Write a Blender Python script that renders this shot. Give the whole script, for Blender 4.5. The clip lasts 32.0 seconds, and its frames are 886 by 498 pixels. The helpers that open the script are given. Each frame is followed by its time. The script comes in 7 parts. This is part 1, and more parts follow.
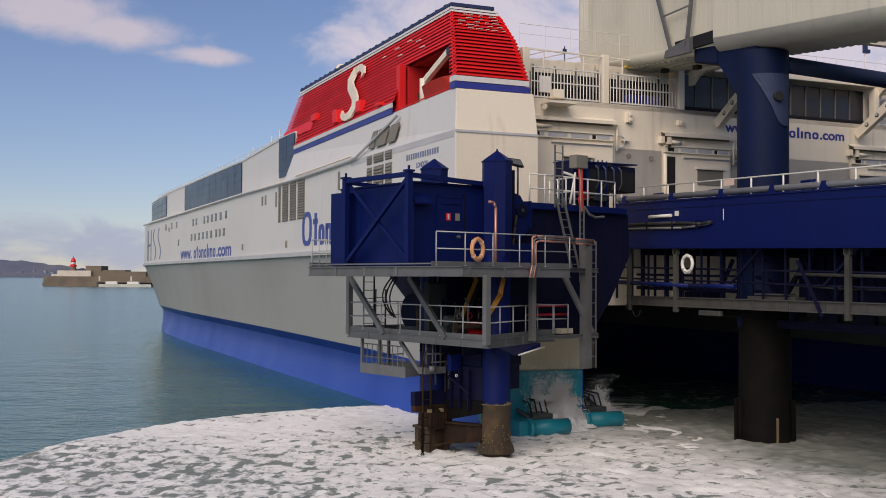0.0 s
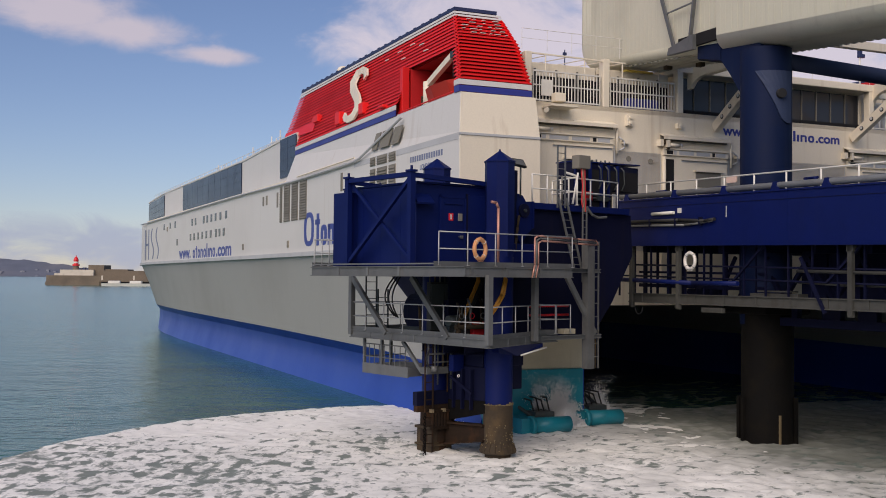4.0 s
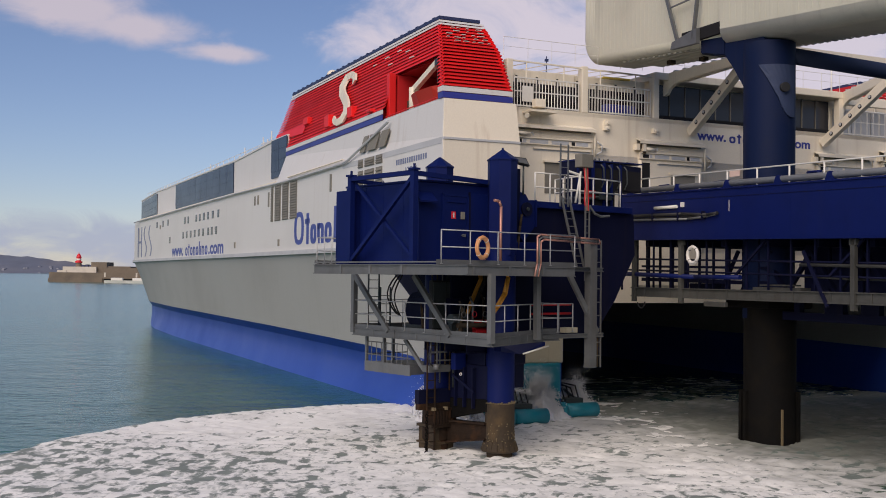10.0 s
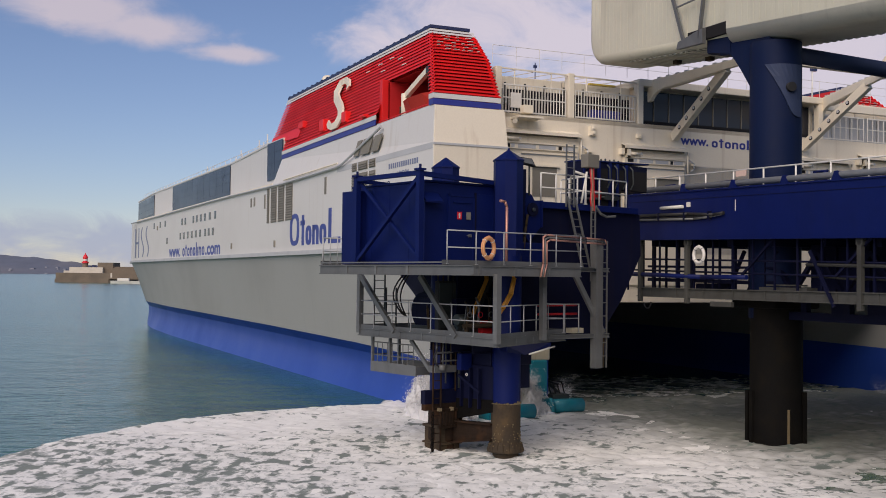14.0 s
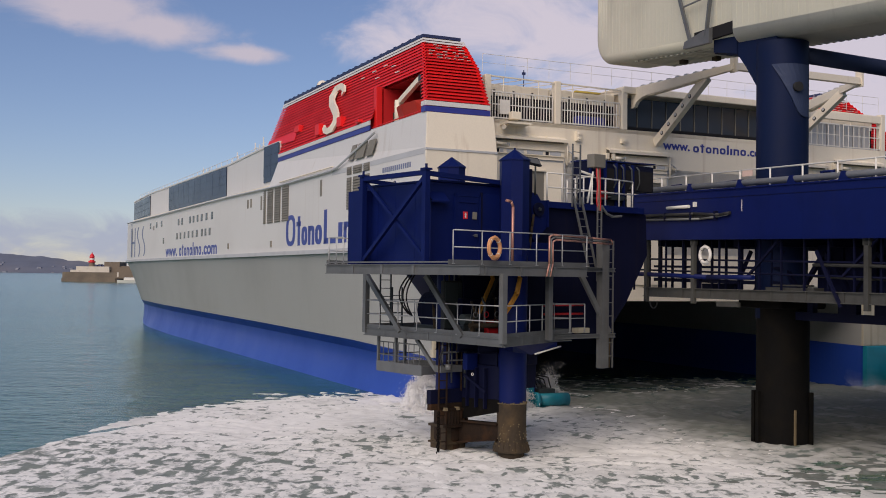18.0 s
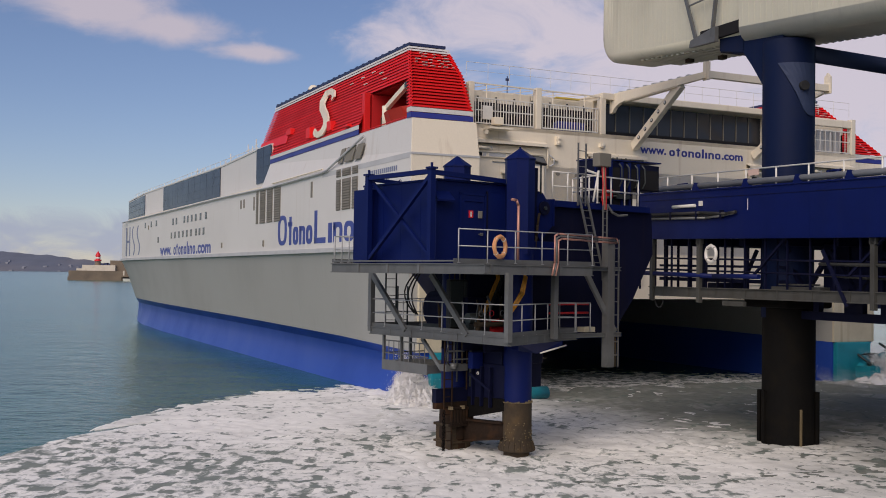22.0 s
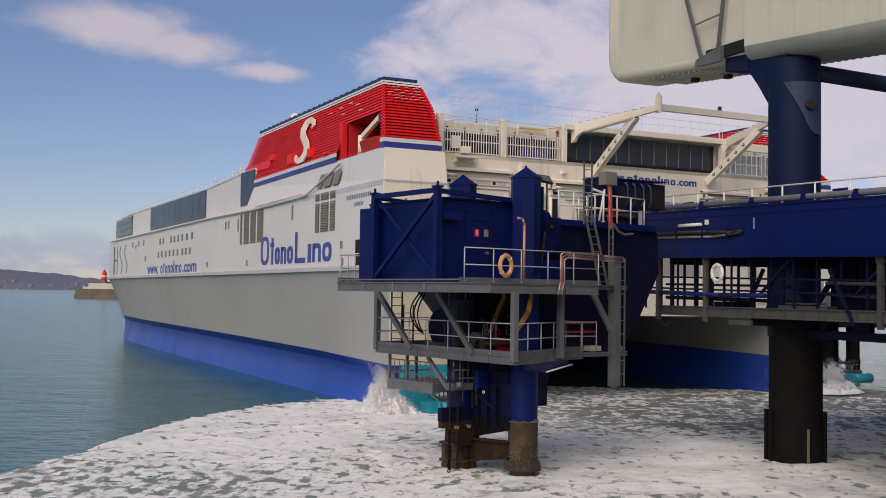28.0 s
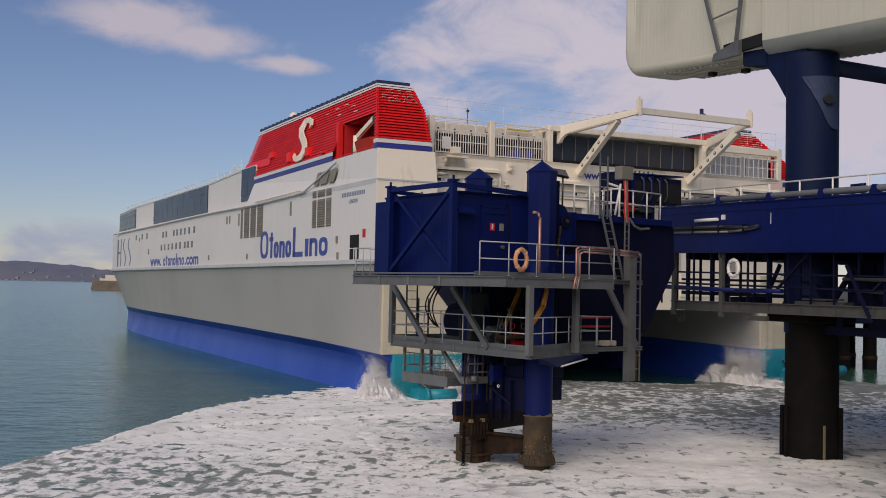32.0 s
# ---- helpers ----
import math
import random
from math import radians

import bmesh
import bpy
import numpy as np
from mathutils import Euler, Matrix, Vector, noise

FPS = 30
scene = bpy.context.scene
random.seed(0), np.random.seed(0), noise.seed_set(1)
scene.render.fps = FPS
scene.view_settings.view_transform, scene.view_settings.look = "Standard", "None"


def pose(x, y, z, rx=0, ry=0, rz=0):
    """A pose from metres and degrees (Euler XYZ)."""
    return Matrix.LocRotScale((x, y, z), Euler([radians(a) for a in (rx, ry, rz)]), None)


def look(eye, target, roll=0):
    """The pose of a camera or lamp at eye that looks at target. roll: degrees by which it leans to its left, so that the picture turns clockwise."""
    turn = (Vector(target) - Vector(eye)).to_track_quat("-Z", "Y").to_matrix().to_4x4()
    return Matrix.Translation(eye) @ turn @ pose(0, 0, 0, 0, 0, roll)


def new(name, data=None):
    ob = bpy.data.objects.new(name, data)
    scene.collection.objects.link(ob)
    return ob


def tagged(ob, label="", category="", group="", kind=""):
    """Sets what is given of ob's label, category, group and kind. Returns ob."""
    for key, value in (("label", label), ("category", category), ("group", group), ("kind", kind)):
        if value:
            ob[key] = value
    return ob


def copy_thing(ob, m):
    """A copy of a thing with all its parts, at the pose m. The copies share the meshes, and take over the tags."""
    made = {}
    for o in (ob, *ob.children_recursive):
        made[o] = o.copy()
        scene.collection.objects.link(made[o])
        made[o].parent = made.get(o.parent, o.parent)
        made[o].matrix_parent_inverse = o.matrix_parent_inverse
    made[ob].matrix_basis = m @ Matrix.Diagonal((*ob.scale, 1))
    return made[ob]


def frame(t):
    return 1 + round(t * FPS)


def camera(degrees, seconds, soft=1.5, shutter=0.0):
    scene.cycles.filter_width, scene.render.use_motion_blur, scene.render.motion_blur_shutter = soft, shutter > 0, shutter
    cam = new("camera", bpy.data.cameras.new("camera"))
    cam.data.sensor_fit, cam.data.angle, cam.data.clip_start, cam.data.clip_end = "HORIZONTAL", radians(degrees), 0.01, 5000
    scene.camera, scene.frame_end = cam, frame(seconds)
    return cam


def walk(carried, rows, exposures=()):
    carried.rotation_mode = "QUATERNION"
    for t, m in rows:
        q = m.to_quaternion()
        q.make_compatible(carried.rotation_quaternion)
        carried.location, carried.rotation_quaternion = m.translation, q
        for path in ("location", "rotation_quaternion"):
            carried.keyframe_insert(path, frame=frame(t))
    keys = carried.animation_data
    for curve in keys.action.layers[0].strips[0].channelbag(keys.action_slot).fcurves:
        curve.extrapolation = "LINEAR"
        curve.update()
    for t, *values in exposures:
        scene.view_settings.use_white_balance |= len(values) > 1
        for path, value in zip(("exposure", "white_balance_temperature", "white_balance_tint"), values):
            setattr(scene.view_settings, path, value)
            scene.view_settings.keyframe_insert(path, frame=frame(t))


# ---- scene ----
# One still stand on the quay, 6.5 m over the water; the camera only turns.
EYE = Vector((0.0, 0.0, 6.51))
EXPO, SKY, SUN, KELVIN, TINT = 0.07, 0.078, 2.75, 6700, 17
CAM = [
    (0, 0.465, 1.556, 0.368),
    (0.5, 0.457, 1.567, 0.405),
    (1, 0.429, 1.566, 0.427),
    (1.5, 0.387, 1.539, 0.454),
    (2, 0.354, 1.516, 0.500),
    (2.5, 0.347, 1.519, 0.528),
    (3, 0.346, 1.535, 0.523),
    (3.5, 0.327, 1.565, 0.502),
    (5.5, 0.347, 1.528, 0.548),
    (6, 0.346, 1.574, 0.506),
    (6.5, 0.353, 1.595, 0.498),
    (7, 0.364, 1.611, 0.500),
    (7.5, 0.370, 1.621, 0.513),
    (8, 0.353, 1.593, 0.544),
    (8.5, 0.317, 1.547, 0.577),
    (9, 0.281, 1.511, 0.635),
    (9.5, 0.239, 1.481, 0.692),
    (10, 0.196, 1.466, 0.716),
    (10.5, 0.177, 1.488, 0.696),
    (11, 0.165, 1.534, 0.668),
    (11.5, 0.132, 1.544, 0.696),
    (12, 0.076, 1.499, 0.729),
    (12.5, 0.022, 1.464, 0.726),
    (13, -0.016, 1.475, 0.707),
    (13.5, -0.069, 1.486, 0.695),
    (14, -0.117, 1.485, 0.706),
    (14.5, -0.134, 1.485, 0.722),
    (16.5, -0.179, 1.449, 0.766),
    (17, -0.257, 1.440, 0.751),
    (17.5, -0.338, 1.452, 0.747),
    (18, -0.437, 1.465, 0.783),
    (18.5, -0.526, 1.447, 0.797),
    (19, -0.576, 1.430, 0.784),
    (19.5, -0.600, 1.440, 0.787),
    (20, -0.623, 1.473, 0.758),
    (20.5, -0.637, 1.493, 0.744),
    (21, -0.664, 1.465, 0.786),
    (21.5, -0.709, 1.416, 0.826),
    (22, -0.727, 1.401, 0.829),
    (22.5, -0.731, 1.420, 0.824),
    (23, -0.760, 1.454, 0.855),
    (23.5, -0.801, 1.508, 0.875),
    (24, -0.820, 1.541, 0.838),
    (24.5, -0.869, 1.612, 0.727),
    (25, -1.017, 1.839, 0.551),
    (25.5, -1.228, 2.147, 0.359),
    (27.5, -1.189, 2.067, 0.857),
    (28, -1.056, 2.390, 0.888),
    (28.5, -1.013, 2.450, 0.951),
    (29, -1.004, 2.405, 0.993),
    (29.5, -1.006, 2.410, 0.969),
    (30, -1.129, 2.413, 0.954),
    (30.5, -1.421, 2.348, 1.038),
    (31, -1.697, 2.235, 1.163),
    (31.5, -1.817, 2.123, 1.230),
    (32, -1.870, 2.040, 1.208)
]


def aim(yaw, pitch, roll):
    a, b = radians(yaw), radians(pitch)
    way = Vector((math.sin(a) * math.cos(b), math.cos(a) * math.cos(b), math.sin(b)))
    return look(EYE, EYE + way, roll)


cam = camera(44.845, 32.0, soft=0.95)
walk(cam, [(t, aim(*r)) for t, *r in CAM], exposures=[(t, EXPO + e, KELVIN, TINT) for t, e in ((0, 0), (17, 0), (19, -0.10), (22, -0.10), (27, -0.06), (29.3, -0.05), (31, -0.18), (32, -0.22))])

# ---------------------------------------------------------------- world, sun
SUN_DIR = Vector((-0.30, -0.70, 0.60)).normalized()
world = bpy.data.worlds.new("sky")
scene.world = world
world.use_nodes = True
wn = world.node_tree
wn.nodes.clear()
w_out = wn.nodes.new("ShaderNodeOutputWorld")
w_bg = wn.nodes.new("ShaderNodeBackground")
w_sky = wn.nodes.new("ShaderNodeTexSky")
w_sky.sky_type = "NISHITA"
w_sky.sun_disc = False
w_sky.sun_elevation = math.asin(SUN_DIR.z)
w_sky.sun_rotation = math.atan2(SUN_DIR.x, SUN_DIR.y)
w_sky.air_density, w_sky.dust_density, w_sky.ozone_density = 1.0, 0.2, 3.3
w_bg.inputs["Strength"].default_value = SKY
w_mix = wn.nodes.new("ShaderNodeMix")
w_mix.data_type, w_mix.blend_type = "RGBA", "MULTIPLY"
w_mix.inputs["Factor"].default_value = 1.0
w_mix.inputs["B"].default_value = (0.98, 0.975, 1.09, 1)
wn.links.new(w_sky.outputs["Color"], w_mix.inputs["A"])
wn.links.new(w_mix.outputs["Result"], w_bg.inputs["Color"])
wn.links.new(w_bg.outputs["Background"], w_out.inputs["Surface"])
sun_data = bpy.data.lights.new("sun", "SUN")
sun_data.energy, sun_data.angle, sun_data.color = SUN, radians(58), (1.0, 0.885, 0.73)
sun = new("sun", sun_data)
sun.matrix_world = look(SUN_DIR * 200, (0, 0, 0))


# ---------------------------------------------------------------- materials
def surface(name, color, rough=0.5, metal=0.0, grain=14.0, grain_amt=0.10, stain=0.5, stain_amt=0.18, stain_color=None,
            bump=0.08, streak=0.0, streak_color=(0.16, 0.09, 0.05), per_piece=0.0, spec=0.5):
    """A painted or raw surface: fine grain, broad stains, run-off streaks, a little relief."""
    m = bpy.data.materials.new(name)
    m.use_nodes = True
    nt = m.node_tree
    bsdf = nt.nodes["Principled BSDF"]
    tc = nt.nodes.new("ShaderNodeTexCoord")

    def noise_node(scale, detail, stretch=None):
        n = nt.nodes.new("ShaderNodeTexNoise")
        n.inputs["Scale"].default_value, n.inputs["Detail"].default_value = scale, detail
        if stretch:
            mp = nt.nodes.new("ShaderNodeMapping")
            mp.inputs["Scale"].default_value = stretch
            nt.links.new(tc.outputs["Object"], mp.inputs["Vector"])
            nt.links.new(mp.outputs["Vector"], n.inputs["Vector"])
        else:
            nt.links.new(tc.outputs["Object"], n.inputs["Vector"])
        return n

    def ramp(src, lo, hi):
        r = nt.nodes.new("ShaderNodeMapRange")
        r.inputs["From Min"].default_value, r.inputs["From Max"].default_value = lo, hi
        nt.links.new(src, r.inputs["Value"])
        return r.outputs["Result"]

    def mix(fac, a, b, amt=1.0):
        x = nt.nodes.new("ShaderNodeMix")
        x.data_type = "RGBA"
        if amt != 1.0:
            k = nt.nodes.new("ShaderNodeMath")
            k.operation = "MULTIPLY"
            k.inputs[1].default_value = amt
            nt.links.new(fac, k.inputs[0])
            fac = k.outputs[0]
        nt.links.new(fac, x.inputs["Factor"])
        for sock, v in ((x.inputs["A"], a), (x.inputs["B"], b)):
            if isinstance(v, tuple):
                sock.default_value = (*v[:3], 1)
            else:
                nt.links.new(v, sock)
        return x.outputs["Result"]

    fine = noise_node(grain, 6)
    broad = noise_node(stain, 5)
    dark = tuple(c * 0.72 for c in color)
    col = mix(ramp(fine.outputs["Fac"], 0.35, 0.75), color, dark, grain_amt * 2)
    col = mix(ramp(broad.outputs["Fac"], 0.48, 0.75), col, stain_color or tuple(c * 0.55 for c in color), stain_amt * 2)
    if streak:
        run = noise_node(1.0, 4, (2.6, 2.6, 0.12))
        col = mix(ramp(run.outputs["Fac"], 0.58, 0.80), col, streak_color, streak)
    if per_piece:
        info = nt.nodes.new("ShaderNodeObjectInfo")
        hsv = nt.nodes.new("ShaderNodeHueSaturation")
        v = nt.nodes.new("ShaderNodeMapRange")
        v.inputs["To Min"].default_value, v.inputs["To Max"].default_value = 1 - per_piece, 1 + per_piece
        nt.links.new(info.outputs["Random"], v.inputs["Value"])
        nt.links.new(v.outputs["Result"], hsv.inputs["Value"])
        nt.links.new(col, hsv.inputs["Color"])
        col = hsv.outputs["Color"]
    nt.links.new(col, bsdf.inputs["Base Color"])
    rr = nt.nodes.new("ShaderNodeMapRange")
    rr.inputs["To Min"].default_value, rr.inputs["To Max"].default_value = max(rough - 0.1, 0.05), min(rough + 0.15, 1)
    nt.links.new(broad.outputs["Fac"], rr.inputs["Value"])
    nt.links.new(rr.outputs["Result"], bsdf.inputs["Roughness"])
    bsdf.inputs["Metallic"].default_value = metal
    bsdf.inputs["Specular IOR Level"].default_value = spec
    if bump:
        b = nt.nodes.new("ShaderNodeBump")
        b.inputs["Strength"].default_value, b.inputs["Distance"].default_value = bump, 0.02
        nt.links.new(fine.outputs["Fac"], b.inputs["Height"])
        nt.links.new(b.outputs["Normal"], bsdf.inputs["Normal"])
    return m


WHITE = surface("ship_white", (0.67, 0.658, 0.628), 0.45, stain=0.18, stain_amt=0.06, streak=0.26, streak_color=(0.40, 0.33, 0.25))
# Ship white greyed down to put in the shade on flare and underside.
HULL_GREY = surface("hull_shaded_white", (0.375, 0.378, 0.356), 0.5, stain=0.12, stain_amt=0.12, streak=0.28, streak_color=(0.28, 0.285, 0.255))
# Ship white with the stern's warm sunlight mixed in as cream; streaks are run-off.
STERN_WHITE = surface("stern_warm_lit_white", (0.82, 0.745, 0.60), 0.5, stain=0.3, stain_amt=0.10, streak=0.45, streak_color=(0.46, 0.35, 0.24))
GREY_PANEL = surface("grey_paint", (0.50, 0.51, 0.52), 0.5)
SHIP_BLUE = surface("hull_blue", (0.020, 0.070, 0.385), 0.38, stain=0.25, stain_amt=0.12, streak=0.25, streak_color=(0.05, 0.11, 0.36), spec=0.3)
STRIPE_BLUE = surface("stripe_blue", (0.03, 0.04, 0.26), 0.4)
LETTER_BLUE = surface("lettering_blue", (0.045, 0.07, 0.30), 0.45)
LETTER_PALE = surface("lettering_grey_blue", (0.16, 0.19, 0.30), 0.5)
RED = surface("funnel_red", (0.80, 0.014, 0.013), 0.45, stain=0.4, stain_amt=0.10, per_piece=0.10)
# Funnel red darkened to paint in the shade inside; also dark red fittings.
DARK_RED = surface("shaded_dark_red", (0.52, 0.012, 0.014), 0.5)
COPING = surface("dark_coping", (0.025, 0.035, 0.10), 0.45)
GLASS_DARK = surface("tinted_glass", (0.036, 0.037, 0.043), 0.12, grain_amt=0.0, stain_amt=0.15, bump=0.0, spec=0.4)
GLASS_BLUE = surface("blue_tinted_glass", (0.028, 0.040, 0.072), 0.2, grain_amt=0.0, stain_amt=0.1, bump=0.0, spec=0.16)
LOUVRE = surface("louvre_grey", (0.21, 0.195, 0.16), 0.6, per_piece=0.12)
# Near-black: painted shade of openings and recess backs; also dark trim.
DARK = surface("shade_and_trim_black", (0.022, 0.022, 0.024), 0.8, spec=0.1)
TEAL = surface("jet_teal", (0.004, 0.245, 0.32), 0.4, stain=0.9, stain_amt=0.25, stain_color=(0.01, 0.12, 0.14))
STEEL_DARK = surface("wet_dark_steel", (0.05, 0.06, 0.06), 0.4, metal=0.3)
NAVY = surface("structure_blue", (0.0030, 0.0095, 0.082), 0.45, stain=0.6, stain_amt=0.22, streak=0.25, streak_color=(0.012, 0.016, 0.07), per_piece=0.06, spec=0.18)
# Structure blue darkened to put in shade below decks and girder; also dull fittings.
NAVY_DULL_SHADE = surface("structure_blue_dull_shade", (0.0045, 0.006, 0.026), 0.55, stain=0.5, stain_amt=0.3, streak=0.35, streak_color=(0.02, 0.016, 0.018), spec=0.16)
COLUMN_BLUE = surface("column_blue", (0.0042, 0.0115, 0.046), 0.6, stain=0.7, stain_amt=0.42, stain_color=(0.012, 0.017, 0.04), streak=0.45, streak_color=(0.02, 0.024, 0.04), spec=0.15)
GALV = surface("galvanised_steel", (0.165, 0.172, 0.172), 0.5, metal=0.35, stain=1.2, stain_amt=0.28, streak=0.4, streak_color=(0.14, 0.105, 0.08), per_piece=0.12)
# Weathered galvanised grey, darkened to put in shade under girder and inside galleries.
SHADED_OLD_STEEL = surface("shaded_weathered_steel", (0.075, 0.076, 0.07), 0.6, metal=0.2, stain=1.2, stain_amt=0.35, streak=0.45, streak_color=(0.045, 0.03, 0.02), per_piece=0.12, spec=0.25)
PALE_BOARD = surface("pale_board", (0.62, 0.45, 0.38), 0.6)
RAIL_GREY = surface("rail_grey", (0.40, 0.41, 0.41), 0.45, metal=0.2, stain=2.0, stain_amt=0.15, streak=0.2)
DIRTY_CREAM = surface("stained_cream", (0.54, 0.49, 0.36), 0.6, stain=0.6, stain_amt=0.25, streak=0.5, streak_color=(0.22, 0.17, 0.10))
KERB_GREY = surface("kerb_tube_grey", (0.20, 0.21, 0.22), 0.5, stain=1.0, stain_amt=0.2, streak=0.2)
GUSSET_BLUE = surface("gusset_grey_blue", (0.034, 0.050, 0.105), 0.6, stain=0.8, stain_amt=0.2, spec=0.3)
RAIL_WHITE = surface("rail_white", (0.74, 0.72, 0.66), 0.5, stain=2.0, stain_amt=0.12, streak=0.2)
RUSTY = surface("tidal_growth", (0.040, 0.027, 0.014), 0.85, grain=9, grain_amt=0.35, stain=1.4, stain_amt=0.45, stain_color=(0.105, 0.066, 0.028), bump=0.9)
RUST_DARK = surface("wet_rust", (0.022, 0.013, 0.008), 0.8, grain=9, grain_amt=0.3, stain=1.6, stain_amt=0.4, stain_color=(0.075, 0.034, 0.014), bump=0.8, spec=0.2)
# Wet weed-black, taken darker again to put in the linkspan deck's shade.
BLACKENED = surface("tidal_shaded_dark", (0.0045, 0.0042, 0.004), 0.8, grain=8, grain_amt=0.3, stain=1.2, stain_amt=0.35, stain_color=(0.011, 0.009, 0.006), bump=0.8, spec=0.12)
CRUST = surface("barnacle_crust", (0.17, 0.13, 0.07), 0.9, grain=20, grain_amt=0.3, bump=0.5)
BARE = surface("bare_barnacles", (0.22, 0.175, 0.105), 0.9, grain=16, grain_amt=0.3, bump=0.6)
GANG_WHITE = surface("gangway_white", (0.585, 0.57, 0.455), 0.5, stain=0.35, stain_amt=0.18, streak=0.4, streak_color=(0.29, 0.28, 0.22), stain_color=(0.37, 0.36, 0.29))
ORANGE = surface("ring_orange", (0.72, 0.34, 0.15), 0.55)
RING_WHITE = surface("ring_white", (0.75, 0.73, 0.68), 0.55)
RUBBER = surface("black_rubber", (0.015, 0.015, 0.016), 0.6)
HOSE_YELLOW = surface("hose_yellow", (0.50, 0.22, 0.02), 0.5)
LAMP_YELLOW = surface("lamp_yellow", (0.85, 0.62, 0.10), 0.4)
COPPER = surface("copper_pipe", (0.55, 0.28, 0.22), 0.4, metal=0.5)
SIGN_RED = surface("sign_red", (0.75, 0.02, 0.03), 0.45)
MACHINE_RED = surface("machine_red", (0.58, 0.012, 0.018), 0.5)
BOAT_ORANGE = surface("boat_orange", (0.50, 0.03, 0.015), 0.5)
STONE = surface("pier_stone", (0.19, 0.15, 0.11), 0.9, grain=1.2, grain_amt=0.3, stain=0.10, stain_amt=0.4, stain_color=(0.10, 0.085, 0.07), bump=0.5)
STONE_PALE = surface("pale_render", (0.62, 0.56, 0.47), 0.9, grain=1.0, stain=0.2)
# Blue-grey base with the haze of distance mixed into the colour.
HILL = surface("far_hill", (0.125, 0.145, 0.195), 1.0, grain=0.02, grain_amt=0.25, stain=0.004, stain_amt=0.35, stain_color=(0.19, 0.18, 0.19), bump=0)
CONCRETE = surface("quay_concrete", (0.30, 0.29, 0.27), 0.9, grain=4, grain_amt=0.2, stain=0.3, stain_amt=0.25, bump=0.3)
# House colour dulled towards the hill by the same painted haze.
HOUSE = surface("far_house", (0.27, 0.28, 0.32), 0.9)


# ---------------------------------------------------------------- mesh tools
def box(bm, lo, hi, bevel=0.0):
    r = bmesh.ops.create_cube(bm, size=1)["verts"]
    for v in r:
        v.co = Vector([(a + b) / 2 + c * (b - a) for a, b, c in zip(lo, hi, v.co)])
    if bevel:
        bmesh.ops.bevel(bm, geom=list({e for v in r for e in v.link_edges}), offset=bevel, segments=2, affect="EDGES", profile=0.6)


def frame_of(p, q):
    d = (Vector(q) - Vector(p)).normalized()
    up = Vector((0, 0, 1)) if abs(d.z) < 0.95 else Vector((0, 1, 0))
    s = d.cross(up).normalized()
    return d, s, s.cross(d).normalized()


def bar(bm, p, q, w, h=None):
    """Rectangular bar from p to q, w wide and h high."""
    h = h or w
    p, q = Vector(p), Vector(q)
    _, s, u = frame_of(p, q)
    c = [e + s * (w / 2 * a) + u * (h / 2 * b) for e in (p, q) for a, b in ((-1, -1), (1, -1), (1, 1), (-1, 1))]
    v = [bm.verts.new(x) for x in c]
    for f in ((3, 2, 1, 0), (4, 5, 6, 7), (0, 1, 5, 4), (1, 2, 6, 5), (2, 3, 7, 6), (3, 0, 4, 7)):
        bm.faces.new([v[i] for i in f])


def rod(bm, p, q, r, n=8, r2=None):
    """Round bar from p to q."""
    p, q = Vector(p), Vector(q)
    _, s, u = frame_of(p, q)
    rings = []
    for e, rad in ((p, r), (q, r if r2 is None else r2)):
        rings.append([bm.verts.new(e + (s * math.cos(2 * math.pi * i / n) + u * math.sin(2 * math.pi * i / n)) * rad) for i in range(n)])
    for i in range(n):
        f = bm.faces.new((rings[0][i], rings[0][(i + 1) % n], rings[1][(i + 1) % n], rings[1][i]))
        f.smooth = n > 6
    bm.faces.new(rings[0][::-1])
    bm.faces.new(rings[1])


def pipe(bm, pts, r, n=8):
    for a, b in zip(pts, pts[1:]):
        rod(bm, a, b, r, n)
    for p in pts[1:-1]:
        bmesh.ops.create_icosphere(bm, subdivisions=1, radius=r * 1.04, matrix=Matrix.Translation(p))


def prism(bm, poly, lo, hi):
    """Polygon in plan, from lo to hi."""
    a = [bm.verts.new((x, y, lo)) for x, y in poly]
    b = [bm.verts.new((x, y, hi)) for x, y in poly]
    bm.faces.new(a[::-1])
    bm.faces.new(b)
    for i in range(len(poly)):
        j = (i + 1) % len(poly)
        bm.faces.new((a[i], a[j], b[j], b[i]))


def plate(bm, pts, off):
    """Flat polygon pts, thickened by the vector off."""
    off = Vector(off)
    a = [bm.verts.new(p) for p in pts]
    b = [bm.verts.new(Vector(p) + off) for p in pts]
    bm.faces.new(a[::-1])
    bm.faces.new(b)
    for i in range(len(pts)):
        j = (i + 1) % len(pts)
        bm.faces.new((a[i], a[j], b[j], b[i]))


def loft(bm, rings, closed=True, caps=True):
    """Skin through rings of equally many points."""
    vs = [[bm.verts.new(p) for p in r] for r in rings]
    n = len(rings[0])
    for a, b in zip(vs, vs[1:]):
        for i in range(n if closed else n - 1):
            j = (i + 1) % n
            bm.faces.new((a[i], a[j], b[j], b[i]))
    if caps and closed:
        bm.faces.new(vs[0][::-1])
        bm.faces.new(vs[-1])


def lathe(bm, at, profile, n=20):
    """Round body about the upright axis at (x, y): profile of (radius, z)."""
    loft(bm, [[(at[0] + r * math.cos(2 * math.pi * i / n), at[1] + r * math.sin(2 * math.pi * i / n), z) for i in range(n)] for r, z in profile])
    for f in bm.faces:
        f.smooth = len(f.verts) == 4 or f.smooth
    bm.normal_update()
    for e in bm.edges:
        e.smooth = len(e.link_faces) == 2 and e.calc_face_angle(0) < 0.6


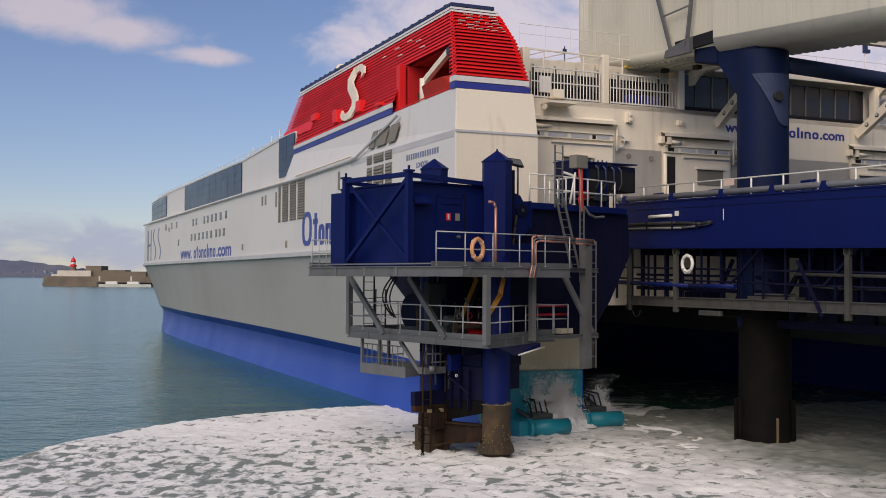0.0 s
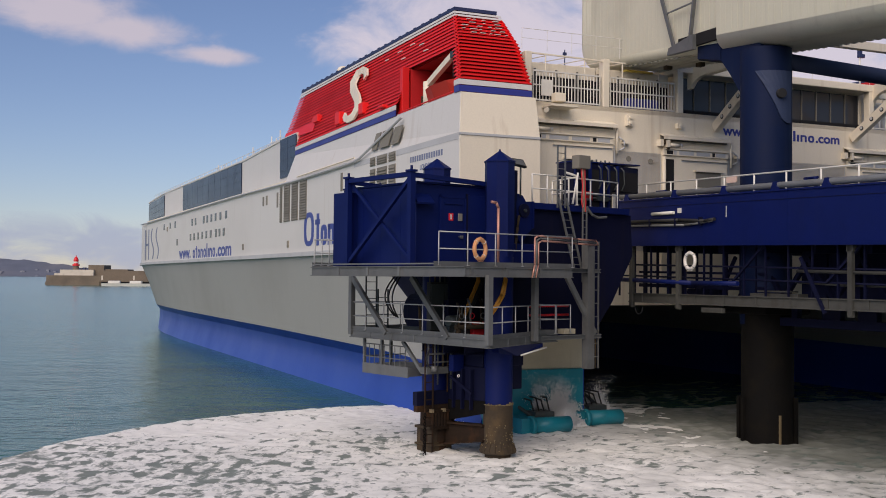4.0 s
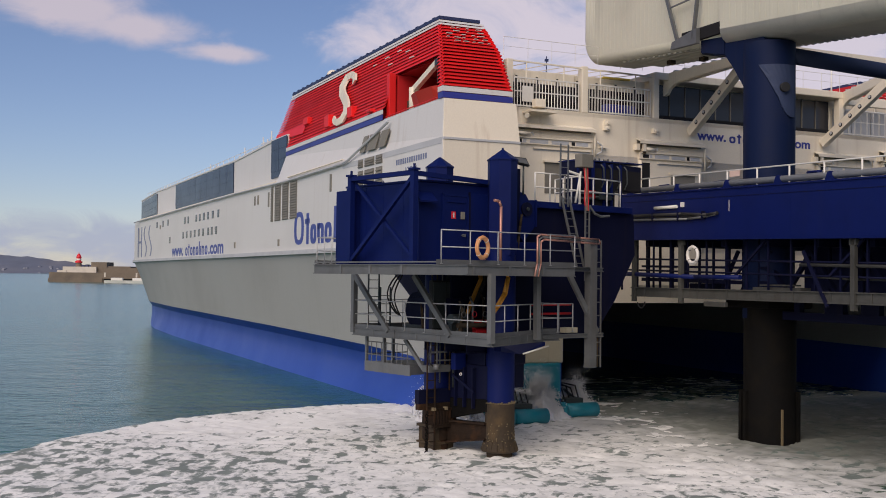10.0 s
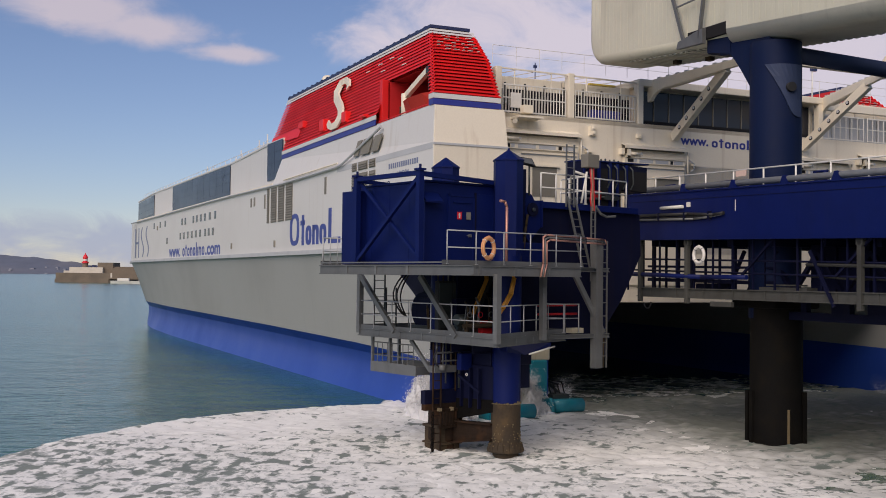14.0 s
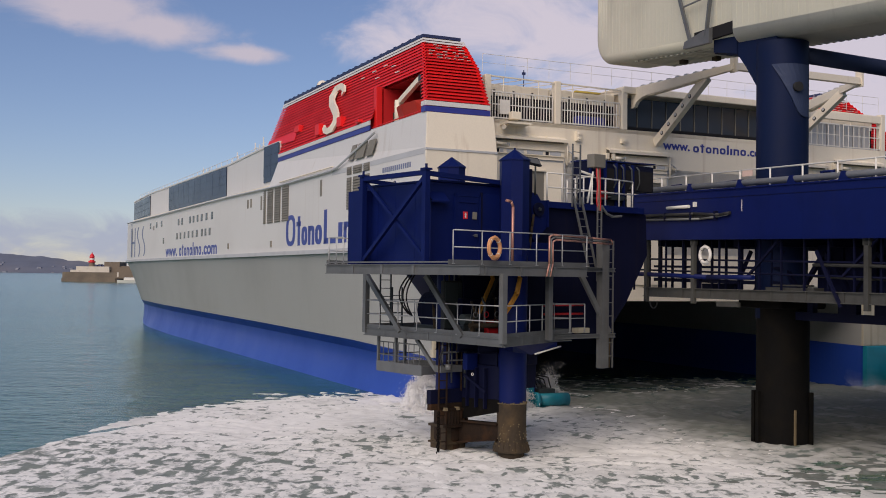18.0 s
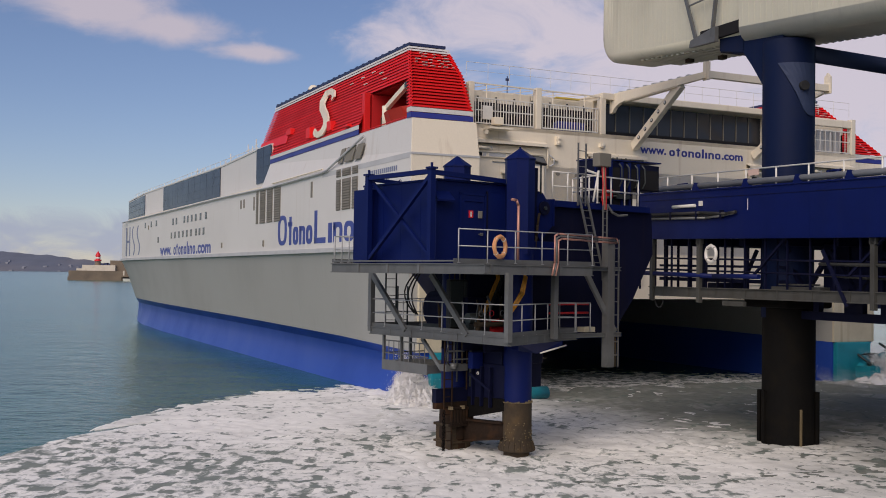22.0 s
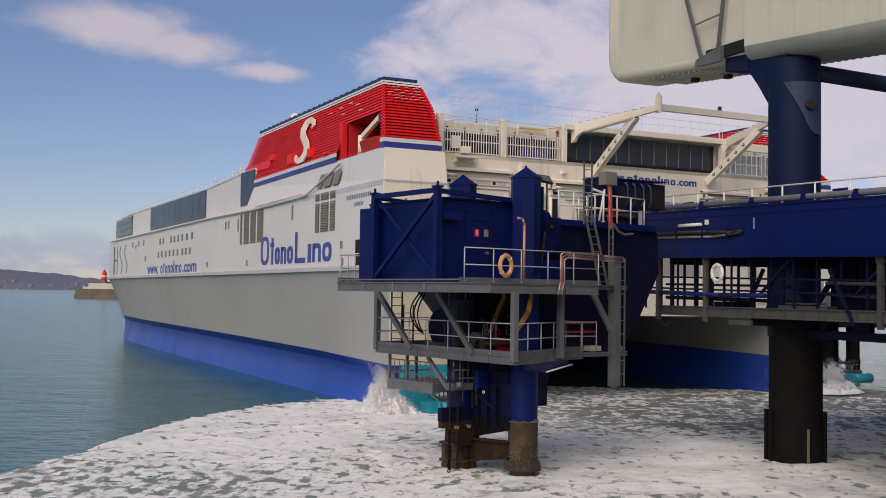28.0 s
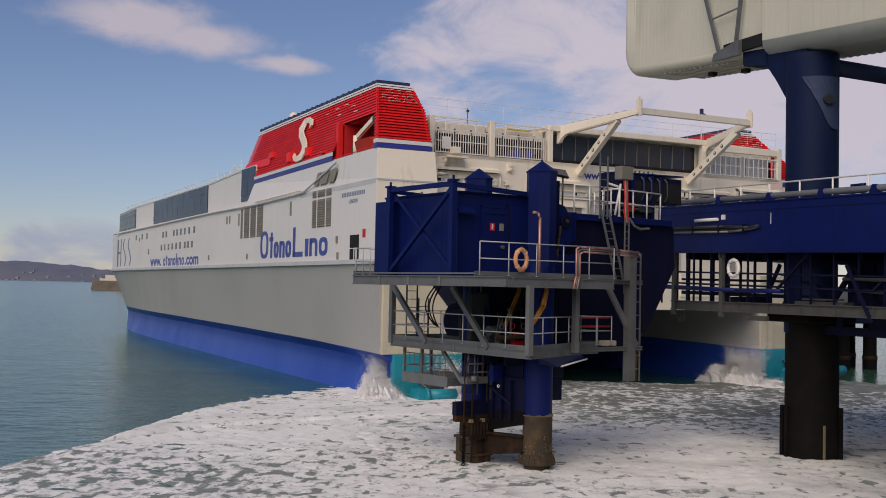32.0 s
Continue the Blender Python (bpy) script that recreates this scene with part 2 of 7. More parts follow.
def ring_shape(bm, centre, axis, big, small, n=28, k=10):
    m = Vector(axis).to_track_quat("Z", "Y").to_matrix().to_4x4()
    m.translation = Vector(centre)
    rows = []
    for i in range(n):
        a = 2 * math.pi * i / n
        rows.append([bm.verts.new(m @ Vector(((big + small * math.cos(2 * math.pi * j / k)) * math.cos(a), (big + small * math.cos(2 * math.pi * j / k)) * math.sin(a), small * math.sin(2 * math.pi * j / k)))) for j in range(k)])
    for i in range(n):
        for j in range(k):
            f = bm.faces.new((rows[i][j], rows[(i + 1) % n][j], rows[(i + 1) % n][(j + 1) % k], rows[i][(j + 1) % k]))
            f.smooth = True


def mesh_of(bm, material, name):
    bmesh.ops.recalc_face_normals(bm, faces=bm.faces[:])
    me = bpy.data.meshes.new(name)
    bm.to_mesh(me)
    bm.free()
    me.materials.append(material)
    return me


def part(name, bm, material, parent, label=""):
    ob = new(name, mesh_of(bm, material, name))
    ob.parent = parent
    return tagged(ob, label)


def piece(name, me, parent, m=None):
    """One more object on a shared mesh."""
    ob = new(name, me)
    ob.parent = parent
    if m is not None:
        ob.matrix_local = m
    return ob


def thing(name, m, label, category, group="", kind=""):
    ob = new(name)
    ob.matrix_world = m
    ob.empty_display_size = 0.3
    return tagged(ob, label, category, group, kind)


def made(fn, *args, **kw):
    bm = bmesh.new()
    fn(bm, *args, **kw)
    return bm


def joined(*calls):
    bm = bmesh.new()
    for fn, *args in calls:
        fn(bm, *args)
    return bm


# ---------------------------------------------------------------- sea, distance
def sea():
    m = bpy.data.materials.new("sea_water")
    m.use_nodes = True
    nt = m.node_tree
    b = nt.nodes["Principled BSDF"]
    tc = nt.nodes.new("ShaderNodeTexCoord")

    def wave(scale, stretch):
        mp = nt.nodes.new("ShaderNodeMapping")
        mp.inputs["Scale"].default_value = stretch
        n = nt.nodes.new("ShaderNodeTexNoise")
        n.inputs["Scale"].default_value, n.inputs["Detail"].default_value = scale, 5
        nt.links.new(tc.outputs["Object"], mp.inputs["Vector"])
        nt.links.new(mp.outputs["Vector"], n.inputs["Vector"])
        return n.outputs["Fac"]

    big, small = wave(0.34, (0.8, 1.0, 1)), wave(1.7, (0.75, 1.0, 1))
    add = nt.nodes.new("ShaderNodeMath")
    add.operation = "MULTIPLY_ADD"
    add.inputs[1].default_value = 0.5
    nt.links.new(small, add.inputs[0])
    nt.links.new(big, add.inputs[2])
    bump = nt.nodes.new("ShaderNodeBump")
    bump.inputs["Strength"].default_value, bump.inputs["Distance"].default_value = 0.36, 0.55
    nt.links.new(add.outputs[0], bump.inputs["Height"])
    nt.links.new(bump.outputs["Normal"], b.inputs["Normal"])
    lanes = nt.nodes.new("ShaderNodeMapRange")
    lanes.inputs["From Min"].default_value, lanes.inputs["From Max"].default_value = 0.36, 0.64
    nt.links.new(wave(0.05, (0.45, 1.0, 1)), lanes.inputs["Value"])
    broad = lanes.outputs["Result"]
    mix = nt.nodes.new("ShaderNodeMix")
    mix.data_type = "RGBA"
    mix.inputs["A"].default_value, mix.inputs["B"].default_value = (0.028, 0.096, 0.048, 1), (0.040, 0.162, 0.122, 1)
    nt.links.new(broad, mix.inputs["Factor"])
    nt.links.new(mix.outputs["Result"], b.inputs["Base Color"])
    b.inputs["Roughness"].default_value = 0.15
    b.inputs["IOR"].default_value = 1.33
    b.inputs["Specular IOR Level"].default_value = 0.75
    # one sheet: fine rings near, wide rings out to the horizon
    bm = bmesh.new()
    bmesh.ops.create_grid(bm, x_segments=60, y_segments=60, size=4600)
    for v in bm.verts:
        k = max(abs(v.co.x), abs(v.co.y)) / 4600
        v.co.x *= k * k * 0.995 + 0.005
        v.co.y *= k * k * 0.995 + 0.005
    ob = new("water", mesh_of(bm, m, "water"))
    ob.location = (0, 30, 0)
    tagged(ob, "green-blue harbour water ruffled by small waves", "sea", kind="structure")


def far_land():
    bm = bmesh.new()
    xs = [-2600 + 20 * i for i in range(180)]

    def crest(x):
        # a headland that falls off to the east
        k = max(0.0, min(1.0, (-1190 - x) / 450))
        return 6 + 66 * k ** 0.5 + 7 * noise.noise(Vector((x * 0.004, 3, 0))) + 7 * noise.noise(Vector((x * 0.02, 9, 0)))
    rows = []
    for j, k in enumerate((0, 0.35, 0.7, 1.0)):
        rows.append([(x, 3600 + 260 * k + 14 * noise.noise(Vector((x * 0.01, j, 2))), max(crest(x), 4) * k - 2) for x in xs])
    loft(bm, rows, closed=False)
    for f in bm.faces:
        f.smooth = True
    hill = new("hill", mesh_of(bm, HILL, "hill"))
    tagged(hill, "headland across the bay tinted a hazy blue-grey", "hill", kind="structure")
    bm = bmesh.new()
    rng = random.Random(4)
    for _ in range(70):
        x = rng.uniform(-1900, -560)
        k = 0.06 + 0.5 * rng.random() ** 2
        z = max(crest(x), 4) * k - 2
        y = 3596 + 260 * k
        w = rng.uniform(4, 12)
        box(bm, (x, y - 6, z - 3), (x + w, y + 8, z + rng.uniform(1.0, 2.6)))
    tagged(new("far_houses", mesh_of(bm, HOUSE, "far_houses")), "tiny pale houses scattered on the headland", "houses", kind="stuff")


def pier():
    # stone pier head with its lighthouse
    p = thing("stone_pier", pose(-251.3, 696, 0), "brown stone harbour pier with a broad rounded head", "pier", kind="structure")
    bm = bmesh.new()
    prism(bm, [(-2, 4), (0, -3), (4, -6), (36, -8), (300, 4), (300, 30), (0, 26)], -2, 6.2)
    part("pier_wall", bm, STONE, p)
    part("pier_foot", joined((prism, [(-2.6, 4), (-0.5, -3.4), (4, -6.6), (36, -8.6), (36, -6), (4, -4), (0, 4)], -2, 2.2), (prism, [(36, -9.2), (300, 2.8), (300, 5), (36, -6)], 2.4, 3.4)), STONE, p)
    part("dark_arch", made(prism, [(37, -8.4), (72, -6.9), (72, -6.3), (37, -7.8)], -0.5, 2.3), DARK, p, "opening along the waterline drawn in near-black")
    for x in range(12):
        part("wall_course", made(prism, [(37 + 20 * x, -8.1 + 0.91 * x), (38 + 20 * x, -8.05 + 0.91 * x), (38 + 20 * x, -7 + 0.91 * x), (37 + 20 * x, -7 + 0.91 * x)], 3.4, 6.3), STONE_PALE, p)
    part("parapet", joined((prism, [(36, -5), (66, -4), (66, -2), (36, -3)], 6.2, 9.5), (prism, [(66, -2), (300, 8), (300, 10), (66, 0)], 6.2, 9.9)), STONE, p)
    part("pale_building", joined((box, (9.5, -5.2, 4.9), (31, 4, 9.9)), (box, (6, -5.6, 4.9), (12, -3, 7.6))), STONE_PALE, p, "pale rendered building on the pier")
    part("battery_wall", joined((box, (27, -3, 6.2), (37, 12, 13.0)), (box, (37, -2, 6.2), (52, 12, 10.4))), STONE, p)
    for i in range(4):
        part("roof_stack", made(box, (20.5 + i * 2.4, -2, 9.9), (22.2 + i * 2.4, 2, 11.1 + 0.3 * (i % 2))), COPING, p)
    part("signal_mast", made(rod, (76, 0, 6), (76, 0, 21), 0.25, 6), COPING, p)
    lh = thing("lighthouse", pose(-234.3, 699, 6), "small granite lighthouse with a red lantern", "lighthouse")
    part("tower", made(lathe, (0, 0), [(2.6, 0), (2.1, 3.4), (1.7, 6.3), (1.9, 6.5)], 16), STONE, lh)
    part("gallery", made(lathe, (0, 0), [(2.3, 6.5), (2.3, 7.5), (1.9, 7.5)], 16), SIGN_RED, lh, "red gallery")
    part("lantern", made(lathe, (0, 0), [(1.5, 7.5), (1.5, 9.8), (1.8, 10.0), (0.9, 11.9), (0.3, 12.4), (0.2, 13.2)], 14), SIGN_RED, lh, "red lantern house")
    part("lantern_panes", made(lathe, (0, 0), [(1.56, 8.1), (1.56, 9.2)], 14), RAIL_WHITE, lh, "pale lantern panes")
    boat = thing("motor_launch", pose(-196, 660, 0, 0, 0, 5), "white motor launch under way", "boat", "motor launches")
    bm = bmesh.new()
    loft(bm, [[(x, -w, 1.6), (x, -w * 0.7, -0.2), (x, w * 0.7, -0.2), (x, w, 1.6)] for x, w in ((-9, 1.7), (-3, 2.2), (4, 2.0), (9, 0.2))])
    part("hull", bm, RAIL_WHITE, boat)
    part("cabin", made(box, (-5, -1.5, 1.6), (2, 1.5, 3.2), 0.3), RAIL_WHITE, boat)
    copy_thing(boat, pose(-180, 650, 0, 0, 0, 3))


def cloud_sheet(name, m, w, h, scale, lo, hi, blobs, label, color=(0.80, 0.78, 0.80), strength=0.62, fade=0.25, peak=0.9, tear=(1.9, -0.45), body=0.5):
    """A far veil of cloud: torn by noise, thinned to nothing at its rim."""
    mt = bpy.data.materials.new(name)
    mt.use_nodes = True
    nt = mt.node_tree
    nt.nodes.clear()
    out = nt.nodes.new("ShaderNodeOutputMaterial")
    mixs = nt.nodes.new("ShaderNodeMixShader")
    tr = nt.nodes.new("ShaderNodeBsdfTransparent")
    em = nt.nodes.new("ShaderNodeEmission")
    em.inputs["Color"].default_value, em.inputs["Strength"].default_value = (*color, 1), strength
    at = nt.nodes.new("ShaderNodeAttribute")
    at.attribute_name = "cover"
    tc = nt.nodes.new("ShaderNodeTexCoord")
    mp = nt.nodes.new("ShaderNodeMapping")
    mp.inputs["Scale"].default_value = (scale * 0.55, scale * 1.0, 1)
    n = nt.nodes.new("ShaderNodeTexNoise")
    n.inputs["Scale"].default_value, n.inputs["Detail"].default_value, n.inputs["Roughness"].default_value = 1.0, 9, 0.58
    n.inputs["Distortion"].default_value = 0.5
    nt.links.new(tc.outputs["Object"], mp.inputs["Vector"])
    nt.links.new(mp.outputs["Vector"], n.inputs["Vector"])
    sm = nt.nodes.new("ShaderNodeMath")
    sm.operation = "ADD"
    gain = nt.nodes.new("ShaderNodeMath")
    gain.operation = "MULTIPLY_ADD"
    gain.inputs[1].default_value, gain.inputs[2].default_value = tear
    nt.links.new(n.outputs["Fac"], gain.inputs[0])
    nt.links.new(gain.outputs[0], sm.inputs[0])
    nt.links.new(at.outputs["Fac"], sm.inputs[1])
    rg = nt.nodes.new("ShaderNodeMapRange")
    rg.interpolation_type = "SMOOTHSTEP"
    rg.inputs["From Min"].default_value, rg.inputs["From Max"].default_value = lo, hi
    rg.inputs["To Max"].default_value = peak
    nt.links.new(sm.outputs[0], rg.inputs["Value"])
    nt.links.new(rg.outputs["Result"], mixs.inputs["Fac"])
    nt.links.new(tr.outputs[0], mixs.inputs[1])
    nt.links.new(em.outputs[0], mixs.inputs[2])
    nt.links.new(mixs.outputs[0], out.inputs["Surface"])
    bm = bmesh.new()
    bmesh.ops.create_grid(bm, x_segments=60, y_segments=30, size=0.5)
    for v in bm.verts:
        v.co = Vector((v.co.x * w, v.co.y * h, 0))
    me = mesh_of(bm, mt, name)
    cover = me.attributes.new("cover", "FLOAT", "POINT")
    for v, c in zip(me.vertices, cover.data):
        x, y = v.co.x / w * 2, v.co.y / h * 2
        k = max([1 - math.hypot((x - bx) / rx, (y - by) / ry) for bx, by, rx, ry in blobs])
        rim = min(1, (1 - abs(x)) / fade, (1 - abs(y)) / fade)
        c.value = max(-1, min(1, k)) * body - (1 - max(rim, 0)) * 0.8
    ob = new(name, me)
    ob.matrix_world = m
    ob.visible_shadow = False
    tagged(ob, label, "cloud", kind="structure")
    return ob


def sky_place(az, el, dist):
    """Upright sheet pose at a bearing and height angle, facing the quay."""
    a, e = radians(az), radians(el)
    at = EYE + Vector((math.sin(a) * math.cos(e), math.cos(a) * math.cos(e), math.sin(e))) * dist
    return Matrix.Translation(at) @ (EYE - at).to_track_quat("Z", "Y").to_matrix().to_4x4()


# ---------------------------------------------------------------- the ferry
# Ship space: x forward from the stern corner, y to port, z up from the water.
HULL_AFT = 0.6
Z_KNUCKLE, Z_GUTTER, Z_CASE, Z_FTOP = 7.9, 12.65, 14.95, 19.0


def f_out(x, z):
    k = max(0.0, z - Z_CASE) / (Z_FTOP - Z_CASE)
    a = min(max(x / 30, 0), 1)
    return (19.85 - 1.7 * k) * (1 - a) + (19.3 - 1.2 * k) * a


def f_in(z):
    return 16.4 - 0.6 * min(1.0, max(0.0, z - Z_CASE) / 2.2)


def f_aft(z):
    return 0.5 + max((z - Z_CASE) * 0.1, 4.3 * (z - Z_CASE) / (Z_FTOP - Z_CASE))


def f_fore(z):
    return 31.3 - 1.3 * (z - Z_CASE) / (Z_FTOP - Z_CASE) if z > 15.8 else 27.0


def upper_y(x):
    """Port side of the upper deck, set in above the gutter and drawn in towards the bow."""
    if x < 31:
        return 19.25
    if x < 45:
        return 19.25 - 0.75 * (x - 31) / 14
    return 18.5 if x < 84 else 18.5 - 0.9 * (x - 84) / 17


def side_panel(bm, x0, x1, z0, z1, s, t=0.05, lift=0.02):
    """Plate on the upper side."""
    plate(bm, [(x, s * (upper_y(x) + lift), z) for x, z in ((x0, z0), (x1, z0), (x1, z1), (x0, z1))], (0, s * t, 0))


def fade(x):
    """The bulge of the boot-top dies out towards the bow."""
    return max(0.12, min(1.0, (112 - x) / 26))


def hull(ship, s, side):
    secs = []
    #      x   knuckle  band        water  bilge  inner
    for x, k, (b, bz), w, g, i in ((HULL_AFT, 20, (19.25, 2.6), 18.6, 17.5, 13.6), (12, 20, (19.25, 2.82), 18.6, 17.5, 13.3), (30, 20, (19.25, 2.95), 18.6, 17.5, 13.0), (70, 20, (19.1, 3.08), 18.4, 17.3, 12.6),
                                   (86, 20, (18.5, 3.12), 17.8, 17.0, 12.0), (95, 19.3, (17.4, 3.0), 16.9, 16.3, 12.3), (103, 18.1, (16.0, 2.85), 15.7, 15.3, 12.8), (108, 16.4, (14.9, 2.75), 14.8, 14.6, 13.4), (111, 14.3, (14.05, 2.7), 14.05, 14.0, 13.9)):
        secs.append((x, k, b, bz, w, g, i))
    bm = bmesh.new()
    loft(bm, [[(x, s * k, Z_KNUCKLE), (x, s * (k * 0.45 + b * 0.55), (Z_KNUCKLE + bz) / 2), (x, s * b, bz), (x, s * i, bz), (x, s * i, Z_KNUCKLE - 0.2)] for x, k, b, bz, w, g, i in secs])
    for f in bm.faces:
        f.smooth = True
    bm.normal_update()
    for e in bm.edges:
        e.smooth = len(e.link_faces) == 2 and e.calc_face_angle(0) < 0.45
    part("hull_side", bm, HULL_GREY, ship, "white flared hull side greyed for its shade")
    bm = bmesh.new()
    # hollow side: tucked in under the edge, then swelling out again to the waterline
    curve = ((0.0, 1.0), (0.80, 0.79), (0.87, 0.66), (0.86, 0.52), (0.75, 0.34), (0.59, 0.17), (0.40, 0.0))
    loft(bm, [[(x, s * (b - d * fade(x)), bz * h) for d, h in curve] + [(x, s * g, -1.2), (x, s * (i + 0.2), -1.2), (x, s * i, 0), (x, s * i, bz)] for x, k, b, bz, w, g, i in secs])
    bm.normal_update()
    for f in bm.faces:
        f.smooth = True
    for e in bm.edges:
        e.smooth = len(e.link_faces) == 2 and e.calc_face_angle(0) < 0.45
    part("hull_band", bm, SHIP_BLUE, ship, "blue boot-top along the waterline")
    bm = bmesh.new()
    for (x0, k0, *_), (x1, k1, *_) in zip(secs, secs[1:]):
        bar(bm, (x0 - (HULL_AFT - 0.1 if x0 == HULL_AFT else 0), s * (k0 + 0.07), Z_KNUCKLE), (x1, s * (k1 + 0.07), Z_KNUCKLE), 0.22, 0.26)
    part("rubbing_strake", bm, GREY_PANEL, ship, "grey rubbing strake on the knuckle")
    # aft end of the hull: white above, teal jet housing below
    part("transom", made(box, (HULL_AFT - 0.15, min(s * 13.6, s * 19.3), 2.6), (HULL_AFT + 0.2, max(s * 13.6, s * 19.3), Z_KNUCKLE - 0.1), 0.05), DIRTY_CREAM, ship, "stained cream transom")
    part("jet_housing", made(box, (HULL_AFT - 0.3, min(s * 13.8, s * 18.6), -0.6), (HULL_AFT + 0.2, max(s * 13.8, s * 18.6), 2.6), 0.08), TEAL, ship, "teal waterjet housing")


def funnel(ship, s):
    bm = bmesh.new()
    loft(bm, [[(0.12, s * 20, Z_GUTTER), (27, s * 20, Z_GUTTER), (27, s * 16, Z_GUTTER), (0.4, s * 16.2, Z_GUTTER)],
              [(0.4, s * 19.84, 14.39), (27.0, s * 19.38, 14.39), (27.0, s * 15.9, 14.39), (0.48, s * 16.3, 14.39)]])
    part("funnel_casing", bm, WHITE, ship)
    core = bmesh.new()

    def block(x0, x1, z0, z1, inset=0.22, depth=None):
        rings = []
        for z in (z0, z1):
            xa, xb = x0 if x0 is not None else f_aft(z) + inset, x1 if x1 is not None else f_fore(z) - inset
            if x1 == "post":
                xb = f_aft(z) + 0.5
            yo = [f_out(x, z) - inset for x in (xa, xb)]
            yi = f_in(z) if depth is None else depth
            rings.append([(xa, s * yo[0], z), (xb, s * yo[1], z), (xb, s * yi, z), (xa, s * yi, z)])
        loft(core, rings)
    block(8.2, 26.9, 14.4, 15.85)
    block(8.2, None, 15.85, 18.95)
    block(None, 8.2, 16.75, 18.95)
    block(None, "post", 14.4, 16.75, 0.15)
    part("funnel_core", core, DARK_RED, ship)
    bm = bmesh.new()
    plate(bm, [(1.0, s * 19.75, 14.4), (8.2, s * 19.65, 14.4), (8.2, s * 16.5, 14.4), (1.0, s * 16.5, 14.4)], (0, 0, 0.06))
    part("recess_floor", bm, GREY_PANEL, ship)
    # near-black back wall puts the recess in painted shade
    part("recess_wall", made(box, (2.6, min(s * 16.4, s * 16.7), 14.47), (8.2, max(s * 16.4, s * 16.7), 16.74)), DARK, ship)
    # louvre slats, row by row, each a bar of its own
    rows = [15.0 + 0.205 * i for i in range(18)]
    for z in rows:
        spans = [(f_aft(z), f_aft(z) + 0.5), (8.15, f_fore(z))] if z < 16.7 else [(f_aft(z), f_fore(z))]
        for a, b in spans:
            bm = bmesh.new()
            plate(bm, [(a, s * (f_out(a, z) - 0.13), z + 0.195), (b, s * (f_out(b, z) - 0.13), z + 0.195), (b, s * (f_out(b, z) + 0.04), z), (a, s * (f_out(a, z) + 0.04), z)], (0, 0, -0.03))
            part("louvre_slat", bm, RED, ship)
        bm = bmesh.new()
        a = f_aft(z)
        k = 0.1 if z < 17.6 else 0.02 + 0.05 * ((z * 7) % 1)
        plate(bm, [(a + 0.36, s * f_out(a, z), z + 0.195), (a + 0.36, s * f_in(z), z + 0.195), (a - k, s * f_in(z), z), (a - k, s * (f_out(a, z) + 0.04), z)], (0, 0, -0.03))
        part("louvre_slat", bm, RED, ship)
        b = f_fore(z)
        part("louvre_slat", made(plate, [(a, s * (f_in(z) + 0.18), z + 0.17), (b, s * (f_in(z) + 0.18), z + 0.17), (b, s * (f_in(z) - 0.04), z), (a, s * (f_in(z) - 0.04), z)], (0, 0, -0.035)), RED, ship)
    # white slivers painted in for light caught between the upper slats at the aft end
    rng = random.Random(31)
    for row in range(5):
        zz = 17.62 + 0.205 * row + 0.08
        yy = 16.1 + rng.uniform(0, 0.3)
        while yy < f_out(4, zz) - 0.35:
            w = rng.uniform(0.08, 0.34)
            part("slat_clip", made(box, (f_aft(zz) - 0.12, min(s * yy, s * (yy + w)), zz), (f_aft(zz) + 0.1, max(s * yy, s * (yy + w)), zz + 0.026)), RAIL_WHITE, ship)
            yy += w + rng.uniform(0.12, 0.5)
    # the same painted glints along the outer side
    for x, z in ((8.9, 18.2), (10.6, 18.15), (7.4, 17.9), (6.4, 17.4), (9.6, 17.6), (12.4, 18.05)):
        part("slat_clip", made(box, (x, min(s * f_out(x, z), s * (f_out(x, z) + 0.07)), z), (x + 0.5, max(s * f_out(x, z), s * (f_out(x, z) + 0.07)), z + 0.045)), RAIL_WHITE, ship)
    part("smooth_panel", made(plate, [(23.5, s * (f_out(23.5, 15.55) + 0.05), 15.55), (30.9, s * (f_out(30.9, 15.82) + 0.05), 15.82), (30.8, s * (f_out(30.8, 16.3) + 0.05), 16.3), (23.5, s * (f_out(23.5, 16.3) + 0.05), 16.3)], (0, s * 0.03, 0)), RED, ship, "smooth red panel")
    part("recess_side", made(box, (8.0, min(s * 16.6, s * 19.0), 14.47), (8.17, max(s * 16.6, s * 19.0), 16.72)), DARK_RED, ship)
    part("recess_post", made(box, (8.0, min(s * 19.1, s * 19.45), 14.47), (8.4, max(s * 19.1, s * 19.45), 16.8), 0.02), RED, ship)
    # stripes
    for z0, z1, mat, nm in ((14.41, 14.68, STRIPE_BLUE, "blue_stripe"), (14.71, 14.94, WHITE, "white_stripe"), (18.66, 18.78, WHITE, "white_stripe"), (18.84, 18.97, WHITE, "white_stripe")):
        bm = bmesh.new()
        a, b = f_aft(z0), f_fore(z0)
        for x0, x1 in ((a, a + 0.5), (8.2, b)) if z0 < 17 else ((a, b),):
            plate(bm, [(x0, s * (f_out(x0, z0) + 0.0), z0), (x1, s * f_out(x1, z0), z0), (x1, s * f_out(x1, z1), z1), (x0 if x0 > a else f_aft(z1), s * f_out(x0, z1), z1)], (0, s * 0.05, 0))
        plate(bm, [(a, s * (f_out(a, z0) + 0.05), z0), (a, s * f_in(z0), z0), (f_aft(z1), s * f_in(z1), z1), (f_aft(z1), s * (f_out(a, z1) + 0.05), z1)], (-0.05, 0, 0))
        part(nm, bm, mat, ship)
    bm = bmesh.new()
    bar(bm, (4.7, s * 17.1, 19.08), (30.0, s * 17.05, 19.08), 2.2, 0.16)
